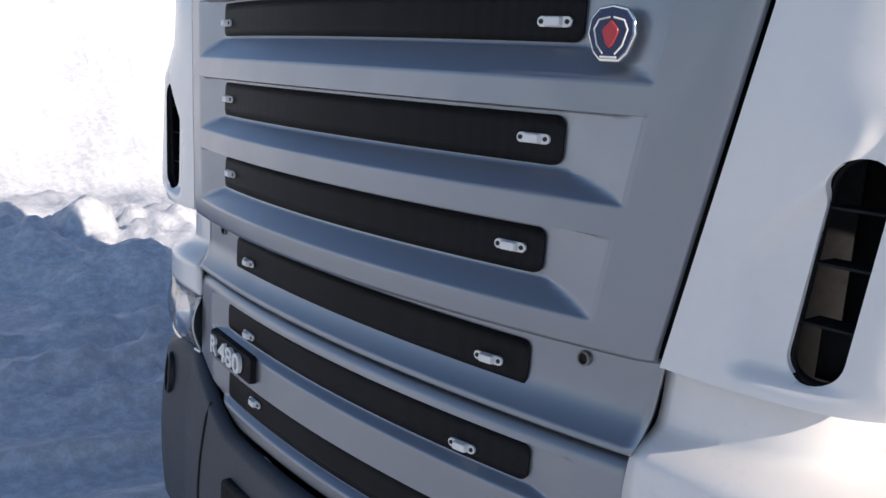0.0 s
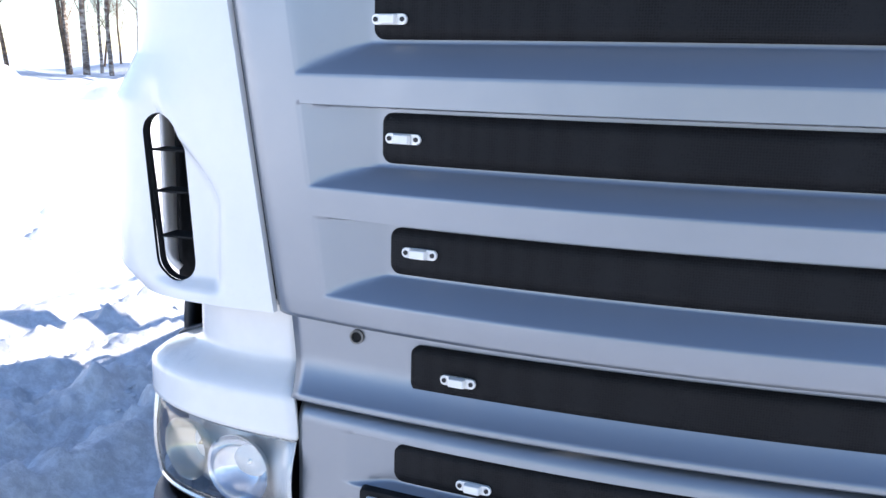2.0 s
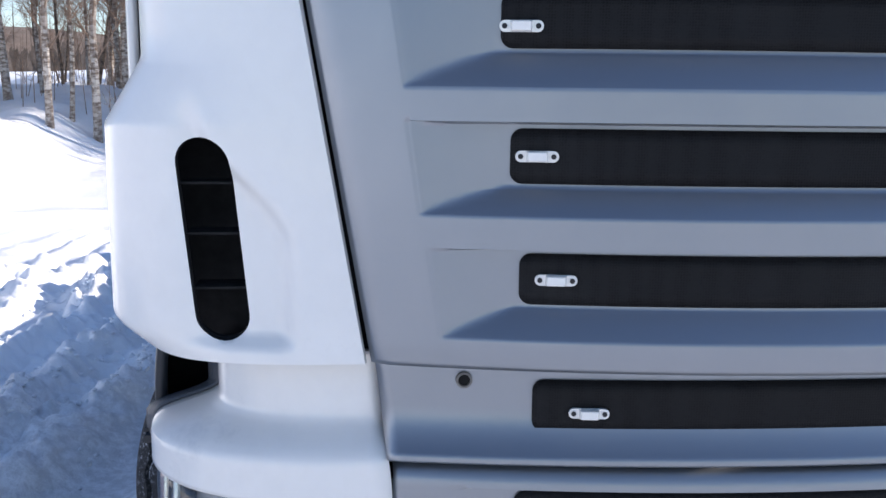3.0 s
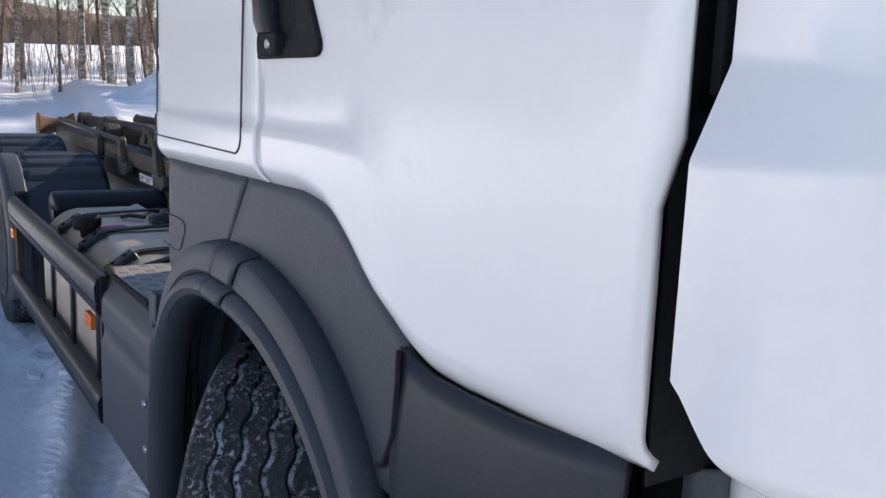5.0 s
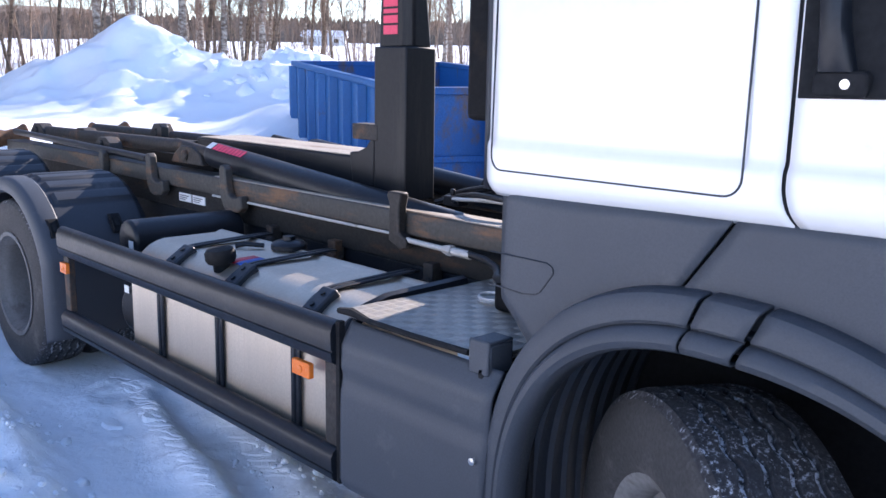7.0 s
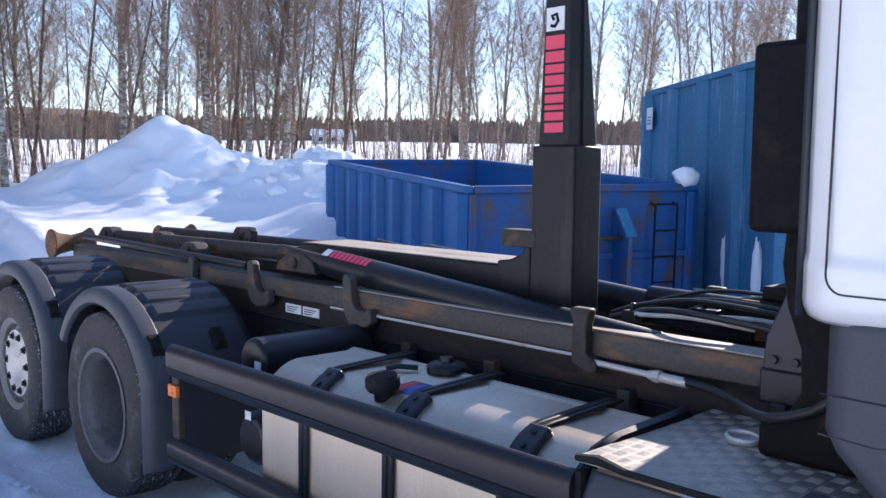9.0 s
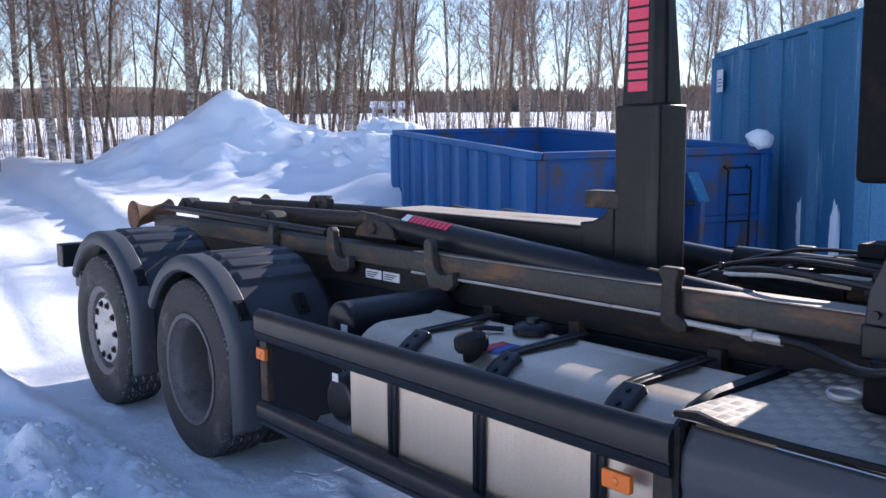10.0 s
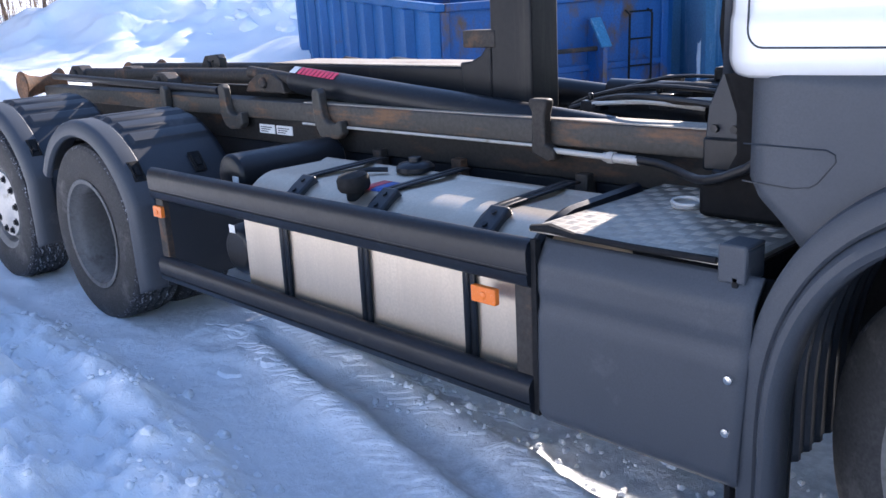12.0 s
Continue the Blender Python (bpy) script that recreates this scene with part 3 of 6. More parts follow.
def deflector(s):
    bm = bmesh.new()

    def point(t, k):
        low = 1.238 + 0.13 * t ** 7
        z = low + (2.35 - low) * k
        ys = hatch_edge(z) + 0.010
        xs = 0.472 - 0.168 * ys * ys - 0.10 * max(0, z - 1.86) - 0.006
        b = bulge(z) * smooth01(1.238, 1.31, z + 0.05 * (1 - t))
        x, y = corner_curve(t, ys, xs, 1.176 + 0.062 * b, 0.128)
        dent = 0.024 * smooth01(1.665, 1.60, z) * smooth01(1.256, 1.284, z) * smooth01(0.0, 0.034, y - 0.912 - 0.14 * smooth01(1.42, 1.63, z)) * smooth01(1.14, 1.01, y)
        x += 0.008 * bulge(z) * smooth01(0.98, 1.10, y) * smooth01(1.238, 1.30, z)
        return Vector((x - dent, s * y, z))
    ks = sorted(set(spaced(0, 0.42, 64) + spaced(0.42, 1, 14)))
    outer = grid(bm, point, spaced(0, 1, 70), ks)
    # inner skin, so that the slot can be cut through a closed shell
    c = Vector((-0.1, s * 0.7, 0))
    inner = []
    for row in outer:
        inner.append([bm.verts.new(v.co - (Vector((v.co.x, v.co.y, 0)) - c).normalized() * 0.012) for v in row])
    for a, b in zip(inner, inner[1:]):
        for k in range(len(a) - 1):
            bm.faces.new((a[k], b[k], b[k + 1], a[k + 1]))
    for i in range(len(outer) - 1):
        for k in (0, -1):
            bm.faces.new((outer[i][k], outer[i + 1][k], inner[i + 1][k], inner[i][k]))
    for i in (0, -1):
        for k in range(len(ks) - 1):
            bm.faces.new((outer[i][k], outer[i][k + 1], inner[i][k + 1], inner[i][k]))
    tool = bmesh.new()
    slot = rounded(0.042, 0.160, 0.041, 7)

    def place(x, g=1.0):
        return lambda a, b: Vector((x, s * (1.046 + a * g + (b * g) * 0.10), 1.432 + b * g))
    prism(tool, slot, place(0.10), place(0.60))
    bm = cut(bm, tool)
    bmesh.ops.recalc_face_normals(bm, faces=bm.faces)
    for f in bm.faces:
        d = f.calc_center_median() - c
        facing, mid = f.normal.dot(Vector((d.x, d.y, 0)).normalized()), f.calc_center_median()
        in_slot = abs(abs(mid.y) - 1.046) < 0.07 and abs(mid.z - 1.432) < 0.175 and facing < 0.35
        f.material_index = 1 if facing < -0.5 or in_slot else 0
    ob = part("corner_deflector", bm, [WHITE, MATTBLACK], truck, "white corner air deflector with a tall slot", sharp=45)
    # slot lining and cross slats
    bm = bmesh.new()
    for xa, xb, ga, gb in ((0.306, 0.290, 1.0, 1.0),):
        ra = [bm.verts.new(place(xa, ga)(*p)) for p in slot]
        rb = [bm.verts.new(place(xb, gb)(*p)) for p in slot]
        for k in range(len(slot)):
            bm.faces.new((ra[k], ra[(k + 1) % len(slot)], rb[(k + 1) % len(slot)], rb[k]))
    part("vent_frame", bm, MATTBLACK, ob, "black slot lining", solid=0.003)
    bm = bmesh.new()
    box(bm, 0.066, 0.070, min(s * 0.86, s * 1.19), max(s * 0.86, s * 1.19), 1.205, 1.66)
    box(bm, 0.190, 0.194, min(s * 0.98, s * 1.10), max(s * 0.98, s * 1.10), 1.246, 1.62 if s < 0 else 1.33)
    part("slot_backing", bm, MATTBLACK, ob, "black wall behind the slot")
    for z in (1.520, 1.440, 1.352):
        bm = bmesh.new()
        yc = 1.046 + 0.1 * (z - 1.432)
        box(bm, 0.24, 0.299, s * yc - 0.044, s * yc + 0.044, z - 0.002, z + 0.002)
        part("louvre", bm, MATTBLACK, ob, "thin black cross slat")
    return ob


def corner_panel(s):
    bm = bmesh.new()

    def point(t, z):
        flare = smooth01(1.135, 1.068, z)
        ys = 0.786 - 0.02 * smooth01(1.2, 1.0, z)
        xs = 0.300 + 0.055 * flare
        x, y = corner_curve(t, ys, xs, 1.072 + 0.123 * flare, 0.10 - 0.02 * flare)
        drop = 0.03 * t * smooth01(1.06, 0.99, z)
        return Vector((x, s * y, z + drop))
    grid(bm, point, spaced(0, 1, 36), spaced(0.992, 1.244, 28))
    ob = part("corner_panel", bm, WHITE, truck, "white flared panel above the headlight", solid=0.012, offset=-1)
    bm = bmesh.new()

    def rim(z, k):
        flare = smooth01(1.135, 1.068, z)
        return Vector((0.099 - 0.02 * flare - 0.05 * k, s * (1.068 + 0.123 * flare + 0.030 * k), z - 0.012 * k))
    grid(bm, rim, spaced(1.215, 1.02, 20), spaced(0, 1, 3))
    part("rim", bm, GREY, ob, "grey plastic edge", solid=0.006)
    return ob


def headlight(s):
    def point(t, k, inset=0.0):
        z0, z1 = 0.815 + 0.02 * t, 0.990 + 0.035 * t
        z = z0 + (z1 - z0) * k
        x, y = corner_curve(t, 0.770, 0.345 + 0.03 * math.sin(k * 3.1), 1.190, 0.06)
        return Vector((x - inset * (1 - 0.4 * t), s * (y - inset * t), z))
    bm = bmesh.new()
    grid(bm, lambda t, k: point(t, k, 0.075 * min(1, 0.05 + t * 9)), sorted(set(spaced(0, 1, 20) + [0.02, 0.08])), spaced(-0.04, 1.04, 8))
    ob = part("headlight", bm, CLEAR, truck, "clear headlight unit wrapped round the corner", solid=0.004)
    bm = bmesh.new()
    grid(bm, lambda t, k: point(t, k), spaced(0, 1, 24), spaced(0, 1, 8))
    g = part("lens", bm, GLASS, ob, "clear lens", solid=0.004, offset=-1)
    g.visible_shadow = False
    for t, mat, r in ((0.16, CHROME, 0.068), (0.42, GOLD, 0.062)):
        bm = bmesh.new()
        c, o = point(t, 0.5, 0.03), point(min(1, t + 0.02), 0.5, 0.0)
        d = Vector((1, s * 0.45 * t * 2, 0)).normalized()
        revolve(bm, [(r, 0.0), (r * 1.06, 0.004), (r * 1.02, -0.006), (r * 0.8, -0.028), (r * 0.45, -0.045), (r * 0.18, -0.05), (0.0005, -0.03)], 28, (0, 0, 0), axis="z")
        bm.transform(Matrix.Translation(c) @ d.to_track_quat('Z', 'Y').to_matrix().to_4x4())
        part("reflector", bm, mat, ob, "round chrome reflector")
    bm = bmesh.new()
    for k in (0, 1):
        tube(bm, [point(t, k) for t in spaced(0.0, 1, 24)], 0.006, 6)
    tube(bm, [point(0.62, k) for k in spaced(0, 1, 6)], 0.006, 6)
    tube(bm, [point(0.70, k) for k in spaced(0, 1, 6)], 0.004, 6)
    part("bezel", bm, STEEL, ob, "grey bezel strip")
    bm = bmesh.new()
    grid(bm, lambda t, k: point(t, k, 0.006), spaced(0.72, 1, 8), spaced(0.05, 0.95, 4))
    part("indicator", bm, paint("indicator_lens", (0.55, 0.40, 0.36), 0.2, 0, 0.05), ob, "pale indicator lens")


for s in (-1, 1):
    deflector(s)
    corner_panel(s)
    headlight(s)


# plastic bumper round the whole front
def bumper_curve(t):
    """t from -1 to 1 across the front and round both corners."""
    a, s = abs(t), (1 if t > 0 else -1)
    if a < 0.5:
        y = a / 0.5 * 0.80
        return 0.455 - 0.155 * y * y, s * y
    k = (a - 0.5) / 0.5
    x, y = corner_curve(min(1, k / 0.75), 0.80, 0.356, 1.215, 0.02)
    if k > 0.75:
        x = 0.02 - (k - 0.75) / 0.25 * 0.10
    return x, s * y


def bumper_top(y):
    a = abs(y)
    return 0.690 + 0.148 * smooth01(0.42, 0.88, a) - 0.055 * smooth01(0.88, 1.1, a)


bm = bmesh.new()
ts = spaced(-1, 1, 120)


def bumper_point(t, k):
    x, y = bumper_curve(t)
    top = bumper_top(y)
    z = 0.20 + (top - 0.20) * k
    out = 0.030 * math.sin(math.pi * min(1, k)) - 0.030 * (max(0, k - 0.94) / 0.06) ** 2 - 0.05 * max(0, 0.12 - k) / 0.12
    n = Vector((1 if abs(y) < 0.8 else 0.5, 0 if abs(y) < 0.8 else (0.7 if y > 0 else -0.7), 0))
    return Vector((x, y, z)) + n * out


grid(bm, bumper_point, ts, sorted(set(spaced(0, 1, 16) + [0.95, 0.965, 0.98])))
bumper = part("bumper", bm, GREY, truck, "grey plastic bumper with raised corners", solid=0.02, offset=-1)
for s in (-1, 1):
    # joint line, round lamp opening, step recess
    bm = bmesh.new()
    y = 0.60
    tube(bm, [bumper_point(s * 0.375, k) + Vector((0.001, 0, 0)) for k in spaced(0.1, 0.97, 12)], 0.004, 5)
    part("joint", bm, MATTBLACK, bumper, "dark joint line")
    bm = bmesh.new()
    c = bumper_point(s * 0.565, 0.80)
    d = Vector((1, s * 0.35, 0.05)).normalized()
    revolve(bm, [(0.052, 0.008), (0.058, 0.004), (0.058, -0.01), (0.048, 0.004), (0.044, -0.03), (0.0005, -0.03)], 24, (0, 0, 0), axis="z")
    for v in bm.verts:
        v.co.x *= 0.8
        v.co.y *= 1.15
    bm.transform(Matrix.Translation(c + d * 0.004) @ d.to_track_quat('Z', 'Y').to_matrix().to_4x4())
    part("fog_lamp", bm, BLACK, bumper, "dark oval lamp opening")
    bm = bmesh.new()
    box(bm, 0.425, 0.475, s * 0.22 - 0.17, s * 0.22 + 0.17, 0.50, 0.60)
    part("step_recess", bm, MATTBLACK, bumper, "black recess", bevel=0.01)
# ---------------------------------------------------------------- the truck: cab sides and back
# the lower edge of the white sheet, from the back to the front
EDGE = ((-2.09, 1.430), (-2.02, 1.425), (-1.60, 1.432), (-1.15, 1.442), (-0.93, 1.446), (-0.86, 1.438), (-0.79, 1.425), (-0.73, 1.396), (-0.67, 1.356), (-0.60, 1.302), (-0.54, 1.262), (-0.48, 1.227), (-0.41, 1.205), (-0.32, 1.202), (-0.14, 1.209), (0.085, 1.227))


def edge_z(x):
    for (a, za), (b, zb) in zip(EDGE, EDGE[1:]):
        if x <= b:
            return za + (zb - za) * (x - a) / (b - a)
    return EDGE[-1][1]


def side_y(x, z):
    """The skin of the cab's side: almost flat, turned in at the top, the lower edge and the back corner."""
    y = 1.222 - 0.030 * smooth01(1.9, 3.2, z)
    y -= 0.035 * max(0.0, 1 - (z - edge_z(x)) / 0.05) ** 2
    y -= 0.085 * max(0.0, 1 - (x + 2.085) / 0.13) ** 2
    y -= 0.012 * max(0.0, 1 - (0.098 - x) / 0.02) ** 2
    # crease above the lower edge, dying out towards the front
    y += 0.010 * smooth01(1.590, 1.560, z) * smooth01(-0.50, -0.60, x)
    return y


def skin(name, s, x0, x1, n, z_low=None, z_high=3.25, label="", mat=WHITE, notch=False):
    bm = bmesh.new()

    def point(x, k):
        lo = edge_z(x) if z_low is None else z_low
        z = lo + (z_high - lo) * k
        if notch:
            x -= 0.020 * smooth01(-0.25, 0.098, x) * smooth01(1.62, 1.56, z)
        return Vector((x, s * side_y(x, z), z))
    ks = sorted(set(spaced(0, 0.12, 20) + spaced(0.12, 1, 22)))
    grid(bm, point, spaced(x0, x1, n), ks)
    for v in bm.verts:
        v.co.x += seam_bend(v.co.z) * smooth01(0.22, 0.0, abs(v.co.x + 1.143))
    return part(name, bm, mat, truck, label, solid=0.015, offset=-1)


def seam_bend(z):
    """The joint behind the door swings forward near its foot."""
    return 0.030 * max(0.0, (1.535 - z) / 0.09) ** 1.5


for s in (-1, 1):
    skin("rear_side_panel", s, -2.085, -1.149, 40, label="white side panel behind the door")
    door = skin("cab_door", s, -1.137, 0.098, 40, label="glossy white cab door", notch=True)
    # black joint behind the door and in front of it
    bm = bmesh.new()
    grid(bm, lambda x, z: Vector((x + seam_bend(z), s * (side_y(x, z) - 0.006), z)), (-1.152, -1.134), spaced(1.446, 1.60, 14) + spaced(1.60, 3.2, 8)[1:])
    part("door_seal", bm, MATTBLACK, truck, "black rubber door seal", solid=0.02, offset=-1)
    bm = bmesh.new()
    box(bm, 0.098, 0.112, s * 1.165 - 0.008, s * 1.165 + 0.008, 1.68, 3.2)
    part("door_seal", bm, MATTBLACK, truck, "black rubber door seal")
    # locker hatch outline on the rear side panel
    loop = rounded(0.381, 0.42, 0.045, 6, -1.618, 1.922)
    bm = bmesh.new()
    tube(bm, [Vector((a, s * (side_y(a, b) + 0.0005), b)) for a, b in loop + loop[:1]], 0.0028, 5)
    part("locker_hatch", bm, DARKGREY, truck, "narrow joint round the side locker hatch")
    # handle in a black recess
    bm = bmesh.new()
    out = [(-1.130, 1.722), (-0.838, 1.725), (-0.820, 1.730), (-0.810, 1.740), (-0.811, 1.754), (-0.884, 1.878), (-0.966, 2.018), (-0.990, 2.035), (-1.130, 2.035)]
    inner = [(-1.056 + (a + 1.056) * 0.90, 1.845 + (b - 1.845) * 0.90) for a, b in out]
    rings = [[bm.verts.new((a, s * (side_y(a, b) + h), b)) for a, b in o] for o, h in ((out, -0.010), (out, 0.010), (inner, 0.012), ([(-1.056 + (a + 1.056) * 0.62, 1.845 + (b - 1.845) * 0.66) for a, b in out], 0.0025))]
    for ra, rb in zip(rings, rings[1:]):
        for k in range(len(out)):
            bm.faces.new((ra[k], ra[(k + 1) % len(out)], rb[(k + 1) % len(out)], rb[k]))
    bm.faces.new(rings[-1])
    bm.faces.new(rings[0][::-1])
    handle = part("door_handle", bm, MATTBLACK, door, "black plastic handle recess", bevel=0.003)
    bm = bmesh.new()
    rows = []
    for z, xc, half, y in ((1.768, -1.052, 0.040, 1.226), (1.776, -1.052, 0.038, 1.256), (1.80, -1.054, 0.033, 1.266), (1.86, -1.062, 0.027, 1.268), (1.95, -1.070, 0.026, 1.264), (2.03, -1.076, 0.026, 1.240)):
        rows.append([bm.verts.new((xc + a * half, s * (1.222 + (y - 1.222) * b), z)) for a, b in ((-1, 0), (-1, 0.6), (-0.75, 0.9), (0, 1.0), (0.75, 0.9), (1, 0.6), (1, 0))])
    for ra, rb in zip(rows, rows[1:]):
        for k in range(6):
            bm.faces.new((ra[k], ra[k + 1], rb[k + 1], rb[k]))
    bm.faces.new(rows[0])
    bm.faces.new(rows[-1][::-1])
    part("grip", bm, BLACK, handle, "dark pull grip", sharp=50)
    bm = bmesh.new()
    prism(bm, rounded(0.055, 0.026, 0.014, 4, -1.040, 1.752), lambda a, b: Vector((a, s * 1.215, b)), lambda a, b: Vector((a, s * 1.249, b)))
    part("lock_housing", bm, MATTBLACK, handle, "black lock housing", bevel=0.006)
    bm = bmesh.new()
    revolve(bm, [(0.0001, 0.0), (0.010, 0.0), (0.012, -0.004), (0.012, -0.02)], 16, (0, 0, 0), axis="z")
    bm.transform(Matrix.Translation((-1.028, s * 1.252, 1.752)) @ Matrix.Rotation(-s * radians(90), 4, 'X'))
    part("lock", bm, STEEL, handle, "steel key lock")

# body behind the skins: floor, back wall, roof, front wall with windscreen
bm = bmesh.new()
box(bm, -2.0, 0.05, -1.165, 1.165, 1.50, 3.20)
part("cab_body", bm, MATTBLACK, truck, "dark inner body of the cab", bevel=0.03)
bm = bmesh.new()
grid(bm, lambda y, k: Vector((-2.085 - 0.02 * (1 - (y / 1.14) ** 2), y, 1.43 + 1.8 * k)), spaced(-1.14, 1.14, 12), spaced(0, 1, 8))
part("cab_back", bm, DARKGREY, truck, "dark back wall of the cab", solid=0.02)
bm = bmesh.new()
grid(bm, lambda x, y: Vector((x, y, 3.25 + 0.12 * (1 - (y / 1.25) ** 2) - 0.10 * max(0, x + 0.2) ** 2)), spaced(-2.08, 0.22, 16), spaced(-1.2, 1.2, 16))
part("cab_roof", bm, WHITE, truck, "white cab roof", solid=0.03)
bm = bmesh.new()
grid(bm, lambda y, k: Vector((0.445 - 0.16 * y * y - 0.28 * k, y, 2.00 + 1.2 * k)), spaced(-1.02, 1.02, 24), spaced(0, 1, 10))
part("windscreen", bm, paint("dark_glass", (0.02, 0.025, 0.03), 0.06, 0, 0.1), truck, "dark windscreen above the grille", solid=0.01)

# grey plastic below the white sheet
STEP_Z = 1.0
for s in (-1, 1):
    bm = bmesh.new()

    def trim(k, v, s=s):
        x = -1.247 + 0.762 * k
        top = edge_z(x) + 0.015
        low = max(0.95, 0.50 + 0.70 * max(0.0, 1 - (abs(x + 1.27) / 0.80) ** 2.2) ** 0.45)
        z = low + (top - low) * v
        x -= 0.70 * max(0.0, 1.45 - z) * (1 - k)
        return Vector((x, s * (1.205 + 0.012 * (1 - v)), z))
    grid(bm, trim, spaced(0, 1, 20), spaced(0, 1, 8))
    part("side_trim", bm, GREY, truck, "dark grey plastic trim above the front wheel", solid=0.02, offset=-1)
    bm = bmesh.new()

    def rear_trim(k, v, s=s):
        # reaches from the joint back to the cab corner; its foot runs down towards the fender
        x = -1.273 - (2.01 - 1.273) * k
        low = 1.16 - 0.15 * smooth01(0.25, 0.62, k) if k < 0.62 else 1.01 + (k - 0.62) / 0.38 * 0.16
        z = low + (1.445 - low) * v
        joint = 0.70 * max(0.0, 1.45 - z) * (1 - k) - 0.012 * (1 - k)
        return Vector((x - joint, s * (1.208 - 0.05 * max(0, k - 0.9) / 0.1), z))
    grid(bm, rear_trim, spaced(0, 1, 22), spaced(0, 1, 10))
    rt = part("rear_trim", bm, GREY, truck, "grey plastic trim at the rear cab corner", solid=0.02, offset=-1)
    bm = bmesh.new()
    loop = ((-2.005, 1.264), (-1.795, 1.262), (-1.775, 1.252), (-1.772, 1.236), (-1.815, 1.178), (-1.835, 1.166), (-1.876, 1.160), (-2.005, 1.168))
    for a, b in zip(loop, loop[1:]):
        tube(bm, [(a[0], s * 1.209, a[1]), (b[0], s * 1.209, b[1])], 0.0022, 5)
    part("joint", bm, DARKGREY, rt, "joint round a small flap")
    bm = bmesh.new()
    box(bm, -1.95, -0.2, s * 1.17 - 0.01, s * 1.17 + 0.01, 1.10, 1.50)
    part("inner_liner", bm, MATTBLACK, truck, "black liner behind the trims")

    # flared fender lip in three pieces: a flat top ledge, a broad band, a groove and a rolled inner bead
    def arch(a, r, y):
        """A point of the squarish wheel arch at the angle a, for the top radius r; straight legs below."""
        c, d = math.cos(a), math.sin(max(a, 0.0)) if a < 2 else math.sin(min(a, math.pi))
        wide, bend = (0.835 - (0.768 - r) * 0.26, 0.90) if c > 0 else (0.690 - (0.768 - r) * 0.78, 0.85)
        x = math.copysign(abs(c) ** bend, c) * wide if 0 <= a <= math.pi else math.copysign(wide, c)
        z = abs(d) ** bend * r if 0 <= a <= math.pi else -0.5 * (a - math.pi if a > 2 else -a)
        return Vector((-1.27 + x, s * y, 0.50 + z))

    def flare(a0, a1, name, extra=0.0):
        bm = bmesh.new()
        prof = ((0.774, 1.190), (0.770, 1.246), (0.765, 1.262), (0.756, 1.268), (0.732, 1.272), (0.706, 1.277), (0.700, 1.272), (0.698, 1.262), (0.690, 1.264), (0.685, 1.282), (0.674, 1.294), (0.658, 1.298), (0.644, 1.289), (0.636, 1.270), (0.634, 1.20))

        def point(a, i):
            # the joints run slantwise across the lip
            slant = (prof[i][0] - 0.70) * 0.42 * smooth01(0.5, 0.0, abs(a - radians(88)))
            return arch(a - slant, prof[i][0] + extra * 0.3, prof[i][1] + extra)
        grid(bm, point, spaced(radians(a0), radians(a1), max(4, int((a1 - a0) / 2))), range(len(prof)))
        return part(name, bm, GREY, truck, "grey plastic fender lip", solid=0.010, offset=0, sharp=34, away=(-1.27, s * 0.9, 0.5))
    flare(92.9, 205, "fender_lip_rear")
    flare(84.9, 92.0, "fender_lip_joint", 0.005)
    flare(-20, 84.0, "fender_lip_front")
    # wheel housing
    bm = bmesh.new()
    # liner with ridges that run round the arch
    ribs = [(0.55, 0.0)] + [(0.62 + 0.075 * k + d, r) for k in range(8) for d, r in ((0.0, 0.0), (0.012, 0.016), (0.030, 0.016), (0.042, 0.0))] + [(1.262, 0.0)]
    grid(bm, lambda a, i: arch(a, 0.70 - ribs[i][1], ribs[i][0]), spaced(radians(-18), radians(200), 70), range(len(ribs)))
    part("wheel_housing", bm, DARKGREY, truck, "ridged dark wheel housing", solid=0.01, away=(-1.27, s * 0.9, 0.5), sharp=30)
    bm = bmesh.new()
    tube(bm, [(-0.468, s * 1.232, 1.235), (-0.462, s * 1.236, 1.18), (-0.464, s * 1.240, 1.09), (-0.50, s * 1.238, 1.02), (-0.545, s * 1.225, 0.995)], 0.006, 6)
    part("joint", bm, MATTBLACK, truck, "black joint between trim and step panel")
    bm = bmesh.new()
    box(bm, -2.005, -1.985, s * 0.95 - 0.30, s * 0.95 + 0.26, 0.26, 0.92)
    box(bm, -2.00, -1.86, s * 1.16 - 0.01, s * 1.16 + 0.01, 0.28, 0.90)
    part("mud_flap", bm, MATTBLACK, truck, "black mud flap behind the front wheel", bevel=0.004)
    boxes("arch_wall", [(-1.95, -0.40, s * 0.60 - 0.02, s * 0.60 + 0.02, 0.50, 1.40)], MATTBLACK, truck, "black inner wall of the wheel arch", 0.005)
    # step panel in front of the wheel, open step at the corner
    bm = bmesh.new()
    grid(bm, lambda x, k: Vector((x, s * (1.250 - 0.030 * k * k + 0.012 * math.sin(k * 9) - 0.035 * max(0.0, (x + 0.2) / 0.235) ** 2), 0.24 + (edge_z(x) + 0.012 - 0.24) * k)), spaced(-0.478, 0.035, 12), spaced(0, 1, 24))
    part("step_panel", bm, DARKGREY, truck, "dark grey panel in front of the wheel", solid=0.02, offset=-1)
    bm = bmesh.new()
    box(bm, -0.06, 0.11, s * 1.04 - 0.02, s * 1.04 + 0.02, 0.3, 1.225)
    box(bm, -0.16, -0.13, s * 1.11 - 0.115, s * 1.11 + 0.115, 0.3, 1.16)
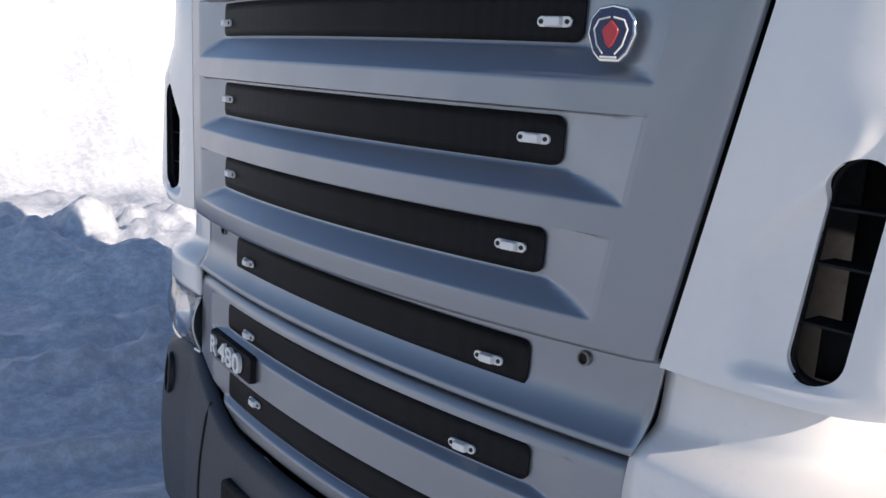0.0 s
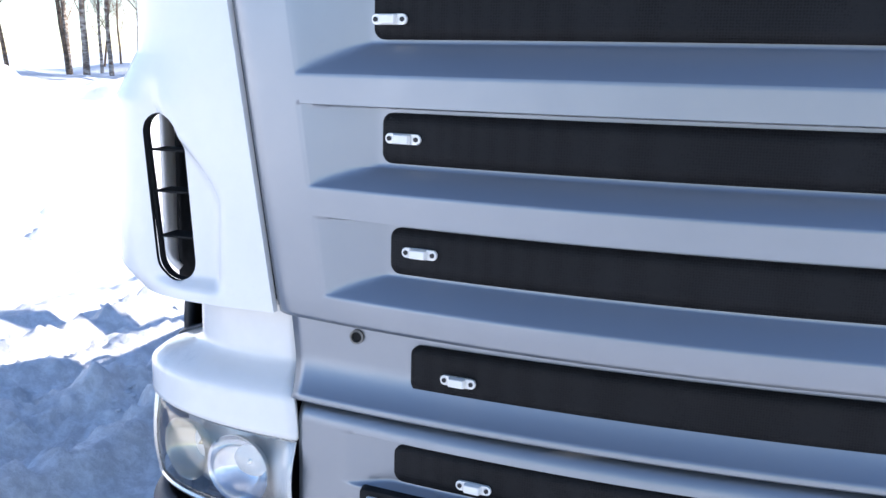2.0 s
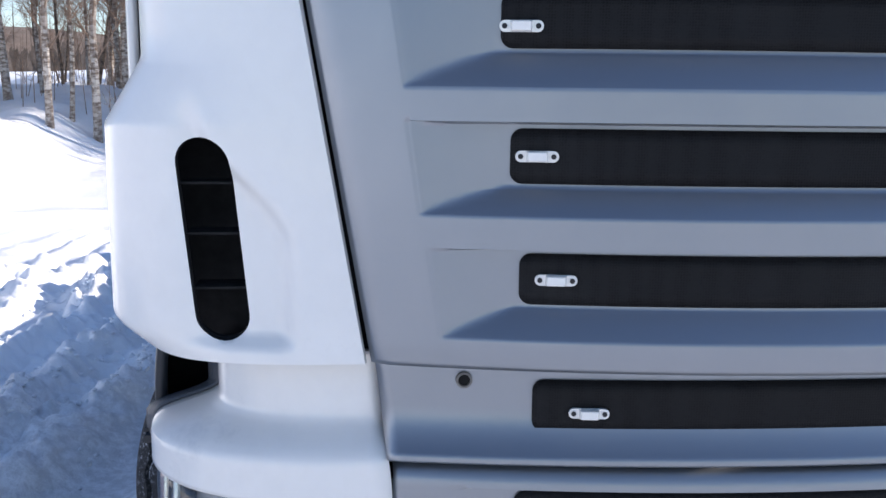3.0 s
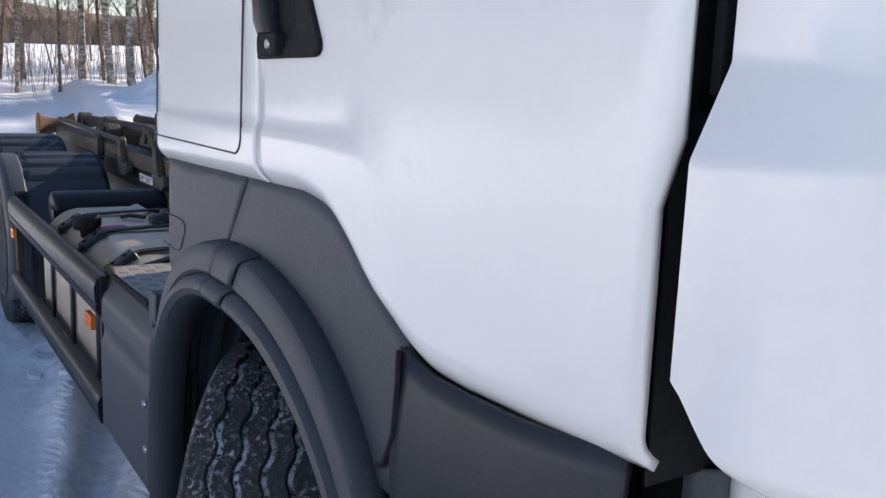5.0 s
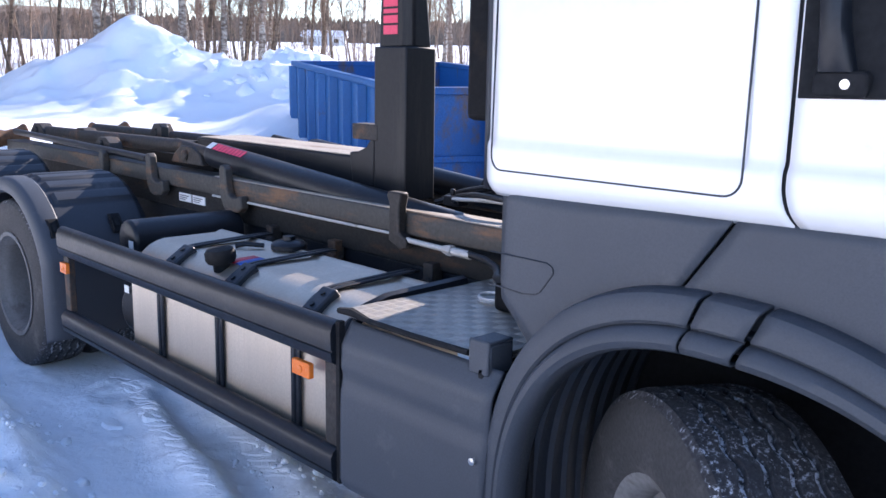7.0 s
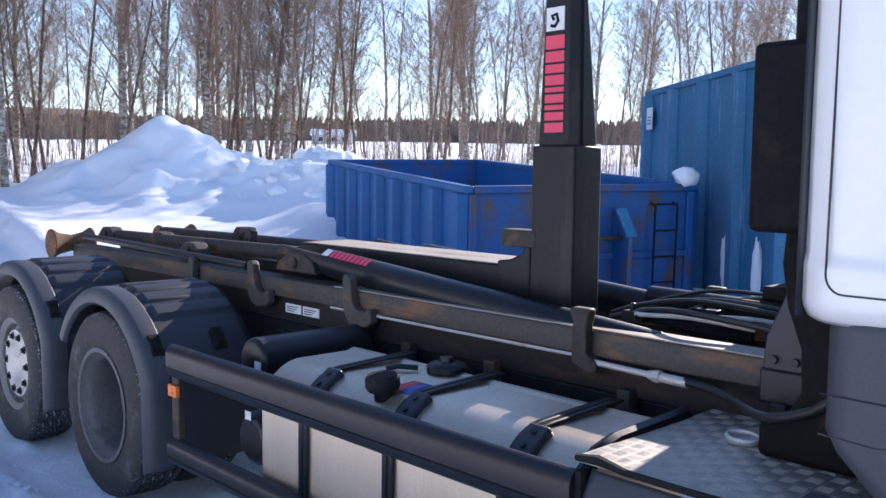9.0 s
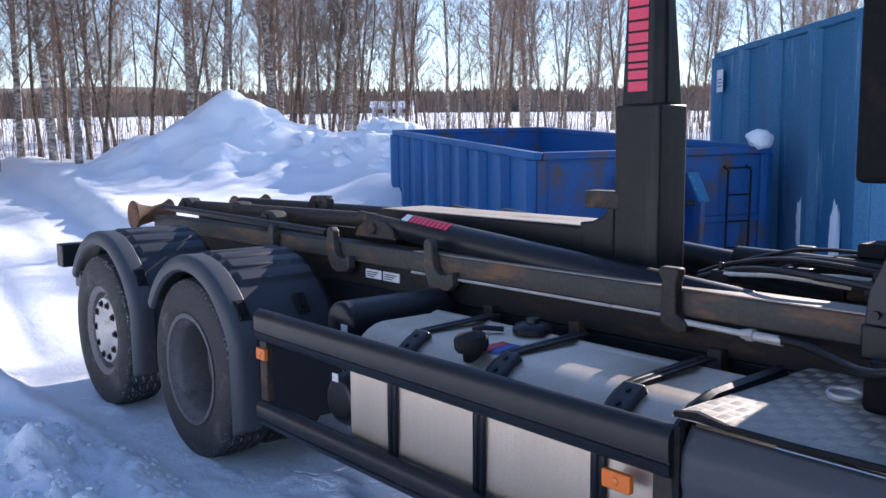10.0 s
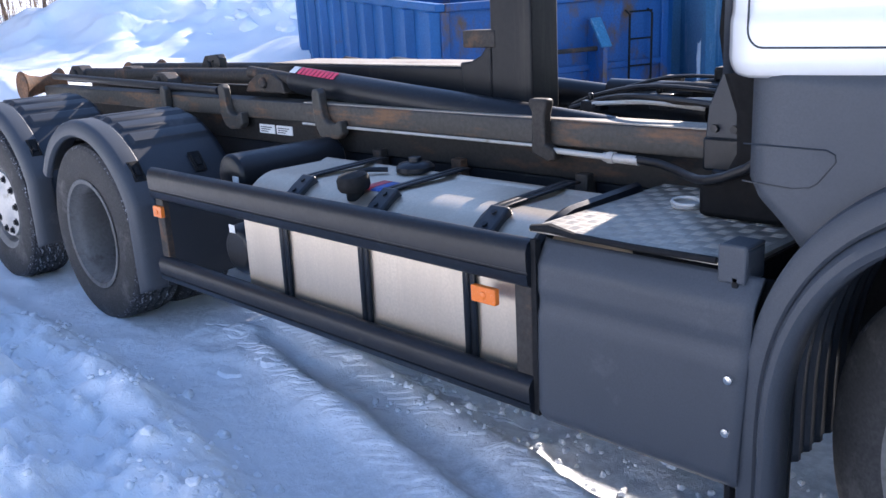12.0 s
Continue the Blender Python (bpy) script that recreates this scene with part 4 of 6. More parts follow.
    step = part("step_well", bm, MATTBLACK, truck, "black step well beside the headlight")
    for z in (0.62, STEP_Z):
        bm = bmesh.new()
        box(bm, -0.13, 0.06, s * 1.14 - 0.085, s * 1.14 + 0.085, z, z + 0.015)
        for k in range(7):
            x = -0.12 + 0.025 * k
            box(bm, x, x + 0.010, s * 1.15 - 0.08, s * 1.15 + 0.08, z + 0.015, z + 0.022)
        part("step_tread", bm, DARKGREY, step, "ribbed step tread")


# ---------------------------------------------------------------- wheels
AXZ = 0.44


def tyre_profile(w):
    """(radius, along) over the width of a tyre, with four grooves; the tread part is marked by the radius."""
    h = w / 2
    p = [(0.292, -h * 0.80), (0.320, -h * 0.98), (0.380, -h * 1.03), (0.450, -h * 1.02), (0.492, -h * 0.95), (0.512, -h * 0.86)]
    for c in (-0.52, -0.18, 0.18, 0.52):
        p += [(0.520, h * c - 0.011), (0.506, h * c - 0.006), (0.506, h * c + 0.006), (0.520, h * c + 0.011)]
    return p + [(a, -b) for a, b in p[5::-1]]


def wheel(x, y, s, kind, steer=0.0, w=0.30, k=1.0):
    """Centre of the tyre at (x, s*y); its outer face looks to the side s."""
    m = Matrix.Translation((x, s * y, AXZ)) @ Matrix.Rotation(steer, 4, 'Z') @ Matrix.Rotation(0 if s < 0 else math.pi, 4, 'Z') @ Matrix.Diagonal((k, 1, k, 1))
    h = w / 2
    bm = bmesh.new()
    if kind == "deep":
        prof = [(0.300, -h * 0.90), (0.306, -h * 1.0), (0.322, -h * 1.02), (0.318, -h * 1.04), (0.296, -h * 1.02), (0.284, -h * 0.80), (0.270, -h * 0.70), (0.258, -h * 0.45), (0.254, h * 0.55), (0.262, h * 0.80)]
    else:
        prof = [(0.305, -h * 0.86), (0.312, -h * 0.90), (0.300, -h * 0.88), (0.268, -h * 0.74), (0.255, -h * 0.45), (0.232, -h * 0.42), (0.215, -h * 0.62), (0.190, -h * 0.66), (0.0005, -h * 0.66)]
    revolve(bm, prof, 40, (0, 0, 0))
    bm.transform(m)
    rim = part("wheel", bm, DEEPRIM if kind == "deep" else RIMGREY, truck, "grey steel truck wheel", sharp=40)
    bm = bmesh.new()
    rings = revolve(bm, tyre_profile(w), 120, (0, 0, 0), twist=lambda i, k: (0.006 if k % 4 < 2 else -0.006) if 6 <= i <= 21 else 0.0)
    for f in bm.faces:
        c = f.calc_center_median()
        q = math.hypot(c.x, c.z)
        f.material_index = 2 if 0.500 < q < 0.5125 and abs(c.y) < h * 0.7 else 1 if q > 0.500 else 0
    bm.transform(m)
    part("tyre", bm, [RUBBER, TREAD, GROOVE], rim, "black tyre with snow in the tread", sharp=40)
    # disc colour is darker than the rim to carry the dish's shade
    if kind == "deep":
        bm = bmesh.new()
        revolve(bm, [(0.262, h * 0.80), (0.245, h * 0.95), (0.165, h * 0.98), (0.138, h * 0.85), (0.132, h * 0.25), (0.120, h * 0.12), (0.085, h * 0.08), (0.0005, h * 0.05)], 40, (0, 0, 0))
        bm.transform(m)
        part("wheel_disc", bm, DISC, rim, "dirty sunken wheel disc, darkened for the shade in the dish", sharp=40)
    if kind == "flat":
        bm = bmesh.new()
        revolve(bm, [(0.226, -h * 0.60), (0.222, -h * 0.72), (0.150, -h * 0.74), (0.125, -h * 0.80), (0.110, -h * 0.86), (0.0005, -h * 0.87)], 40, (0, 0, 0))
        bm.transform(m)
        part("hub_cover", bm, DEEPRIM if steer else HUBGREY, rim, "pale metal hub plate")
    for j in range(10):
        a = 2 * math.pi * j / 10
        bm = bmesh.new()
        r, y0 = (0.185, -h * 0.725) if kind == "flat" else (0.198, h * 0.96)
        revolve(bm, [(0.027, y0 + 0.002), (0.027, y0 - 0.006), (0.018, y0 - 0.007), (0.016, y0 - 0.022), (0.0005, y0 - 0.024)], 10, (r * math.cos(a), 0, r * math.sin(a)))
        bm.transform(m)
        part("wheel_nut", bm, BLACK if kind == "flat" else RIMGREY, rim)


AX1, AX2, AX3 = -1.26, -6.04, -7.50
STEER = radians(-33.5)
for s in (-1, 1):
    wheel(-1.32 if s < 0 else -1.20, 1.08 if s < 0 else 1.0, s, "flat", STEER, w=0.35, k=1.04)
    wheel(AX2, 1.10, s, "deep", k=1.02)
    wheel(AX2, 0.75, s, "deep")
    wheel(AX3, 1.12, s, "flat", k=1.03)
for x in (AX1, AX2, AX3):
    bm = bmesh.new()
    tube(bm, [(x, -0.95, AXZ), (x, 0.95, AXZ)], 0.07, 10)
    tube(bm, [(x, -0.2, AXZ), (x, 0.2, AXZ)], 0.19, 14)
    part("axle", bm, BLACK, truck, "black axle")


# ribbed rear fenders
def rear_fender(ax, s, a0, a1, R):
    bm = bmesh.new()

    def shell(a, i):
        y = (1.215, 1.190, 1.110, 1.088, 0.64, 0.60)[i]
        k = (math.degrees(a) - 52) / 12.0
        ribs = 0.024 * smooth01(0.04, 0.30, k % 1) * smooth01(1.0, 0.74, k % 1) * (1 if 0 < k < 7 and i in (3, 4) else 0)
        r = R + ribs - (0.008 if i == 0 else 0)
        x, z = r * math.cos(a), r * math.sin(a)
        if a < radians(20):
            x, z = r * math.cos(radians(20)) + 0.02 * (radians(20) - a), r * math.sin(radians(20)) - (radians(20) - a) * r
        return Vector((ax + x, s * y, AXZ + z))
    grid(bm, shell, spaced(radians(a0), radians(a1), 190), range(6))
    ob = part("rear_fender", bm, DARKGREY, truck, "dark ribbed plastic rear fender", solid=0.012, offset=-1, sharp=28, away=(ax, s * 0.9, AXZ))
    bm = bmesh.new()

    def lip(a, i):
        r, y = ((R + 0.001, 1.135), (R + 0.007, 1.142), (R + 0.009, 1.222), (R + 0.004, 1.243), (R - 0.009, 1.257), (R - 0.040, 1.263), (R - 0.064, 1.262), (R - 0.074, 1.252), (R - 0.077, 1.235))[i]
        x, z = r * math.cos(a), r * math.sin(a)
        if a < radians(20):
            x, z = r * math.cos(radians(20)) + 0.02 * (radians(20) - a), r * math.sin(radians(20)) - (radians(20) - a) * R
        return Vector((ax + x, s * y, AXZ + z))
    grid(bm, lip, spaced(radians(a0), radians(a1), 90), range(9))
    part("lip", bm, GREY, ob, "grey fender edge", solid=0.008, away=(ax, s * 0.9, AXZ))
    for a in (38,):
        for y in (1.17, 0.80):
            bm = bmesh.new()
            c = Vector((ax + (R + 0.010) * math.cos(radians(a)), s * y, AXZ + (R + 0.010) * math.sin(radians(a))))
            mm = Matrix.Translation(c) @ Matrix.Rotation(radians(90 - a), 4, 'Y')
            box(bm, -0.065, 0.065, -0.036, 0.036, -0.006, 0.006, mm)
            box(bm, -0.055, 0.055, -0.030, -0.022, 0.004, 0.018, mm)
            box(bm, -0.055, 0.055, 0.022, 0.030, 0.004, 0.018, mm)
            box(bm, -0.02, 0.03, -0.016, 0.016, 0.004, 0.014, mm)
            part("latch", bm, MATTBLACK, ob, "black fender latch", bevel=0.003)


for s in (-1, 1):
    rear_fender(AX2, s, -20, 150, 0.655)
    rear_fender(AX3, s, -16, 148, 0.690)
# ---------------------------------------------------------------- the truck: side guard, tank, step plate
S = -1


def extrude_x(bm, outline, x0, x1):
    prism(bm, outline, lambda y, z: Vector((x0, y, z)), lambda y, z: Vector((x1, y, z)))


for s in (-1, 1):
    for z0, z1 in ((0.765, 0.925), (0.330, 0.460)):
        bm = bmesh.new()
        zc, h = (z0 + z1) / 2, (z1 - z0) / 2
        o = [(-1.245, zc + h - 0.004), (-1.262, zc + h), (-1.284, zc + h - 0.015), (-1.294, zc + h * 0.45), (-1.292, zc - h * 0.30), (-1.286, zc - h * 0.34), (-1.286, zc - h * 0.40), (-1.292, zc - h * 0.44), (-1.286, zc - h + 0.012), (-1.270, zc - h), (-1.245, zc - h + 0.004)]
        extrude_x(bm, [(y * -s, z) for y, z in o], -5.150, -2.668)
        part("side_guard_rail", bm, BLACK, truck, "black plastic side guard rail", sharp=50)
    for x0, x1, mat in ((-5.155, -5.085, RUSTY), (-2.745, -2.672, RUSTY)):
        bm = bmesh.new()
        extrude_x(bm, [(s * 1.225, 0.44), (s * 1.262, 0.44), (s * 1.262, 0.79), (s * 1.225, 0.79)], x0, x1)
        part("guard_post", bm, mat, truck, "rust-streaked steel guard post", bevel=0.006)
    for x, z in ((-2.865, 0.705), (-5.11, 0.700)):
        w = 0.055 if x > -4 else 0.042
        bm = bmesh.new()
        prism(bm, rounded(w, 0.029, 0.006), lambda a, b: Vector((x + a, s * 1.262, z + b)), lambda a, b: Vector((x + a, s * 1.284, z + b)))
        mk = part("side_marker", bm, ORANGE, truck, "orange side marker reflector", bevel=0.003)
        bm = bmesh.new()
        revolve(bm, [(0.014, 0.0), (0.012, 0.004), (0.0005, 0.006)], 12, (0, 0, 0), axis="z")
        bm.transform(Matrix.Translation((x, s * 1.284, z)) @ Matrix.Rotation(-s * radians(90), 4, 'X'))
        part("bulb_cover", bm, ORANGE, mk)
    # cover panel between the guard and the front wheel
    bm = bmesh.new()

    def cover(k, v):
        x = -2.645 + (2.645 - 1.955) * k + 0.03 * v * k
        top = 0.925
        z = 0.315 + (top - 0.315) * v
        y = 1.284 - 0.045 * max(0, v - 0.88) / 0.12 - 0.012 * v * v - 0.03 * max(0, 0.05 - v) / 0.05 - 0.012 * max(0.0, 0.03 - k) / 0.03
        y -= 0.008 * smooth01(0.74, 0.70, v) * smooth01(0.60, 0.66, v)
        return Vector((x, s * y, z))
    grid(bm, cover, sorted(set(spaced(0, 1, 20) + [0.015, 0.03])), sorted(set(spaced(0, 1, 30) + [0.9, 0.94, 0.98])))
    part("side_cover", bm, GREY, truck, "grey plastic side cover", solid=0.015, offset=-1)
    bm = bmesh.new()
    box(bm, -2.665, -2.645, s * 1.26 - 0.012, s * 1.26 + 0.012, 0.33, 0.925)
    part("cover_joint", bm, MATTBLACK, truck, "black joint strip")
    for x, z in ((-1.985, 0.645), (-1.988, 0.49)):
        bm = bmesh.new()
        revolve(bm, [(0.014, 0), (0.012, 0.006), (0.0005, 0.008)], 12, (0, 0, 0), axis="z")
        bm.transform(Matrix.Translation((x, s * 1.284, z)) @ Matrix.Rotation(-s * radians(90), 4, 'X'))
        part("cover_bolt", bm, STEEL, truck, "worn metal bolt with snow")

# aluminium fuel tank on the right side
bm = bmesh.new()
out = []
for cy, cz, a0, a1, r in ((-0.70, 0.86, 90, 60, 0.09), (-1.010, 0.740, 84, 0, 0.200), (-1.150, 0.40, 0, -90, 0.06), (-0.66, 0.40, -90, -180, 0.06)):
    for a in spaced(a0, a1, 7):
        out.append((cy - r * math.cos(radians(a)), cz + r * math.sin(radians(a))))
extrude_x(bm, out, -4.42, -2.69)
tank = part("fuel_tank", bm, ALU, truck, "brushed aluminium fuel tank with black straps", bevel=0.015, sharp=30)


def tank_top(y):
    if y < -1.010:
        return 0.740 + math.sqrt(max(0, 0.200 ** 2 - (y + 1.010) ** 2))
    return 0.940 + 0.010 * (y + 1.010) / 0.31


for x in (-4.09, -3.555, -2.985):
    bm = bmesh.new()
    path = [(-0.62, 0.955)] + [(y, tank_top(y) + 0.006) for y in spaced(-0.66, -1.010, 6)] + [(-1.010 - 0.206 * math.sin(radians(a)), 0.740 + 0.206 * math.cos(radians(a))) for a in spaced(10, 90, 8)] + [(-1.217, 0.42)]
    for lo, hi in ((-0.030, -0.003), (0.003, 0.030)):
        grid(bm, lambda k, i: Vector((x + k, path[i][0], path[i][1])), (lo, hi), range(len(path)))
    part("tank_strap", bm, BLACK, tank, "black tank strap", solid=0.008)
    bm = bmesh.new()
    mm = Matrix.Translation((x + 0.03, -1.128, 0.908)) @ Matrix.Rotation(radians(34), 4, 'X')
    box(bm, -0.045, 0.045, -0.06, 0.07, -0.03, 0.020, mm)
    bk = part("strap_buckle", bm, DARKGREY, tank, "dark strap tensioner", bevel=0.010)
    for yy in (-0.03, 0.03):
        bm = bmesh.new()
        tube(bm, [mm @ Vector((0, yy, 0.018)), mm @ Vector((0, yy, 0.028))], 0.011, 8)
        part("bolt", bm, BLACK, bk)
bm = bmesh.new()
mm = Matrix.Translation((-3.715, -1.105, 0.900)) @ Matrix.Rotation(radians(7), 4, 'X')
revolve(bm, [(0.038, 0), (0.038, 0.035), (0.060, 0.040), (0.068, 0.055), (0.068, 0.085), (0.058, 0.100), (0.0005, 0.106)], 24, (0, 0, 0), axis="z")
bm.transform(mm)
part("filler_cap", bm, MATTBLACK, tank, "black screw filler cap")
bm = bmesh.new()
revolve(bm, [(0.085, 0), (0.085, 0.02), (0.07, 0.035), (0.030, 0.042), (0.028, 0.06), (0.0005, 0.062)], 24, (-3.77, -0.72, 0.945), axis="z")
tube(bm, [(-3.86, -0.80, 0.955), (-3.92, -0.86, 0.96), (-3.95, -0.90, 0.95)], 0.012, 6)
part("tank_sender", bm, BLACK, tank, "black round tank fitting with a cable")
for x0, x1, mat, nm in ((-3.655, -3.60, STICKERRED, "red_sticker"), (-3.60, -3.545, STICKERBLUE, "blue_sticker")):
    bm = bmesh.new()
    grid(bm, lambda x, y: Vector((x - 0.07, y, tank_top(y) + 0.0025)), (x0, x1), spaced(-1.07, -0.94, 4))
    part(nm, bm, mat, tank, "small printed sticker on the tank", solid=0.001)
# added unseen box, its length set to stop sunlight passing under the frame
boxes("far_side_sun_blocker", [(-5.45, -3.40, 0.50, 1.21, 0.34, 0.97)], BLACK, truck, "unseen black box added on the far side to block sun", 0.02)
# added box, out of view, that keeps sun off the step plate
boxes("cab_sun_blocker", [(-2.85, -2.06, 0.45, 1.12, 0.95, 2.5)], BLACK, truck, "unseen black box added behind the cab to block sun", 0.03)

# checkered plate
bm = bmesh.new()
box(bm, -2.70, -1.985, -1.235, -0.42, 0.938, 0.950)
plate = part("step_plate", bm, PLATE, truck, "aluminium tread plate behind the cab", bevel=0.002)
me = bmesh.new()
for row in range(16):
    for col in range(14):
        x, y = -2.672 + 0.049 * col, -1.205 + 0.049 * row
        for k in range(5):
            d = (k - 2) * 0.0088
            a, b = ((x, y + d), (0.0205, 0.0019)) if (row + col) % 2 else ((x + d, y), (0.0019, 0.0205))
            v, w = ([me.verts.new((a[0] + i * b[0] * f, a[1] + j * b[1] * f, z)) for i, j in ((-1, -1), (1, -1), (1, 1), (-1, 1))] for f, z in ((1.0, 0.950), (0.85, 0.9508)))
            me.faces.new(w)
            for k2 in range(4):
                me.faces.new((v[k2], v[(k2 + 1) % 4], w[(k2 + 1) % 4], w[k2]))
tagged(part("tread_pattern", me, PLATE, plate, "raised bars of the tread plate"), kind="stuff")
bm = bmesh.new()
revolve(bm, [(0.050, 0.0), (0.056, 0.008), (0.040, 0.016), (0.032, 0.010), (0.0005, 0.006)], 28, (-2.43, -0.735, 0.951), axis="z")
tube(bm, [(-2.43 + 0.050 * math.cos(a), -0.745 + 0.035 * math.sin(a), 0.972 + 0.006 * math.sin(a)) for a in spaced(0, 2 * math.pi, 18)], 0.007, 6)
part("lift_ring", bm, HUBGREY, plate, "round steel lifting ring")
bm = bmesh.new()
tube(bm, [(-2.68, -1.245, 0.955), (-2.60, -1.25, 0.965), (-2.50, -1.255, 0.955), (-2.30, -1.25, 0.952), (-2.05, -1.245, 0.955)], [0.011, 0.016, 0.010, 0.010, 0.010], 7)
part("plate_seal", bm, MATTBLACK, truck, "black rubber edge strip")
boxes("bracket", [(-2.045, -1.965, -1.25, -1.238, 0.90, 1.005), (-2.045, -1.965, -1.24, -1.14, 0.990, 1.002), (-1.978, -1.966, -1.24, -1.14, 0.90, 0.992)], GREY, truck, "grey bracket at the plate's end", 0.006)
bm = bmesh.new()
tube(bm, [(-2.72, -1.205, 0.80), (-2.72, -1.16, 0.87), (-2.72, -1.09, 0.92), (-2.72, -1.0, 0.942), (-2.72, -0.60, 0.952)], 0.030, 8)
part("tank_end_seal", bm, BLACK, truck, "black rubber roll at the tank's end")

# air cylinders
bm = bmesh.new()
tube(bm, [(-4.63, -1.13, 0.905), (-4.63, -1.12, 0.905), (-4.63, -0.50, 0.905)], [0.085, 0.105, 0.105], 24)
cyl = part("air_tank", bm, BLACK, truck, "black cylindrical air tank", bevel=0.012)
boxes("label", [(-4.60, -4.55, -1.134, -1.131, 0.86, 0.91)], LABELWHITE, cyl, "small white label", 0)
bm = bmesh.new()
tube(bm, [(-4.66, -1.12, 0.53), (-4.66, -1.08, 0.53), (-4.66, -0.6, 0.53)], [0.10, 0.13, 0.13], 24)
cyl = part("air_tank", bm, BLACK, truck, "black air tank beside the wheel", bevel=0.012)
boxes("label", [(-4.70, -4.65, -1.125, -1.122, 0.62, 0.66)], LABELWHITE, cyl, "small white label", 0)

# ---------------------------------------------------------------- chassis and hook lift
boxes("chassis_rail", [(-8.5, 0.1, -0.42, -0.34, 0.62, 0.92)], BLACK, truck, "black chassis rail", 0.01)
boxes("chassis_rail", [(-8.5, 0.1, 0.34, 0.42, 0.62, 0.92)], BLACK, truck, "black chassis rail", 0.01)
boxes("engine_block", [(-2.3, -0.2, -0.40, 0.40, 0.50, 1.45)], MATTBLACK, truck, "dark engine block under the cab", 0.05)
for x in (-3.0, -4.1, -5.2, -6.7, -8.4):
    boxes("cross_member", [(x - 0.06, x + 0.06, -0.36, 0.36, 0.70, 0.88)], BLACK, truck, "black cross member", 0.01)
for s in (-1, 1):
    # subframe with a worn top flange, paler to look sunlit
    bm = bmesh.new()
    extrude_x(bm, [(s * 0.34, 0.925), (s * 0.445, 0.925), (s * 0.445, 1.06), (s * 0.34, 1.06)], -8.45, -2.45)
    part("subframe_beam", bm, SUBFRAME, truck, "rusty dark subframe beam", bevel=0.006)
    bm = bmesh.new()
    extrude_x(bm, [(s * 0.33, 1.062), (s * 0.475, 1.062), (s * 0.478, 1.072), (s * 0.478, 1.155), (s * 0.472, 1.165), (s * 0.33, 1.165)], -8.42, -2.42)
    beam = part("tilt_beam", bm, BEAM, truck, "rust-worn hook-lift beam", bevel=0.006)
    bm = bmesh.new()
    extrude_x(bm, [(s * 0.335, 1.166), (s * 0.470, 1.166), (s * 0.468, 1.171), (s * 0.337, 1.171)], -4.9, -2.45)
    part("lit_worn_top", bm, LITWORNTOP, beam, "bare worn steel top, sunlight put into its colour")
    # guide hooks
    for x in (-3.235, -4.70, -5.62, -6.35):
        bm = bmesh.new()
        if x in (-4.70, -5.62):
            o = [(-0.045, 1.225), (-0.030, 1.250), (0.000, 1.252), (0.022, 1.230), (0.028, 1.140), (0.045, 1.095), (0.080, 1.078), (0.135, 1.078), (0.150, 1.092), (0.180, 1.094), (0.188, 1.030), (0.150, 1.000), (0.050, 0.992), (0.000, 1.010), (-0.034, 1.065), (-0.040, 1.140)]
        elif x > -4:
            o = [(-0.035, 1.035), (0.05, 1.000), (0.085, 1.015), (0.085, 1.050), (0.035, 1.075), (0.035, 1.19), (0.048, 1.235), (0.045, 1.255), (-0.04, 1.255), (-0.05, 1.235), (-0.03, 1.20)]
        else:
            o = [(-0.030, 1.03), (0.03, 1.03), (0.034, 1.20), (0.0, 1.225), (-0.034, 1.20)]
        prism(bm, o, lambda a, b: Vector((x + a, s * 0.480, b)), lambda a, b: Vector((x + a, s * 0.530, b)))
        part("guide_hook", bm, RUSTY if x > -4 else BEAM, truck, "rusty guide hook on the beam", bevel=0.008)
    for x in (-3.05, -3.75, -4.3):
        bm = bmesh.new()
        box(bm, x - 0.03, x + 0.03, s * 0.46 - 0.03, s * 0.46 + 0.03, 0.80, 0.96)
        tube(bm, [(x, s * 0.50, 0.86), (x, s * 0.44, 0.86)], 0.04, 10)
        part("frame_bracket", bm, RUSTY, truck, "rusty bolted frame bracket", bevel=0.005)
    # chromed pipe and hose along the beam
    bm = bmesh.new()
    tube(bm, [(-3.25, s * 0.505, 1.050), (-2.92, s * 0.515, 1.045)], 0.012, 10)
    tube(bm, [(-2.92, s * 0.515, 1.045), (-2.76, s * 0.52, 1.043)], 0.018, 10)
    tube(bm, [(-2.90, s * 0.515, 1.045), (-2.87, s * 0.516, 1.045)], 0.024, 6)
    pipe = part("hydraulic_pipe", bm, HUBGREY, truck, "bright hydraulic pipe and coupling")
    bm = bmesh.new()
    tube(bm, [(-4.9, s * 0.484, 1.058), (-3.25, s * 0.488, 1.058)], 0.007, 8)
    part("pipe_run", bm, HUBGREY, pipe, "thin steel pipe")
    bm = bmesh.new()
    tube(bm, [(-2.77, s * 0.52, 1.047), (-2.66, s * 0.54, 1.045), (-2.56, s * 0.585, 1.036), (-2.47, s * 0.67, 1.040), (-2.376, s * 0.78, 1.058), (-2.30, s * 0.85, 1.076), (-2.239, s * 0.87, 1.093), (-2.155, s * 0.885, 1.131), (-2.09, s * 0.90, 1.18), (-1.98, s * 0.93, 1.30)], 0.015, 10)
    part("hydraulic_hose", bm, HOSE, truck, "black hydraulic hose")
    # roller at the tail
    bm = bmesh.new()
    revolve(bm, [(0.0005, -0.165), (0.118, -0.165), (0.122, -0.155), (0.088, -0.10), (0.066, 0.0), (0.088, 0.10), (0.122, 0.155), (0.118, 0.165), (0.0005, 0.165)], 28, (-8.50, s * 0.46, 1.17))
    part("tail_roller", bm, RUST, truck, "rusty waisted tail roller", sharp=50)

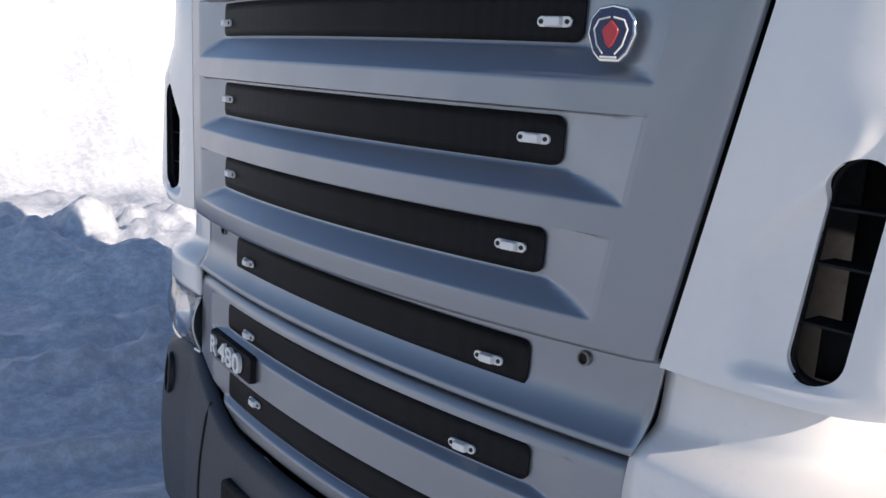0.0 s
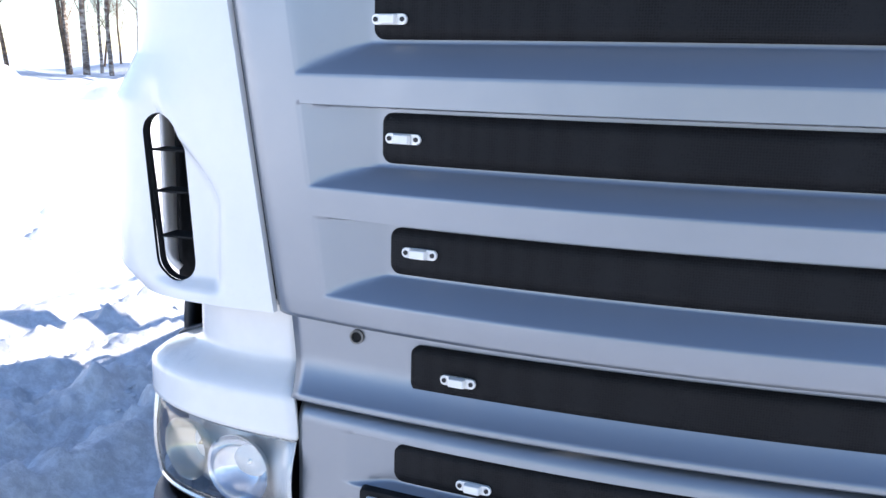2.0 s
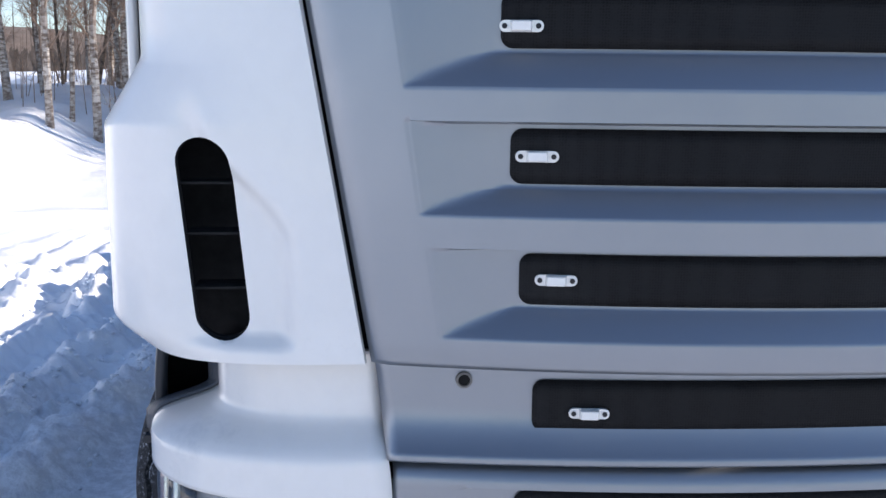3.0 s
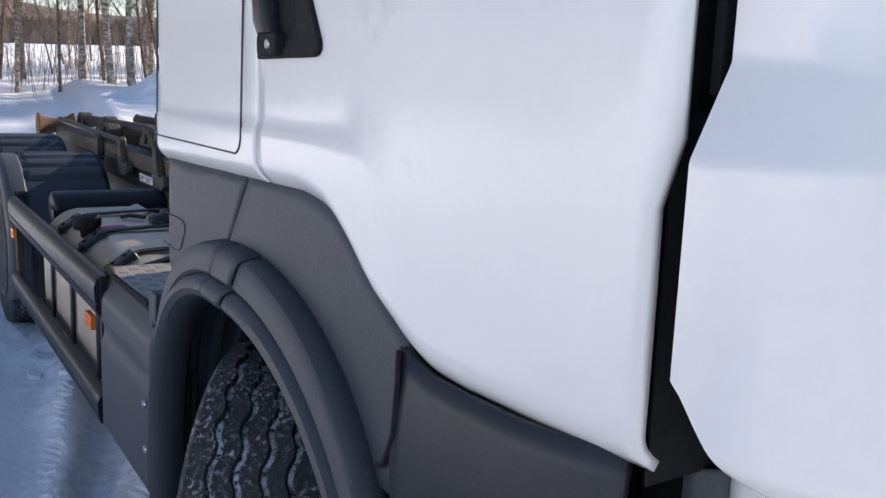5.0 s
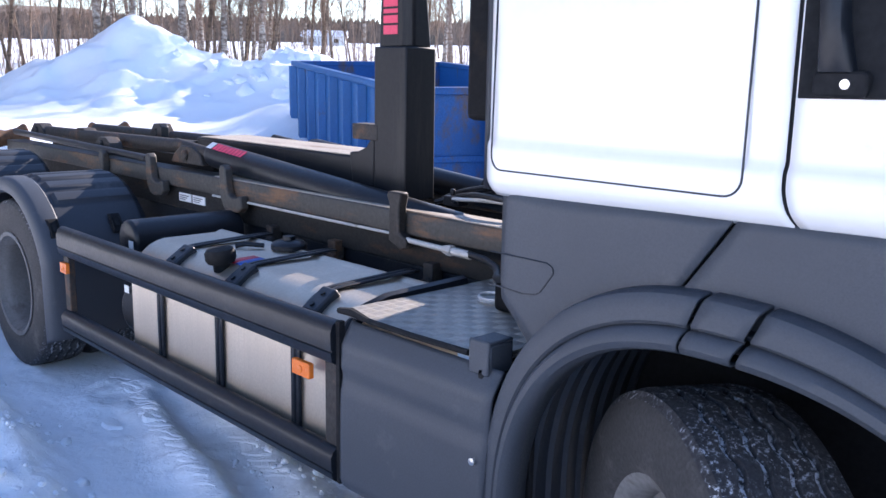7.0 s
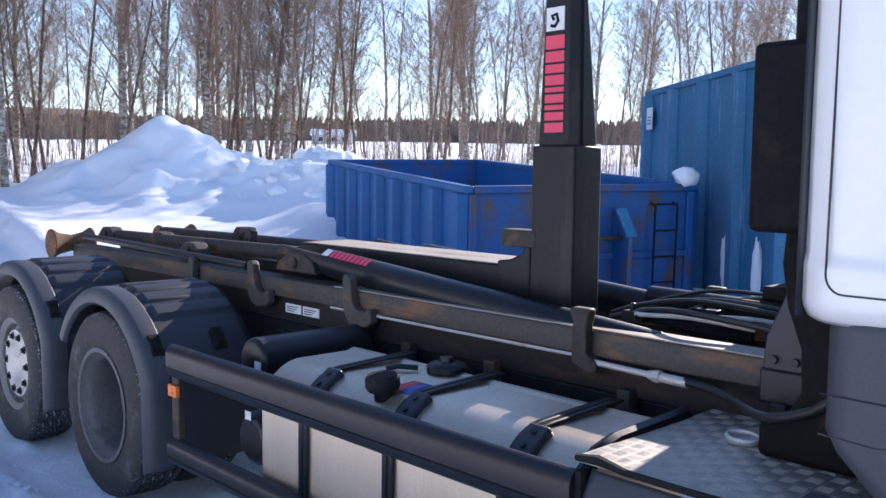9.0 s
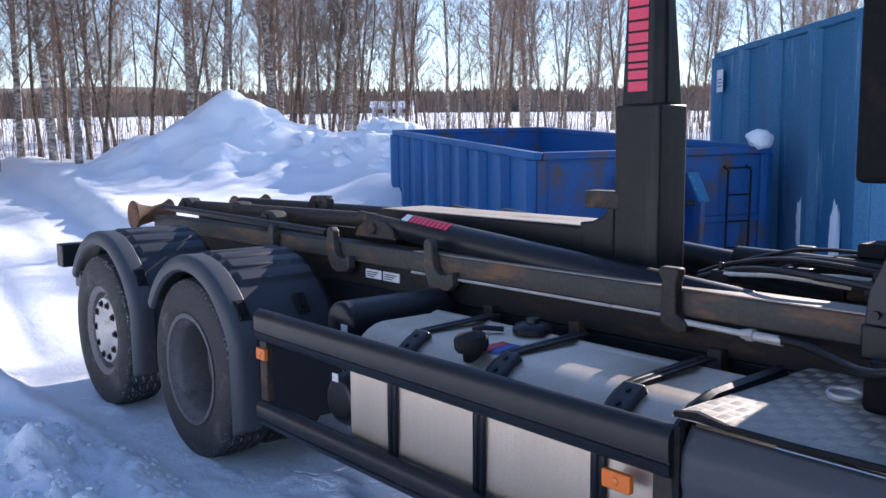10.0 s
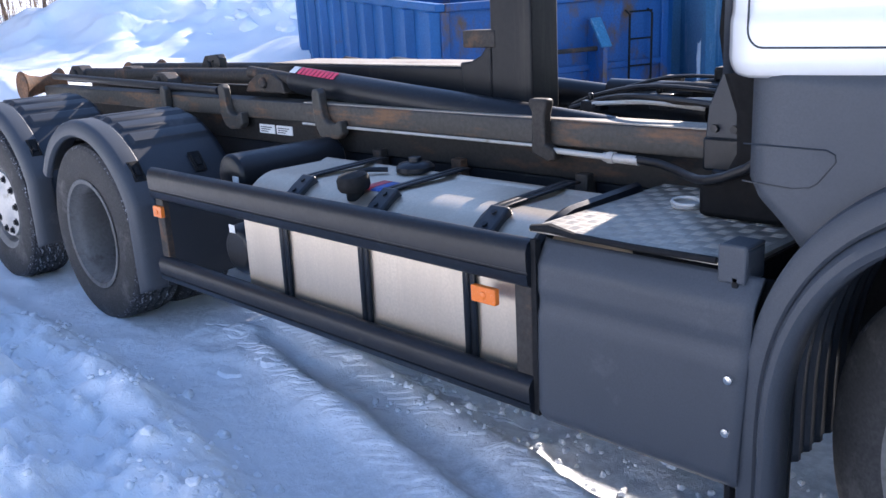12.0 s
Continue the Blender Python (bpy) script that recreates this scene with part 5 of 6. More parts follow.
# white data plates on the beam
for x in (-5.30, -5.13):
    boxes("data_plate", [(x - 0.075, x + 0.075, -0.452, -0.446, 0.975, 1.025)], LABELWHITE, truck, "small white data plate", 0)
    bm = bmesh.new()
    for k in range(3):
        box(bm, x - 0.06, x + 0.01 + 0.02 * k, -0.4545, -0.4525, 0.984 + 0.012 * k, 0.989 + 0.012 * k)
    part("print_bars", bm, DARKGREY, truck, "unreadable lines of print")

# rams
for s in (-1, 1):
    bm = bmesh.new()
    a, b = Vector((-5.10, s * 0.36, 1.275)), Vector((-2.95, s * 0.36, 1.10))
    tube(bm, [a, a.lerp(b, 0.02), a.lerp(b, 0.98), b], [0.066, 0.075, 0.075, 0.06], 20)
    ram = part("lift_ram", bm, BLACK, truck, "black hydraulic lift ram")
    bm = bmesh.new()
    tube(bm, [a + (a - b).normalized() * 0.45, a], 0.035, 12)
    part("ram_rod", bm, RUSTY, ram, "dark ram rod")
    if s < 0:
        d = (b - a).normalized()
        up = Vector((0, -0.55, 0.83)).normalized()
        bm = bmesh.new()
        for k in range(9):
            c = a + d * (0.115 + 0.036 * k) + up * 0.0765
            mm = Matrix((( d.x, up.x, d.cross(up).x, c.x), (d.y, up.y, d.cross(up).y, c.y), (d.z, up.z, d.cross(up).z, c.z), (0, 0, 0, 1)))
            box(bm, -0.013, 0.013, -0.001, 0.0015, -0.026, 0.026, mm)
        part("print_bars", bm, RED, ram, "pink bars of a printed maker's mark")
        bm = bmesh.new()
        c = a + d * 0.06 + up * 0.0765
        mm = Matrix(((d.x, up.x, d.cross(up).x, c.x), (d.y, up.y, d.cross(up).y, c.y), (d.z, up.z, d.cross(up).z, c.z), (0, 0, 0, 1)))
        box(bm, -0.026, 0.026, -0.001, 0.0015, -0.026, 0.026, mm)
        part("print_mark", bm, LABELWHITE, ram, "plain white square mark")

# jib: long box and upright arm with the hook
bm = bmesh.new()
extrude_x(bm, [(-0.20, 1.17), (0.14, 1.17), (0.14, 1.345), (-0.20, 1.345)], -5.60, -3.75)
jib = part("jib_box", bm, ARMBLACK, truck, "black jib box of the hook lift", bevel=0.012)
# worn sheet on the jib, sunlight painted in by its pale colour
bm = bmesh.new()
box(bm, -5.55, -3.75, -0.195, 0.135, 1.346, 1.351)
part("lit_worn_top", bm, LITWORNTOP, jib, "worn bare top face, sunlight put into its colour")
bm = bmesh.new()
box(bm, -3.762, -3.520, -0.212, -0.018, 1.15, 1.895)
o = [(-3.77, 1.16), (-3.94, 1.17), (-3.97, 1.365), (-3.90, 1.372), (-3.83, 1.40), (-3.79, 1.45), (-3.77, 1.52)]
prism(bm, o, lambda a, b: Vector((a, -0.208, b)), lambda a, b: Vector((a, -0.04, b)))
arm = part("upright_arm", bm, ARMBLACK, truck, "black upright arm of the hook lift", bevel=0.012)
bm = bmesh.new()
box(bm, -3.738, -3.530, -0.200, -0.040, 1.890, 2.75)
for v in bm.verts:
    k = (v.co.z - 1.890) / 0.86
    v.co.x += 0.040 * k if v.co.x < -3.6 else -0.012 * k
    v.co.y -= 0.095 * k if v.co.y > -0.1 else 0.0
bmesh.ops.bevel(bm, geom=[e for e in bm.edges if abs(e.verts[0].co.z - e.verts[1].co.z) > 0.5 and e.verts[0].co.x > -3.6 and e.verts[0].co.y < -0.15], offset=0.045, segments=1, affect="EDGES")
inner_arm = part("inner_arm", bm, ARMBLACK, arm, "narrower upper arm section", bevel=0.012)
bm = bmesh.new()
tube(bm, [(-3.60, -0.08, 2.74), (-3.62, -0.08, 2.86), (-3.72, -0.08, 2.93), (-3.84, -0.08, 2.90), (-3.90, -0.08, 2.80)], [0.07, 0.07, 0.06, 0.05, 0.035], 10)
part("hook", bm, RUSTY, arm, "steel hook at the arm's top")
bm = bmesh.new()
box(bm, -3.935, -3.73, -0.216, -0.12, 1.435, 1.515)
part("stop_bracket", bm, RUSTY, arm, "square steel stop on the arm", bevel=0.006)
# printed mark on the arm: nine pink bars under a plain white square
zt = 2.372
wide = (0.058, 0.046, 0.036, 0.042, 0.020, 0.036, 0.020, 0.036, 0.042)
for k, w in enumerate(wide):
    bm = bmesh.new()
    y = -0.200
    box(bm, -3.702, -3.598, y - 0.002, y + 0.014, zt - w, zt)
    part("print_bar", bm, RED, arm, "pink bar of a printed mark")
    zt -= w + 0.0105
bm = bmesh.new()
box(bm, -3.700, -3.600, -0.203, -0.188, 2.392, 2.492)
part("print_mark", bm, LABELWHITE, arm, "plain white square mark")
bm = bmesh.new()
tube(bm, [(-3.672, -0.204, 2.415), (-3.650, -0.204, 2.410), (-3.632, -0.204, 2.432), (-3.642, -0.204, 2.462), (-3.668, -0.204, 2.456), (-3.656, -0.204, 2.438)], 0.008, 5)
part("print_shape", bm, MATTBLACK, arm, "plain dark curl")

# tail of the lift: pivots, stub rods, tool tray
bm = bmesh.new()
extrude_x(bm, [(-0.14, 1.02), (0.14, 1.02), (0.14, 1.20), (-0.14, 1.20)], -8.30, -5.50)
part("tail_box", bm, SUBFRAME, truck, "dark rusty box beam along the tail", bevel=0.010)
bm = bmesh.new()
tube(bm, [(-5.75, -0.47, 1.205), (-8.2, -0.47, 1.245)], 0.025, 10)
part("tail_rod", bm, BLACK, truck, "black rod along the tail")
bm = bmesh.new()
tube(bm, [(-5.6, -0.20, 1.27), (-8.3, -0.24, 1.24)], 0.05, 10)
part("tail_rod", bm, RUSTY, truck, "dark worn rod along the tail")
bm = bmesh.new()
tube(bm, [(-5.6, 0.22, 1.27), (-8.3, 0.26, 1.24)], 0.05, 10)
part("tail_rod", bm, RUSTY, truck, "dark worn rod along the tail")
for x, y, z, l, h in ((-5.35, -0.36, 1.20, 0.20, 0.11), (-5.75, -0.12, 1.20, 0.16, 0.08), (-6.6, -0.36, 1.20, 0.14, 0.09), (-7.4, -0.20, 1.20, 0.16, 0.11), (-5.1, 0.30, 1.20, 0.22, 0.12), (-6.9, 0.20, 1.20, 0.14, 0.16), (-8.2, -0.25, 1.18, 0.18, 0.13)):
    bm = bmesh.new()
    o = [(-l, 0), (l, 0), (l * 0.85, h * 0.6), (l * 0.4, h), (-l * 0.3, h), (-l * 0.8, h * 0.5)]
    prism(bm, o, lambda a, b: Vector((x + a, y - 0.05, z + b)), lambda a, b: Vector((x + a, y + 0.05, z + b)))
    tube(bm, [(x, y - 0.07, z + h * 0.5), (x, y + 0.07, z + h * 0.5)], h * 0.3, 10)
    part("pivot_bracket", bm, RUSTY, truck, "rusty pivot bracket", bevel=0.008)
bm = bmesh.new()
o = [(-0.05, 1.25), (0.06, 1.25), (0.06, 1.36), (0.03, 1.385), (-0.06, 1.38), (-0.09, 1.34), (-0.05, 1.33), (-0.02, 1.345), (-0.01, 1.30)]
prism(bm, o, lambda a, b: Vector((-6.5 + a, -0.03, b)), lambda a, b: Vector((-6.5 + a, 0.03, b)))
part("lock_hook", bm, BLACK, truck, "small black locking hook", bevel=0.006)
boxes("rear_beam", [(-8.55, -8.40, -1.10, 1.10, 0.62, 0.74)], BLACK, truck, "black rear under-run beam", 0.01)
boxes("rear_lamp_box", [(-8.52, -8.38, -1.24, -0.98, 0.80, 0.98)], BLACK, truck, "black rear lamp box", 0.01)
boxes("rear_lamp_box", [(-8.52, -8.38, 0.98, 1.24, 0.80, 0.98)], BLACK, truck, "black rear lamp box", 0.01)

# behind the cab: exhaust casing, valve block, hoses
bm = bmesh.new()
box(bm, -2.30, -2.06, -1.03, -0.72, 1.62, 2.12)
stack = part("exhaust_casing", bm, SOOT, truck, "black upright casing behind the cab", bevel=0.02)
bm = bmesh.new()
tube(bm, [(-2.17, -0.86, 2.10), (-2.17, -0.86, 3.3)], 0.085, 20)
part("exhaust_pipe", bm, SOOT, stack, "black exhaust pipe")
bm = bmesh.new()
o = [(-2.285, 1.66), (-2.06, 1.66), (-2.06, 0.951), (-2.345, 0.951), (-2.345, 1.06), (-2.27, 1.075), (-2.225, 1.16), (-2.23, 1.28), (-2.275, 1.40), (-2.295, 1.52)]
prism(bm, o, lambda a, b: Vector((a, -0.83, b)), lambda a, b: Vector((a, -0.58, b)))
part("casing_foot", bm, SOOT, stack, "black foot of the casing", bevel=0.02)
bm = bmesh.new()
o = [(-2.44, 1.165), (-2.29, 1.165), (-2.29, 1.52), (-2.325, 1.52), (-2.43, 1.27)]
prism(bm, o, lambda a, b: Vector((a, -0.62, b)), lambda a, b: Vector((a, -0.60, b)))
gusset = part("gusset_plate", bm, DARKGREY, truck, "dark bolted gusset plate", bevel=0.006)
for x, z in ((-2.40, 1.20), (-2.33, 1.20), (-2.32, 1.30)):
    bm = bmesh.new()
    tube(bm, [(x, -0.615, z), (x, -0.636, z)], 0.014, 6)
    part("bolt", bm, BLACK, gusset)
boxes("cab_tilt_bracket", [(-2.46, -2.20, -0.60, -0.52, 1.05, 1.165), (-2.42, -2.36, -0.61, -0.50, 1.00, 1.06)], BLACK, truck, "black bracket under the gusset plate", 0.01)
boxes("valve_block", [(-2.90, -2.62, 0.08, 0.36, 1.17, 1.27), (-2.82, -2.70, 0.12, 0.30, 1.27, 1.33)], MATTBLACK, truck, "black hydraulic valve block", 0.012)


def curve(pts, n=5):
    """A smooth line through the given points."""
    pts, fine = [Vector(p) for p in pts], []
    for a, b, c, d in zip([pts[0]] + pts, pts, pts[1:], pts[2:] + [pts[-1]]):
        for t in spaced(0, 1, n)[:-1]:
            fine.append(0.5 * ((2 * b) + (c - a) * t + (2 * a - 5 * b + 4 * c - d) * t * t + (3 * b - a - 3 * c + d) * t ** 3))
    return fine + [pts[-1]]


rr = random.Random(9)
for k in range(9):
    bm = bmesh.new()
    y0, hump = -0.26 + 0.085 * k, rr.uniform(0.01, 0.09)
    x0, x1 = rr.uniform(-3.45, -3.15), rr.uniform(-2.35, -2.10)
    pts = [(x0, y0 * 0.6 - 0.02, 1.17), (x0 + 0.18, y0 * 0.7 + rr.uniform(-0.03, 0.03), 1.19 + hump * 0.6), (x0 + 0.45, y0 * 0.85 + rr.uniform(-0.05, 0.05), 1.20 + hump), (x1 - 0.22, y0 + rr.uniform(-0.05, 0.08), 1.19 + hump * 0.5), (x1, y0 + 0.04, 1.15)]
    tube(bm, curve(pts), rr.uniform(0.007, 0.014), 8)
    part("hydraulic_hose", bm, HOSE, truck, "black hydraulic hose")
for k in range(3):
    bm = bmesh.new()
    tube(bm, curve([(-3.2 + 0.2 * k, -0.20 + 0.16 * k, 1.20), (-2.95 + 0.2 * k, -0.19 + 0.16 * k, 1.215), (-2.72 + 0.15 * k, -0.12 + 0.15 * k, 1.19)]), 0.009, 8)
    part("steel_pipe", bm, HUBGREY, truck, "thin bright steel pipe")
for k, (x, y, z) in enumerate(((-3.22, -0.16, 1.19), (-2.98, 0.00, 1.21), (-2.62, -0.10, 1.20), (-2.45, 0.12, 1.22), (-2.80, 0.22, 1.24), (-2.36, -0.20, 1.19))):
    bm = bmesh.new()
    box(bm, x - 0.05, x + 0.05, y - 0.035, y + 0.035, 1.165, z + 0.02)
    tube(bm, [(x - 0.02, y, z + 0.02), (x - 0.02, y, z + 0.05)], 0.014, 6)
    tube(bm, [(x + 0.03, y - 0.05, z), (x + 0.03, y + 0.05, z)], 0.013, 8)
    part("hydraulic_fitting", bm, BLACK, truck, "black hydraulic fitting behind the cab", bevel=0.005)
bm = bmesh.new()
tube(bm, [(-3.45, 0.30, 1.20), (-2.2, 0.30, 1.18)], 0.055, 16)
part("far_ram", bm, BLACK, truck, "black ram on the far beam")
# ---------------------------------------------------------------- the yard: snow, containers, trees
def hash2(ix, iy, seed):
    h = (ix * 374761393 + iy * 668265263 + seed * 974634541) & 0x7FFFFFFF
    h = ((h ^ (h >> 13)) * 1274126177) & 0x7FFFFFFF
    return ((h ^ (h >> 16)) & 0xFFFF) / 65535.0


def vnoise(x, y, seed=0):
    ix, iy = np.floor(x).astype(np.int64), np.floor(y).astype(np.int64)
    fx, fy = x - ix, y - iy
    u, v = fx * fx * (3 - 2 * fx), fy * fy * (3 - 2 * fy)
    return (hash2(ix, iy, seed) * (1 - u) + hash2(ix + 1, iy, seed) * u) * (1 - v) + (hash2(ix, iy + 1, seed) * (1 - u) + hash2(ix + 1, iy + 1, seed) * u) * v


def fbm(x, y, seed=0, octaves=4):
    s, a = 0.0, 0.5
    for k in range(octaves):
        s = s + a * vnoise(x * 2 ** k, y * 2 ** k, seed + k * 7)
        a *= 0.5
    return s


def step(a, b, x):
    t = np.clip((x - a) / (b - a), 0, 1)
    return t * t * (3 - 2 * t)


SLOPE = 0.055


def ground_z(x, y):
    """Height of the snow: level round the truck, rising behind it, with ruts, banks and a ploughed heap."""
    x, y = np.asarray(x, float), np.asarray(y, float)
    s = -0.75 * x + 0.66 * y
    z = GROUND + np.minimum(SLOPE * np.maximum(s, 0), 0.085 * np.maximum(s - 6.5, 0))
    off = step(0.0, 2.5, np.maximum(np.abs(y) - 1.3, np.maximum(x - 1.0, -9.0 - x)))
    z = z + off * (fbm(x * 0.35, y * 0.35, 3) - 0.47) * 0.16
    # rut with tread marks beside the truck, low lip between the ruts
    line = np.minimum(-1.42 - 0.21 * (x + 4.6), -1.40)
    crest = 0.55 + 0.9 * fbm(x * 5, y * 5, 13, 4)
    for y0, x0, lean, high in ((-0.99, -4.69, -0.235, 0.080), (-0.79, -4.19, -0.18, 0.074)):
        d = y - y0 - lean * (x - x0) - 0.02 * np.sin(x * 2.6 + y0 * 9)
        z = z + high * np.where(d < 0, np.exp(-(d / 0.13) ** 2), np.exp(-(d / 0.065) ** 2)) * step(-5.6, -4.6, x) * crest
    # trampled bank on the walking side
    bank = step(0.0, 0.55, line - y) * step(-11, -8.6, x) * (0.45 + 0.55 * step(-4.6, -3.5, y)) * (0.55 + 0.45 * step(1.0, -1.0, x)) * (1 + 0.25 * step(-4.6, -5.8, x))
    lump = fbm(x * 2.8, y * 2.8, 11, 3) + (fbm(x * 22, y * 22, 17, 2) - 0.37) * 0.16 * step(-7.0, -6.2, x)
    wave = 0.5 + 0.5 * np.cos(11.0 * (line - y - 0.24) + 7.0 * (fbm(x * 0.9, y * 0.9, 15, 3) - 0.47))
    crumb = np.maximum(fbm(x * 9, y * 9, 5, 3) - 0.40, 0) * (0.25 + 0.75 * step(-3.3, -2.9, y)) * step(-7.0, -6.0, x)
    z = z + bank * (0.02 + 0.11 * wave ** 1.4 + 0.25 * np.maximum(lump - 0.36, 0) + (0.20 * np.abs(fbm(x * 5.5, y * 5.5, 19, 2) - 0.37) + 0.25 * np.abs(fbm(x * 10, y * 10, 29, 2) - 0.37)) * step(-7.2, -6.4, x) + 0.11 * crumb * (0.5 + wave))
    z = z + 0.05 * step(-3.4, -4.4, y) * (fbm(x * 1.3, y * 1.3, 21) - 0.3)
    near = step(-3.6, -5.5, y) * step(-7, -4, x) * step(3.0, 1.5, x)
    z = z + near * (0.9 * np.maximum(fbm(x * 0.8, y * 0.8, 81, 4) - 0.46, 0) + 0.10 * fbm(x * 3, y * 3, 83, 3))
    ridge = np.exp(-((y + 6.2 + 0.10 * (x + 2.0)) / 0.5) ** 2) * step(-6.5, -4.5, x) * step(3.0, 1.5, x)
    z = z + ridge * (0.10 + 1.3 * np.abs(fbm(x * 1.5, y * 1.5, 93, 4) - 0.45) + 0.9 * np.maximum(fbm(x * 1.1, y * 1.1, 97, 3) - 0.42, 0))
    # a snow bank further out on the walking side
    z = z + (1.5 + 2.2 * step(-10, -6, x)) * step(-8.2, -10.5 - 2.5 * step(-10, -6, x), y + 0.12 * x) * (0.45 + 0.8 * fbm(x * 0.5, y * 0.5, 8))
    # clods in the ruts under the truck
    under = step(1.5, 1.2, np.abs(y)) * step(-8.6, -8.2, x) * step(0.6, 0.2, x)
    z = z + under * 0.055 * np.maximum(fbm(x * 7, y * 7, 31, 3) - 0.42, 0) * 2.0
    # ploughed heap and ridges behind
    heap = np.exp(-(((x + 20.9) * 0.80 - (y - 6.4) * 0.28) / 1.9) ** 2 - (((x + 20.9) * 0.35 + (y - 6.4) * 0.9) / 2.3) ** 2)
    far = np.sqrt((((x + 20.9) * 0.80 - (y - 6.4) * 0.28) / 1.9) ** 2 + (((x + 20.9) * 0.35 + (y - 6.4) * 0.9) / 2.3) ** 2)
    peak = np.exp(-(far / 0.80) ** 1.45)
    z = z + (1.75 * peak + 0.30 * np.exp(-1.6 * far)) * (0.85 + 0.35 * fbm(x * 0.9, y * 0.9, 41, 4))
    rough = np.minimum(1, 2.6 * heap) * (1 - 0.6 * heap)
    ridged = 1 - np.abs(fbm(x * 1.1, y * 1.1, 43, 4) * 2 - 0.94) * 3.0
    z = z + rough * (0.9 * np.maximum(fbm(x * 1.7, y * 1.7, 45, 4) - 0.44, 0) + 0.22 * np.maximum(ridged, 0) + 0.30 * np.abs(fbm(x * 2.6, y * 2.6, 47, 3) - 0.45))
    for cx, cy, w, h in ((-17.6, 8.6, 1.5, 0.85), (-16.4, 9.4, 1.1, 0.55), (-18.9, 10.4, 1.6, 0.9), (-15.2, 7.1, 0.9, 0.42), (-25.5, 9.6, 2.4, 0.4)):
        g = np.exp(-((x - cx) ** 2 + (y - cy) ** 2) / (w * w))
        z = z + h * g * (0.6 + 0.8 * fbm(x * 1.1, y * 1.1, 51 + int(cx), 4))
    # ridge at the edge of the yard, driving lane left free
    edge = np.exp(-((s - 24.5 + 1.5 * np.sin(y * 0.4)) / 1.5) ** 2) * step(-14, -10, x + 40) * 0.14
    z = z + edge * (0.3 + fbm(x * 0.7, y * 0.7, 61)) * step(-6, -2, y)
    lane = np.exp(-((y + 0.6 + 0.10 * (x + 9)) / 1.7) ** 2) * step(-8.7, -9.8, x)
    z = z - lane * 0.06
    for off, w in ((-1.1, 0.20), (-0.55, 0.16), (0.25, 0.20), (0.8, 0.16), (1.35, 0.18)):
        z = z - 0.045 * np.exp(-((y + 0.6 - off + 0.10 * (x + 9) + 0.12 * np.sin(x * 0.5 + off)) / w) ** 2) * step(-8.7, -9.8, x)
    # ploughed edge of the lane: a crumbly step up to the field
    d = y - 1.45 + 0.126 * (x + 15.95) + 0.25 * (fbm(x * 1.6, y * 1.6, 71, 3) - 0.44)
    plough = step(0.0, 0.42, d) * np.exp(-np.maximum(d - 0.5, 0) / 1.1) * step(-9.4, -11.0, x) * step(-34, -26, x)
    z = z + plough * (0.20 + 0.10 * fbm(x * 1.1, y * 1.1, 73, 3) + 0.16 * np.abs(fbm(x * 4, y * 4, 75, 3) - 0.44))
    # the open field beyond falls back to an even slope
    return z


def axis_steps(parts):
    out = []
    for a, b, d in parts:
        out += list(np.arange(a, b, d))
    return np.array(out + [parts[-1][1]])


gx = axis_steps(((-900, -200, 60), (-200, -60, 12), (-60, -30, 2.0), (-30, -21, 0.16), (-21, -9.5, 0.10), (-9.5, -6.5, 0.06), (-6.5, -1.4, 0.028), (-1.4, 1.2, 0.06), (1.2, 6, 0.3), (6, 40, 3), (40, 300, 26)))
gy = axis_steps(((-300, -40, 20), (-40, -14, 1.6), (-14, -7.2, 0.20), (-7.2, -4.2, 0.10), (-4.2, -3.0, 0.06), (-3.0, -0.8, 0.028), (-0.8, -0.4, 0.045), (-0.4, 2, 0.16), (2, 14, 0.16), (14, 30, 1.2), (30, 120, 9), (120, 700, 58)))
X, Y = np.meshgrid(gx, gy, indexing="ij")
Z = ground_z(X, Y)
me = bpy.data.meshes.new("ground")
nx, ny = X.shape
idx = np.arange(nx * ny).reshape(nx, ny)
quads = np.stack([idx[:-1, :-1], idx[1:, :-1], idx[1:, 1:], idx[:-1, 1:]], -1).reshape(-1, 4)
me.vertices.add(nx * ny)
me.vertices.foreach_set("co", np.stack([X, Y, Z], -1).astype(np.float32).ravel())
me.loops.add(quads.size)
me.loops.foreach_set("vertex_index", quads.astype(np.int32).ravel())
me.polygons.add(len(quads))
me.polygons.foreach_set("loop_start", np.arange(0, quads.size, 4, dtype=np.int32))
me.polygons.foreach_set("loop_total", np.full(len(quads), 4, dtype=np.int32))
me.update(calc_edges=True)
me.polygons.foreach_set("use_smooth", np.ones(len(quads), dtype=bool))
me.materials.append(SNOW)
tagged(new("ground", me), "trampled and rutted snow over the whole yard", "ground", kind="structure")


def gz(x, y):
    return float(ground_z(x, y))


def blocks(n, seed):
    """Frozen blocks thrown up by the plough on the flank of the heap."""
    rnd = random.Random(seed)
    bm = bmesh.new()
    for k in range(n):
        t = rnd.uniform(0.3, 1.0)
        x, y = -20.6 + 4.6 * t + rnd.gauss(0, 0.55), 6.6 + 3.0 * t + rnd.gauss(0, 0.8)
        r = rnd.uniform(0.06, 0.20) * (1.5 if rnd.random() < 0.12 else 1)
        c, flat = Vector((x, y, gz(x, y) - r * 0.1)), rnd.uniform(0.6, 1.0)
        for v in bmesh.ops.create_icosphere(bm, subdivisions=2, radius=r)["verts"]:
            q = v.co * (1 + 0.9 * noise.noise((v.co + c) * (1.1 / r)))
            v.co = c + Vector((q.x * 1.2, q.y, q.z * flat))
    return bm


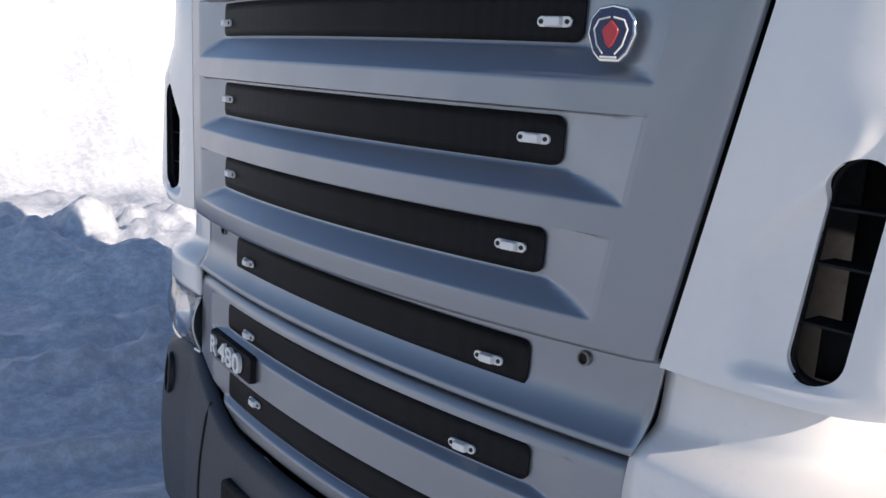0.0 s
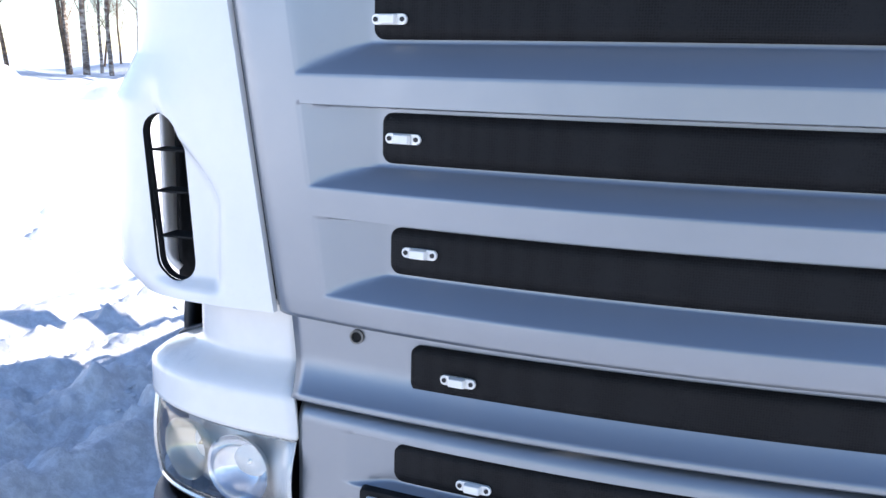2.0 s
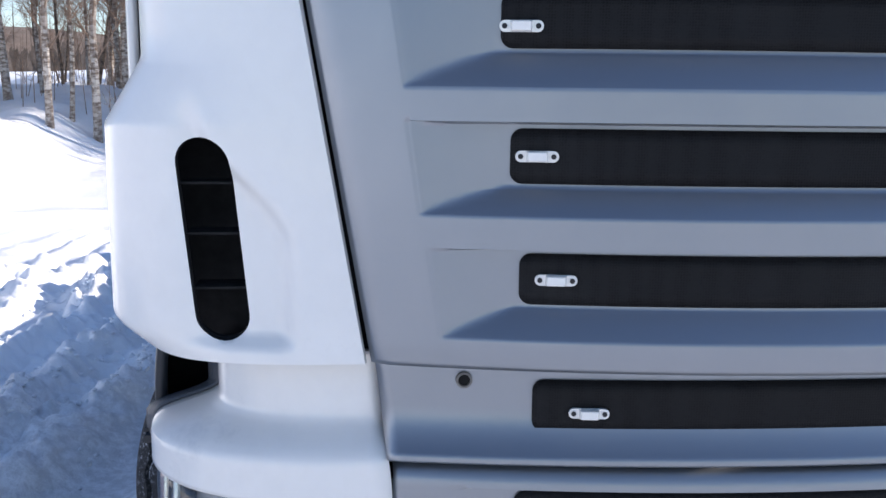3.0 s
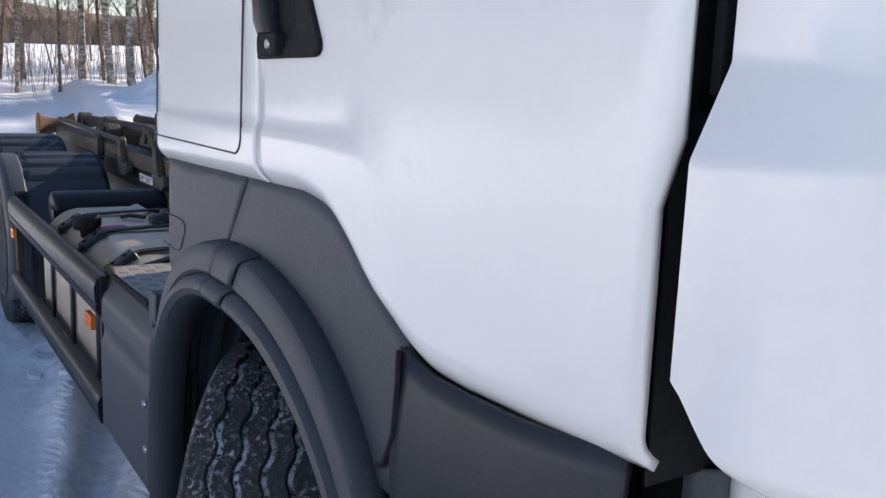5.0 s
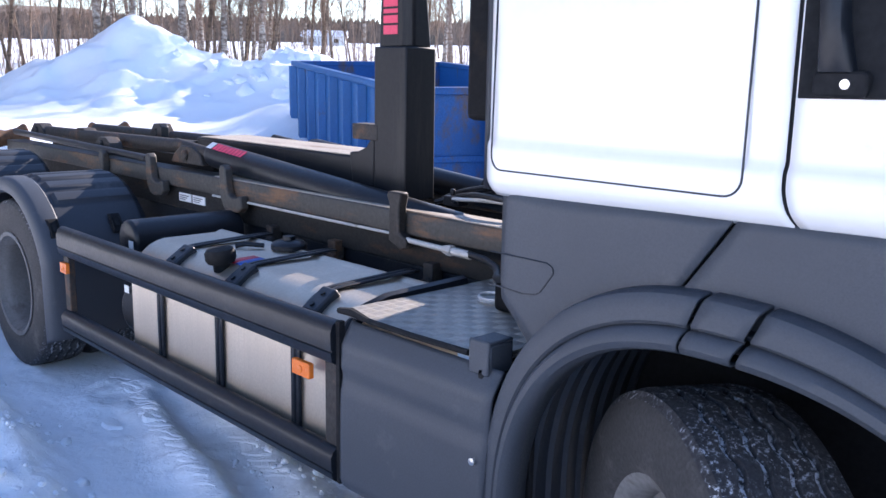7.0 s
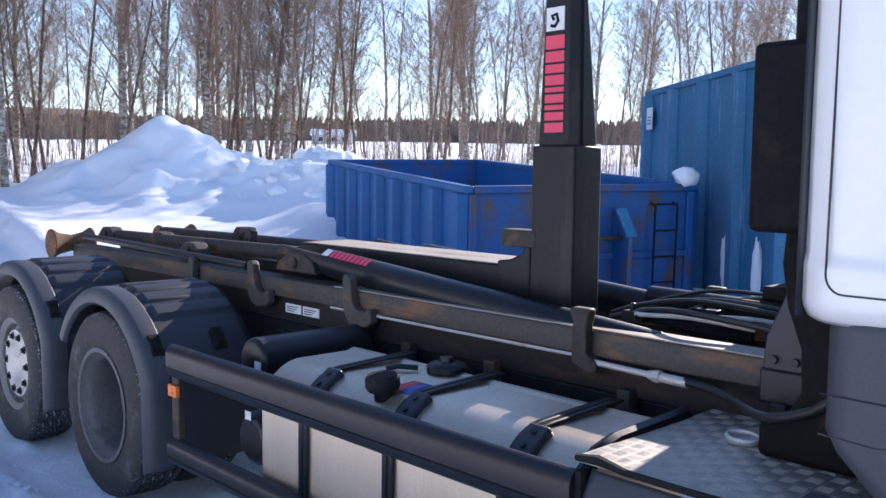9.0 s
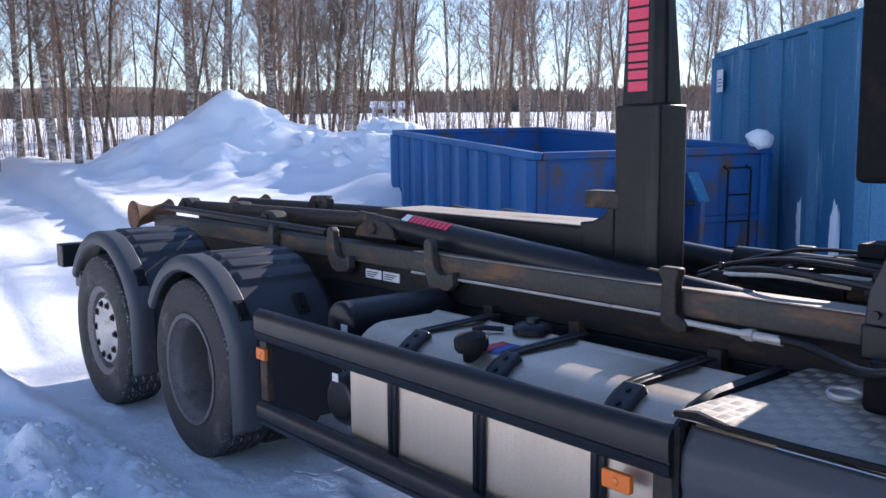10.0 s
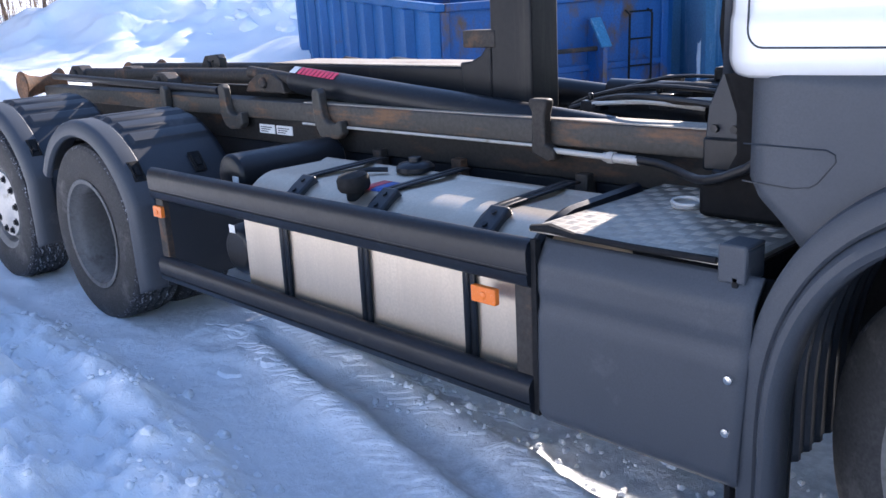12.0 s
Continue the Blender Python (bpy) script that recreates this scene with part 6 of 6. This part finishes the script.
tagged(part("snow_blocks", blocks(85, 23), SNOW, sharp=60), "frozen snow blocks on the ploughed heap", "snow", kind="stuff")
TILT = Matrix.Rotation(math.atan(SLOPE), 4, Vector((0.66, 0.75, 0)))


def clods(n, seed):
    """Loose lumps of snow beside the truck and in the ruts."""
    rnd = random.Random(seed)
    bm = bmesh.new()
    for k in range(n):
        x, y = rnd.uniform(-3.9, -1.2), rnd.uniform(-1.05, -0.45)
        r = rnd.uniform(0.004, 0.015) * (1.6 if rnd.random() < 0.08 else 1)
        c = Vector((x, y, gz(x, y) + r * 0.4))
        vs = bmesh.ops.create_icosphere(bm, subdivisions=2, radius=r)["verts"]
        for v in vs:
            v.co = c + v.co * (1 + 0.9 * noise.noise((v.co + c) * (0.8 / r)))
    return bm


def crumbs(n, seed):
    """Broken crusts and crumbs on the trampled bank."""
    rnd = random.Random(seed)
    bm = bmesh.new()
    while n:
        x, y = rnd.uniform(-7.0, -1.6), rnd.uniform(-3.2, -1.45)
        if y > -1.5 - 0.21 * (x + 4.6) or fbm(np.float64(x * 1.3), np.float64(y * 1.3), 91) < 0.42:
            continue
        n -= 1
        r = rnd.uniform(0.006, 0.018) * (1.7 if rnd.random() < 0.1 else 1)
        c, flat = Vector((x, y, gz(x, y) + r * 0.25)), rnd.uniform(0.45, 0.9)
        for v in bmesh.ops.create_icosphere(bm, subdivisions=2, radius=r)["verts"]:
            q = v.co * (1 + 0.8 * noise.noise((v.co + c) * 45))
            v.co = c + Vector((q.x * 1.2, q.y, q.z * flat))
    return bm


tagged(part("snow_crumbs", crumbs(700, 17), SNOW, sharp=180), "broken crusts and crumbs of snow on the trampled bank", "snow", kind="stuff")
tagged(part("snow_clods", clods(300, 7), SNOW, sharp=180), "loose white snow clods in the ruts beside the truck", "snow", kind="stuff")
bm = bmesh.new()
for x, y, w in ((-4.66, -1.25, 0.10), (-4.50, -1.12, 0.06)):
    c = Vector((x, y, gz(x, y) + 0.008))
    o = [(w * math.cos(a) * (1 + 0.3 * math.sin(3 * a)), w * 0.45 * math.sin(a)) for a in spaced(0, 2 * math.pi, 12)[:-1]]
    prism(bm, o, lambda a, b: c + Vector((a, b, -0.02)), lambda a, b: c + Vector((a * 0.8, b * 0.8, 0.012)))
tagged(part("snow_slab", bm, SNOW), "flat broken slab of snow on the rut", "snow")


# ---------------------------------------------------------------- containers
def container(name, corner, along, length, width, height, mat_side, mat_end, label, rib_step, hook_end=False, rim=0.06, tilt=TILT, base=None):
    """An open steel container: corner is its near foot corner, along the direction of its long side."""
    a = Vector((along[0], along[1], 0)).normalized()
    b = Vector((a.y, -a.x, 0))
    z0 = gz(*corner) - 0.02 if base is None else base
    ob = thing(name, (corner[0], corner[1], z0), label, "container", "blue containers")
    frame_m = Matrix.Translation((corner[0], corner[1], z0)) @ tilt @ Matrix(((a.x, b.x, 0, 0), (a.y, b.y, 0, 0), (0, 0, 1, 0), (0, 0, 0, 1)))

    def slab(nm, dims, mat, lab="", bevel=0.008, over=None):
        bm = bmesh.new()
        for d in dims:
            box(bm, *d)
        bm.transform(frame_m)
        return part(nm, bm, mat, over or ob, lab, bevel)

    def rod(nm, pts, r, mat, over=None, lab=""):
        bm = bmesh.new()
        tube(bm, [frame_m @ Vector(p) for p in pts], r, 8)
        return part(nm, bm, mat, over or ob, lab)
    t = 0.04
    slab("side_wall", [(0, length, 0, t, 0.12, height)], mat_side)
    slab("side_wall", [(0, length, width - t, width, 0.12, height)], mat_side)
    slab("end_wall", [(0, t, t, width - t, 0.12, height)], mat_end, "rust-flecked end wall")
    slab("end_wall", [(length - t, length, t, width - t, 0.12, height)], mat_end)
    slab("floor_plate", [(0, length, 0, width, 0.08, 0.12)], mat_side)
    for y in (width / 2 - 0.55, width / 2 + 0.45):
        slab("skid", [(0.1, length - 0.1, y, y + 0.10, 0.0, 0.08)], MATTBLACK, "dark skid rail")
    for y0, y1 in ((-rim, rim), (width - rim, width + rim)):
        slab("top_rim", [(-0.03, length + 0.03, y0, y1, height - 0.02, height + 0.07)], mat_side, "square tube top rim", 0.015)
    for x0, x1 in ((-rim, rim), (length - rim, length + rim)):
        slab("top_rim", [(x0, x1, rim, width - rim, height - 0.02, height + 0.068)], mat_end, "square tube top rim", 0.015)
    n = int(length / rib_step)
    for k in range(n + 1):
        # hollow pressed ribs: broad at the wall, narrower outside
        x = 0.02 + k * (length - 0.23) / n
        for y, q in ((0.0, -1), (width, 1)):
            bm = bmesh.new()
            prism(bm, [(x - 0.03, y), (x + 0.02, y + q * 0.115), (x + 0.17, y + q * 0.115), (x + 0.22, y)], lambda p, r: frame_m @ Vector((p, r, 0.10)), lambda p, r: frame_m @ Vector((p, r, height - 0.02)))
            part("rib", bm, mat_side, ob, "", 0.008)
    if hook_end:
        # end frame: corner posts, hook bar between two sloping cheek plates, ladder of round bar
        for y in (0.0, width - 0.10):
            slab("corner_post", [(-0.05, 0, y, y + 0.10, 0.08, height - 0.02)], mat_end, "", 0.012)
        slab("cross_bar", [(-0.045, 0, 0.10, width - 0.10, 0.62, 0.70)], mat_end, "", 0.01)
        for y in (width / 2 - 0.44, width / 2 + 0.38):
            bm = bmesh.new()
            o = [(0.0, 0.10), (0.36, 0.10), (0.38, height - 0.52), (0.12, height - 0.24), (0.0, height - 0.22)]
            prism(bm, o, lambda p, q: frame_m @ Vector((-p, y, q)), lambda p, q: frame_m @ Vector((-p, y + 0.06, q)))
            cheek = part("hook_cheek", bm, mat_end, ob, "sloping cheek plate of the hook frame", 0.008)
            bm = bmesh.new()
            o = [(0.382, height - 0.53), (0.41, height - 0.51), (0.14, height - 0.20), (0.115, height - 0.23)]
            prism(bm, o, lambda p, q: frame_m @ Vector((-p, y - 0.04, q)), lambda p, q: frame_m @ Vector((-p, y + 0.10, q)))
            part("flange", bm, PALEBLUE, cheek, "worn paler flange", 0.006)
        rod("hook_bar", [(-0.22, width / 2 - 0.40, height - 0.55), (-0.22, width / 2 + 0.40, height - 0.55)], 0.028, RUSTY, None, "steel hook bar")
        y0 = width * 0.796
        ladder = rod("ladder", [(-0.03, y0, height - 0.16), (-0.13, y0, height - 0.20), (-0.13, y0, 0.18)], 0.014, MATTBLACK, None, "black round-bar ladder")
        rod("ladder_post", [(-0.03, y0 + 0.31, height - 0.16), (-0.13, y0 + 0.31, height - 0.20), (-0.13, y0 + 0.31, 0.18)], 0.014, MATTBLACK, ladder)
        for k in range(4):
            rod("ladder_rung", [(-0.13, y0, 0.32 + 0.32 * k), (-0.13, y0 + 0.31, 0.32 + 0.32 * k)], 0.011, MATTBLACK, ladder)
    return ob, frame_m


_, fm = container("open_container", (-8.27, 3.92), (-0.9118, 0.4107), 7.30, 2.98, 1.45, BLUE, DARKBLUE, "open blue steel container with ribbed sides, rust spots and a ladder", 0.87, hook_end=True)
bm = bmesh.new()
vs = bmesh.ops.create_icosphere(bm, subdivisions=3, radius=0.16)["verts"]
for v in vs:
    v.co = Vector((v.co.x * 0.95, v.co.y * 1.05, v.co.z * 0.75)) * (1 + 0.3 * noise.noise(v.co * 9))
bm.transform(Matrix.Translation(fm @ Vector((0.0, 2.88, 1.60))))
tagged(part("snow_lump", bm, SNOW), "rounded lump of snow on the container's corner", "snow")
tall, fm3 = container("tall_container", (-5.54, 6.10), (-0.783, 0.622), 4.9, 2.40, 3.08, PALEBLUE, PALEBLUE, "tall faded pale blue steel container", 1.12, rim=0.05, tilt=Matrix(), base=-0.02)
bm = bmesh.new()
box(bm, 4.40, 4.67, -0.088, -0.080, 2.52, 2.86)
bm.transform(fm3)
notice = part("notice", bm, LABELWHITE, tall, "white notice plate")
bm = bmesh.new()
for k in range(3):
    box(bm, 4.45, 4.62, -0.092, -0.089, 2.60 + 0.05 * k, 2.62 + 0.05 * k)
bm.transform(fm3)
part("print_bars", bm, STICKERBLUE, notice, "unreadable blue print")
for x, z, w, h in ((1.55, 0.72, 0.07, 0.34), (0.62, 0.66, 0.09, 0.42)):
    # snow stuck in the flutes of the tall side
    bm = bmesh.new()
    c = fm3 @ Vector((x, -0.03, z))
    for v in bmesh.ops.create_icosphere(bm, subdivisions=3, radius=1.0)["verts"]:
        q = v.co * (1 + 0.35 * noise.noise(v.co * 2.3 + c))
        v.co = c + fm3.to_3x3() @ Vector((q.x * w, q.y * 0.05, q.z * h))
    part("stuck_snow", bm, SNOW, tall, "snow stuck to the side")


# ---------------------------------------------------------------- trees
def tree_meshes(seed, height, radius, lean, n_limbs, birch=True):
    """Trunk and branches of a bare tree standing at the origin, as two bmeshes."""
    rnd = random.Random(seed)
    trunk, twigs = bmesh.new(), bmesh.new()
    pts, p, d = [], Vector((0, 0, -0.5)), Vector((lean * rnd.uniform(-1, 1), lean * rnd.uniform(-1, 1), 1)).normalized()
    n = 16
    for k in range(n + 1):
        pts.append(p.copy())
        d = (d + Vector((rnd.uniform(-0.055, 0.055), rnd.uniform(-0.055, 0.055), 0.035))).normalized()
        p += d * height / n
    radii = [radius * (1 - 0.95 * (k / n) ** 0.85) + 0.004 + (0.03 if k == 0 else 0) for k in range(n + 1)]
    tube(trunk, pts, radii, 8, caps=False)

    def at(t):
        f = t * n
        i = min(n - 1, int(f))
        return pts[i].lerp(pts[i + 1], f - i), radii[min(n, i + 1)]

    def shoot(start, way, length, r, steps, lift, sides, stray=0.14):
        line, q, w = [start.copy()], start.copy(), way.normalized()
        for k in range(steps):
            w = (w + Vector((rnd.uniform(-stray, stray), rnd.uniform(-stray, stray), rnd.uniform(-stray, stray) * 0.6 + lift))).normalized()
            q = q + w * length / steps
            line.append(q.copy())
        tube(twigs, line, [max(0.0022, r * (1 - 0.85 * k / steps)) for k in range(steps + 1)], sides, caps=False)
        return line
    turn = rnd.uniform(0, 6.28)
    for k in range(n_limbs):
        t = 0.17 + 0.80 * ((k + rnd.random()) / n_limbs) ** 0.85
        c, r = at(t)
        turn += 2.4 + rnd.uniform(-0.5, 0.5)
        way = Vector((math.cos(turn), math.sin(turn), rnd.uniform(0.9, 2.0)))
        length = height * rnd.uniform(0.13, 0.27) * (1.0 - 0.68 * t) * (1.25 if t > 0.3 else 0.7)
        limb = shoot(c, way, length, max(0.007, min(0.030, r * rnd.uniform(0.22, 0.40))), 6, 0.055, 5, 0.10)
        for j in range(rnd.randint(7, 11)):
            i = rnd.randint(1, 6)
            b = rnd.uniform(0, 2 * math.pi)
            w = (limb[i] - limb[i - 1]).normalized() * 1.1 + Vector((math.cos(b), math.sin(b), rnd.uniform(-0.1, 0.5))) * 0.75
            sub = shoot(limb[i], w, length * rnd.uniform(0.22, 0.48), 0.0080, 3, 0.0 if birch else 0.05, 3)
            for m in range(rnd.randint(3, 6)):
                i2 = rnd.randint(1, 3)
                b = rnd.uniform(0, 2 * math.pi)
                w2 = (sub[i2] - sub[i2 - 1]).normalized() + Vector((math.cos(b), math.sin(b), rnd.uniform(-0.7, 0.4))) * 0.7
                shoot(sub[i2], w2, rnd.uniform(0.25, 0.75), 0.0046, 2, -0.05, 3)
    return trunk, twigs


kinds = []
for k, (hh, rr, ln, nl, birch) in enumerate(((11.5, 0.098, 0.06, 40, True), (10.0, 0.066, 0.12, 34, True), (12.5, 0.115, 0.05, 42, True), (8.5, 0.044, 0.22, 28, False), (10.5, 0.062, 0.12, 34, False), (7.0, 0.036, 0.32, 24, False))):
    tr, tw = tree_meshes(100 + k, hh, rr, ln, nl, birch)
    name = "birch_tree" if birch else "young_tree"
    label = "bare birch with white flaking bark in the snow" if birch else "bare slender brown-barked tree in the snow"
    ob = thing(name, (0, 0, -60 - 15 * k), label, "tree", "trees along the yard")
    for nm, b, m in (("trunk", tr, BIRCH if birch else BROWNBARK), ("crown", tw, TWIG)):
        b.transform(Matrix.Translation(ob.location))
        part(nm, b, m, ob, "crown of bare twigs" if nm == "crown" else "")
    kinds.append(ob)

rnd = random.Random(12)
first = [True] * len(kinds)


def plant(k, x, y, turn, size):
    m = Matrix.Translation((x, y, gz(x, y))) @ Matrix.Rotation(turn, 4, 'Z')
    if first[k]:
        first[k] = False
        kinds[k].matrix_basis = m
        kinds[k].scale = (size, size, size)
        return
    c = copy_thing(kinds[k], m)
    c.scale = (size, size, size)


def polar(angle, dist):
    """A place seen from the walking side of the truck at a compass angle (0 along +y, growing towards -x)."""
    return -1.2 - dist * math.sin(radians(angle)), -3.3 + dist * math.cos(radians(angle))


# the belt of trees round the back of the yard
for angle, dist, k, size in ((72.5, 25, 0, 1.0), (70.5, 26, 3, 1.1), (68.6, 27.5, 4, 1.0), (66.5, 25.5, 3, 1.0), (64.2, 26, 2, 1.0), (63.4, 27, 1, 1.0), (60.8, 27, 2, 1.05), (60.0, 28, 4, 1.1), (58.6, 26.5, 0, 1.0),
                             (57.6, 28, 4, 1.0), (56.0, 29, 1, 1.1), (54.8, 28, 5, 1.2), (53.0, 29, 4, 1.0), (51.6, 27.5, 3, 1.1), (50.0, 30, 1, 1.0), (48.0, 29, 5, 1.3), (46.5, 31, 4, 1.1), (45.0, 30, 2, 0.95), (43.2, 29, 3, 1.1), (41.0, 30, 1, 1.05), (39.0, 31, 4, 1.1),
                             (37.0, 29, 2, 1.0), (35.0, 30, 3, 1.2), (33.5, 32, 0, 1.0), (31.5, 29, 1, 1.15), (29.0, 31, 4, 1.2), (26.5, 30, 2, 1.1), (24.0, 31, 0, 1.1), (21.5, 30, 1, 1.1), (74.5, 28, 4, 1.0), (77.0, 26, 3, 1.0), (79.5, 27, 1, 1.0), (73.8, 26, 2, 1.05), (73.1, 28, 4, 1.1), (71.9, 29, 0, 1.0), (71.3, 27, 4, 1.0), (75.6, 26.5, 2, 1.0)):
    x, y = polar(angle, dist)
    plant(k, x, y, rnd.uniform(0, 6.28), size * rnd.uniform(0.95, 1.08) * (0.80 if angle < 46 else 1.0))
for k in range(66):
    angle, dist = (rnd.uniform(46, 86), rnd.uniform(34, 54)) if k < 52 else (rnd.choice((71, 66, 60, 57, 53)) + rnd.gauss(0, 0.8), rnd.uniform(26, 30))
    plant(rnd.choice((0, 1, 2, 3, 4, 4, 5, 3)), *polar(angle, dist), rnd.uniform(0, 6.28), rnd.uniform(0.75, 1.2))
# the wood thickens further back behind the containers
for k in range(54):
    plant(rnd.choice((0, 1, 2, 3, 4, 4, 2)), *polar(rnd.uniform(16, 50), rnd.uniform(40, 62)), rnd.uniform(0, 6.28), rnd.uniform(0.85, 1.15))


def polar_front(angle, dist):
    return 1.8 - dist * math.sin(radians(angle)), -0.5 + dist * math.cos(radians(angle))


for angle, dist, k, size in ((118.5, 21, 0, 1.0), (117.2, 20, 1, 1.0), (116.4, 22.5, 2, 1.0), (115.2, 21, 0, 0.9), (114.0, 23, 4, 1.0), (112.5, 22, 1, 1.0), (121, 23, 2, 1.0), (124, 24, 1, 1.0), (127, 26, 0, 1.0), (131, 25, 4, 1.0), (110.5, 24, 2, 1.0), (108.6, 22, 0, 1.0), (107.4, 23, 1, 1.0), (106.0, 22.5, 0, 1.1), (104.3, 25, 2, 1.0)):
    plant(k, *polar_front(angle, dist), rnd.uniform(0, 6.28), size)
for k in range(45):
    plant(rnd.choice((0, 1, 2, 4, 3)), *polar_front(rnd.uniform(100, 142), rnd.uniform(24, 44)), rnd.uniform(0, 6.28), rnd.uniform(0.8, 1.2))
# trees on the far side of the lane, behind the truck's tail on the walking side
for x, y, k, size in ((-19.5, -3.6, 0, 1.0), (-20.5, -4.6, 1, 1.0), (-22.0, -3.0, 2, 1.0), (-23.5, -5.6, 4, 1.0), (-21.5, -6.4, 2, 1.0), (-24.0, -2.0, 3, 1.0), (-25.0, -4.0, 0, 1.1), (-26.5, -6.5, 4, 1.1), (-27.0, -1.2, 1, 1.0), (-24.5, -8.0, 3, 1.2), (-28.0, -8.5, 2, 1.0), (-22.8, -8.8, 1, 1.0), (-30.0, -4.5, 4, 1.2), (-31.0, -2.5, 2, 1.1), (-26.0, 0.2, 5, 1.0), (-20.8, -9.6, 0, 1.0)):
    plant(k, x, y, rnd.uniform(0, 6.28), size)
for k in range(26):
    x, y = rnd.uniform(-42, -27), rnd.uniform(-14, 1)
    plant(rnd.choice((0, 1, 2, 3, 4, 4, 5, 3)), x, y, rnd.uniform(0, 6.28), rnd.uniform(0.8, 1.2))

# undergrowth: thin upright shoots and bent twigs between the trees
bm = bmesh.new()
for k in range(1500):
    if k % 6:
        x, y = polar(rnd.uniform(16, 82), rnd.uniform(25, 46))
    else:
        x, y = rnd.uniform(-36, -20), rnd.uniform(-11, 0)
        if -1.8 < y < 1.0:
            continue
    z, h = gz(x, y), rnd.uniform(0.8, 3.4)
    lx, ly = rnd.uniform(-0.5, 0.5), rnd.uniform(-0.5, 0.5)
    tube(bm, [(x, y, z - 0.1), (x + lx * 0.4, y + ly * 0.4, z + h * 0.5), (x + lx, y + ly, z + h)], [0.012, 0.009, 0.004], 3, caps=False)
    for j in range(3):
        t = rnd.uniform(0.3, 0.8)
        tube(bm, [(x + lx * t, y + ly * t, z + h * t), (x + lx * t + rnd.uniform(-0.4, 0.4), y + ly * t + rnd.uniform(-0.4, 0.4), z + h * t + rnd.uniform(0.1, 0.5))], [0.006, 0.003], 3, caps=False)
tagged(part("undergrowth", bm, TWIG), "thin bare shoots and bushes between the trees", "bushes", kind="stuff")

# far woods behind the open field, and a low wooded hill
verts, faces = [], []
for k in range(5200):
    angle, dist = rnd.uniform(8, 112), rnd.uniform(95, 150)
    x, y = polar(angle, dist)
    z, h, w = gz(x, y) - 0.3, rnd.uniform(1.5, 3.3), rnd.uniform(0.4, 1.0)
    t = Vector((math.cos(radians(angle)), math.sin(radians(angle)), 0))
    p = Vector((x, y, z))
    i = len(verts)
    q = Vector((-t.y, t.x, 0)) * w * 0.6
    verts += [p - t * w, p + t * w, p + q, p - t * w * 0.55 + Vector((0, 0, h * 0.6)), p + t * w * 0.6 + Vector((0, 0, h * 0.55)), p + Vector((0, 0, h))]
    faces += [(i, i + 1, i + 4, i + 3), (i + 3, i + 4, i + 5), (i, i + 2, i + 3), (i + 1, i + 2, i + 4)]
me = bpy.data.meshes.new("far_woods")
me.from_pydata([tuple(v) for v in verts], [], faces)
me.materials.append(FARWOOD)
tagged(new("far_woods", me), "brown far woods beyond the snowy field", "woods", kind="stuff")
bm = bmesh.new()
grid(bm, lambda a, k: Vector((*polar(a, 240 + 40 * k), SLOPE * 240 * max(0.1, math.cos(radians(a - 49))) + (3.0 + 9 * smooth01(60, 90, a) + 2 * math.sin(a * 0.3)) * math.sin(k * math.pi / 2))), spaced(0, 120, 90), spaced(0, 1, 5))
tagged(part("wooded_hill", bm, FARWOOD), "low brown wooded hill on the horizon", "hill", kind="structure")

# a small white house across the field
hx, hy = polar(53.4, 84)
hz = gz(hx, hy)
house = thing("far_house", (hx, hy, hz), "small white house across the snowy field", "house")
m = Matrix.Translation((hx, hy, hz)) @ Matrix.Rotation(radians(50), 4, 'Z')
for nm, dims, mat in (("wall", (-1.9, 1.9, -1.1, 1.1, -0.3, 0.75), LABELWHITE),):
    bm = bmesh.new()
    box(bm, *dims, m)
    part(nm, bm, mat, house)
bm = bmesh.new()
prism(bm, [(-1.3, 0.75), (1.3, 0.75), (0, 1.35)], lambda a, b: m @ Vector((-2.1, a, b)), lambda a, b: m @ Vector((2.1, a, b)))
part("roof", bm, SNOW, house, "snow-covered roof")
for x in (-1.1, 0.1, 1.1):
    bm = bmesh.new()
    box(bm, x - 0.2, x + 0.2, -1.14, -1.09, 0.2, 0.55, m)
    part("window", bm, MATTBLACK, house)


# tread marks pressed into the ruts: short raised bars of snow
def tread_marks():
    verts, faces = [], []
    rnd = random.Random(3)
    for y0, x0, lean, last in ((-0.99, -4.69, -0.235, -2.7), (-0.79, -4.19, -0.18, -2.5), (-0.62, -4.19, -0.10, -3.2)):
        x = -5.4
        while x < last:
            yc = y0 + lean * (x - x0) - 0.075 + rnd.uniform(-0.010, 0.010)
            x += 0.078 + rnd.uniform(-0.006, 0.006)
            if rnd.random() < 0.07:
                continue
            reach, i = rnd.uniform(0.07, 0.105), len(verts)
            for k in (-1.0, -0.5, 0.0, 0.5, 1.0):
                px, py = x + 0.96 * reach * k, yc + 0.28 * reach * k
                thick = 1 - 0.35 * abs(k)
                for ex, ez in ((-0.024, -0.006), (-0.007, 0.0055), (0.007, 0.0055), (0.024, -0.006)):
                    qx, qy = px - 0.28 * ex * thick, py + 0.96 * ex * thick
                    verts.append((qx, qy, gz(qx, qy) + ez * thick))
            for r in range(4):
                for k in range(3):
                    q = i + 4 * r + k
                    faces.append((q, q + 1, q + 5, q + 4))
    me = bpy.data.meshes.new("tread_marks")
    me.from_pydata(verts, [], faces)
    me.materials.append(SNOW)
    return tagged(new("tread_marks", me), "tyre tread marks pressed into the snow ruts", "tracks", kind="stuff")


tread_marks()
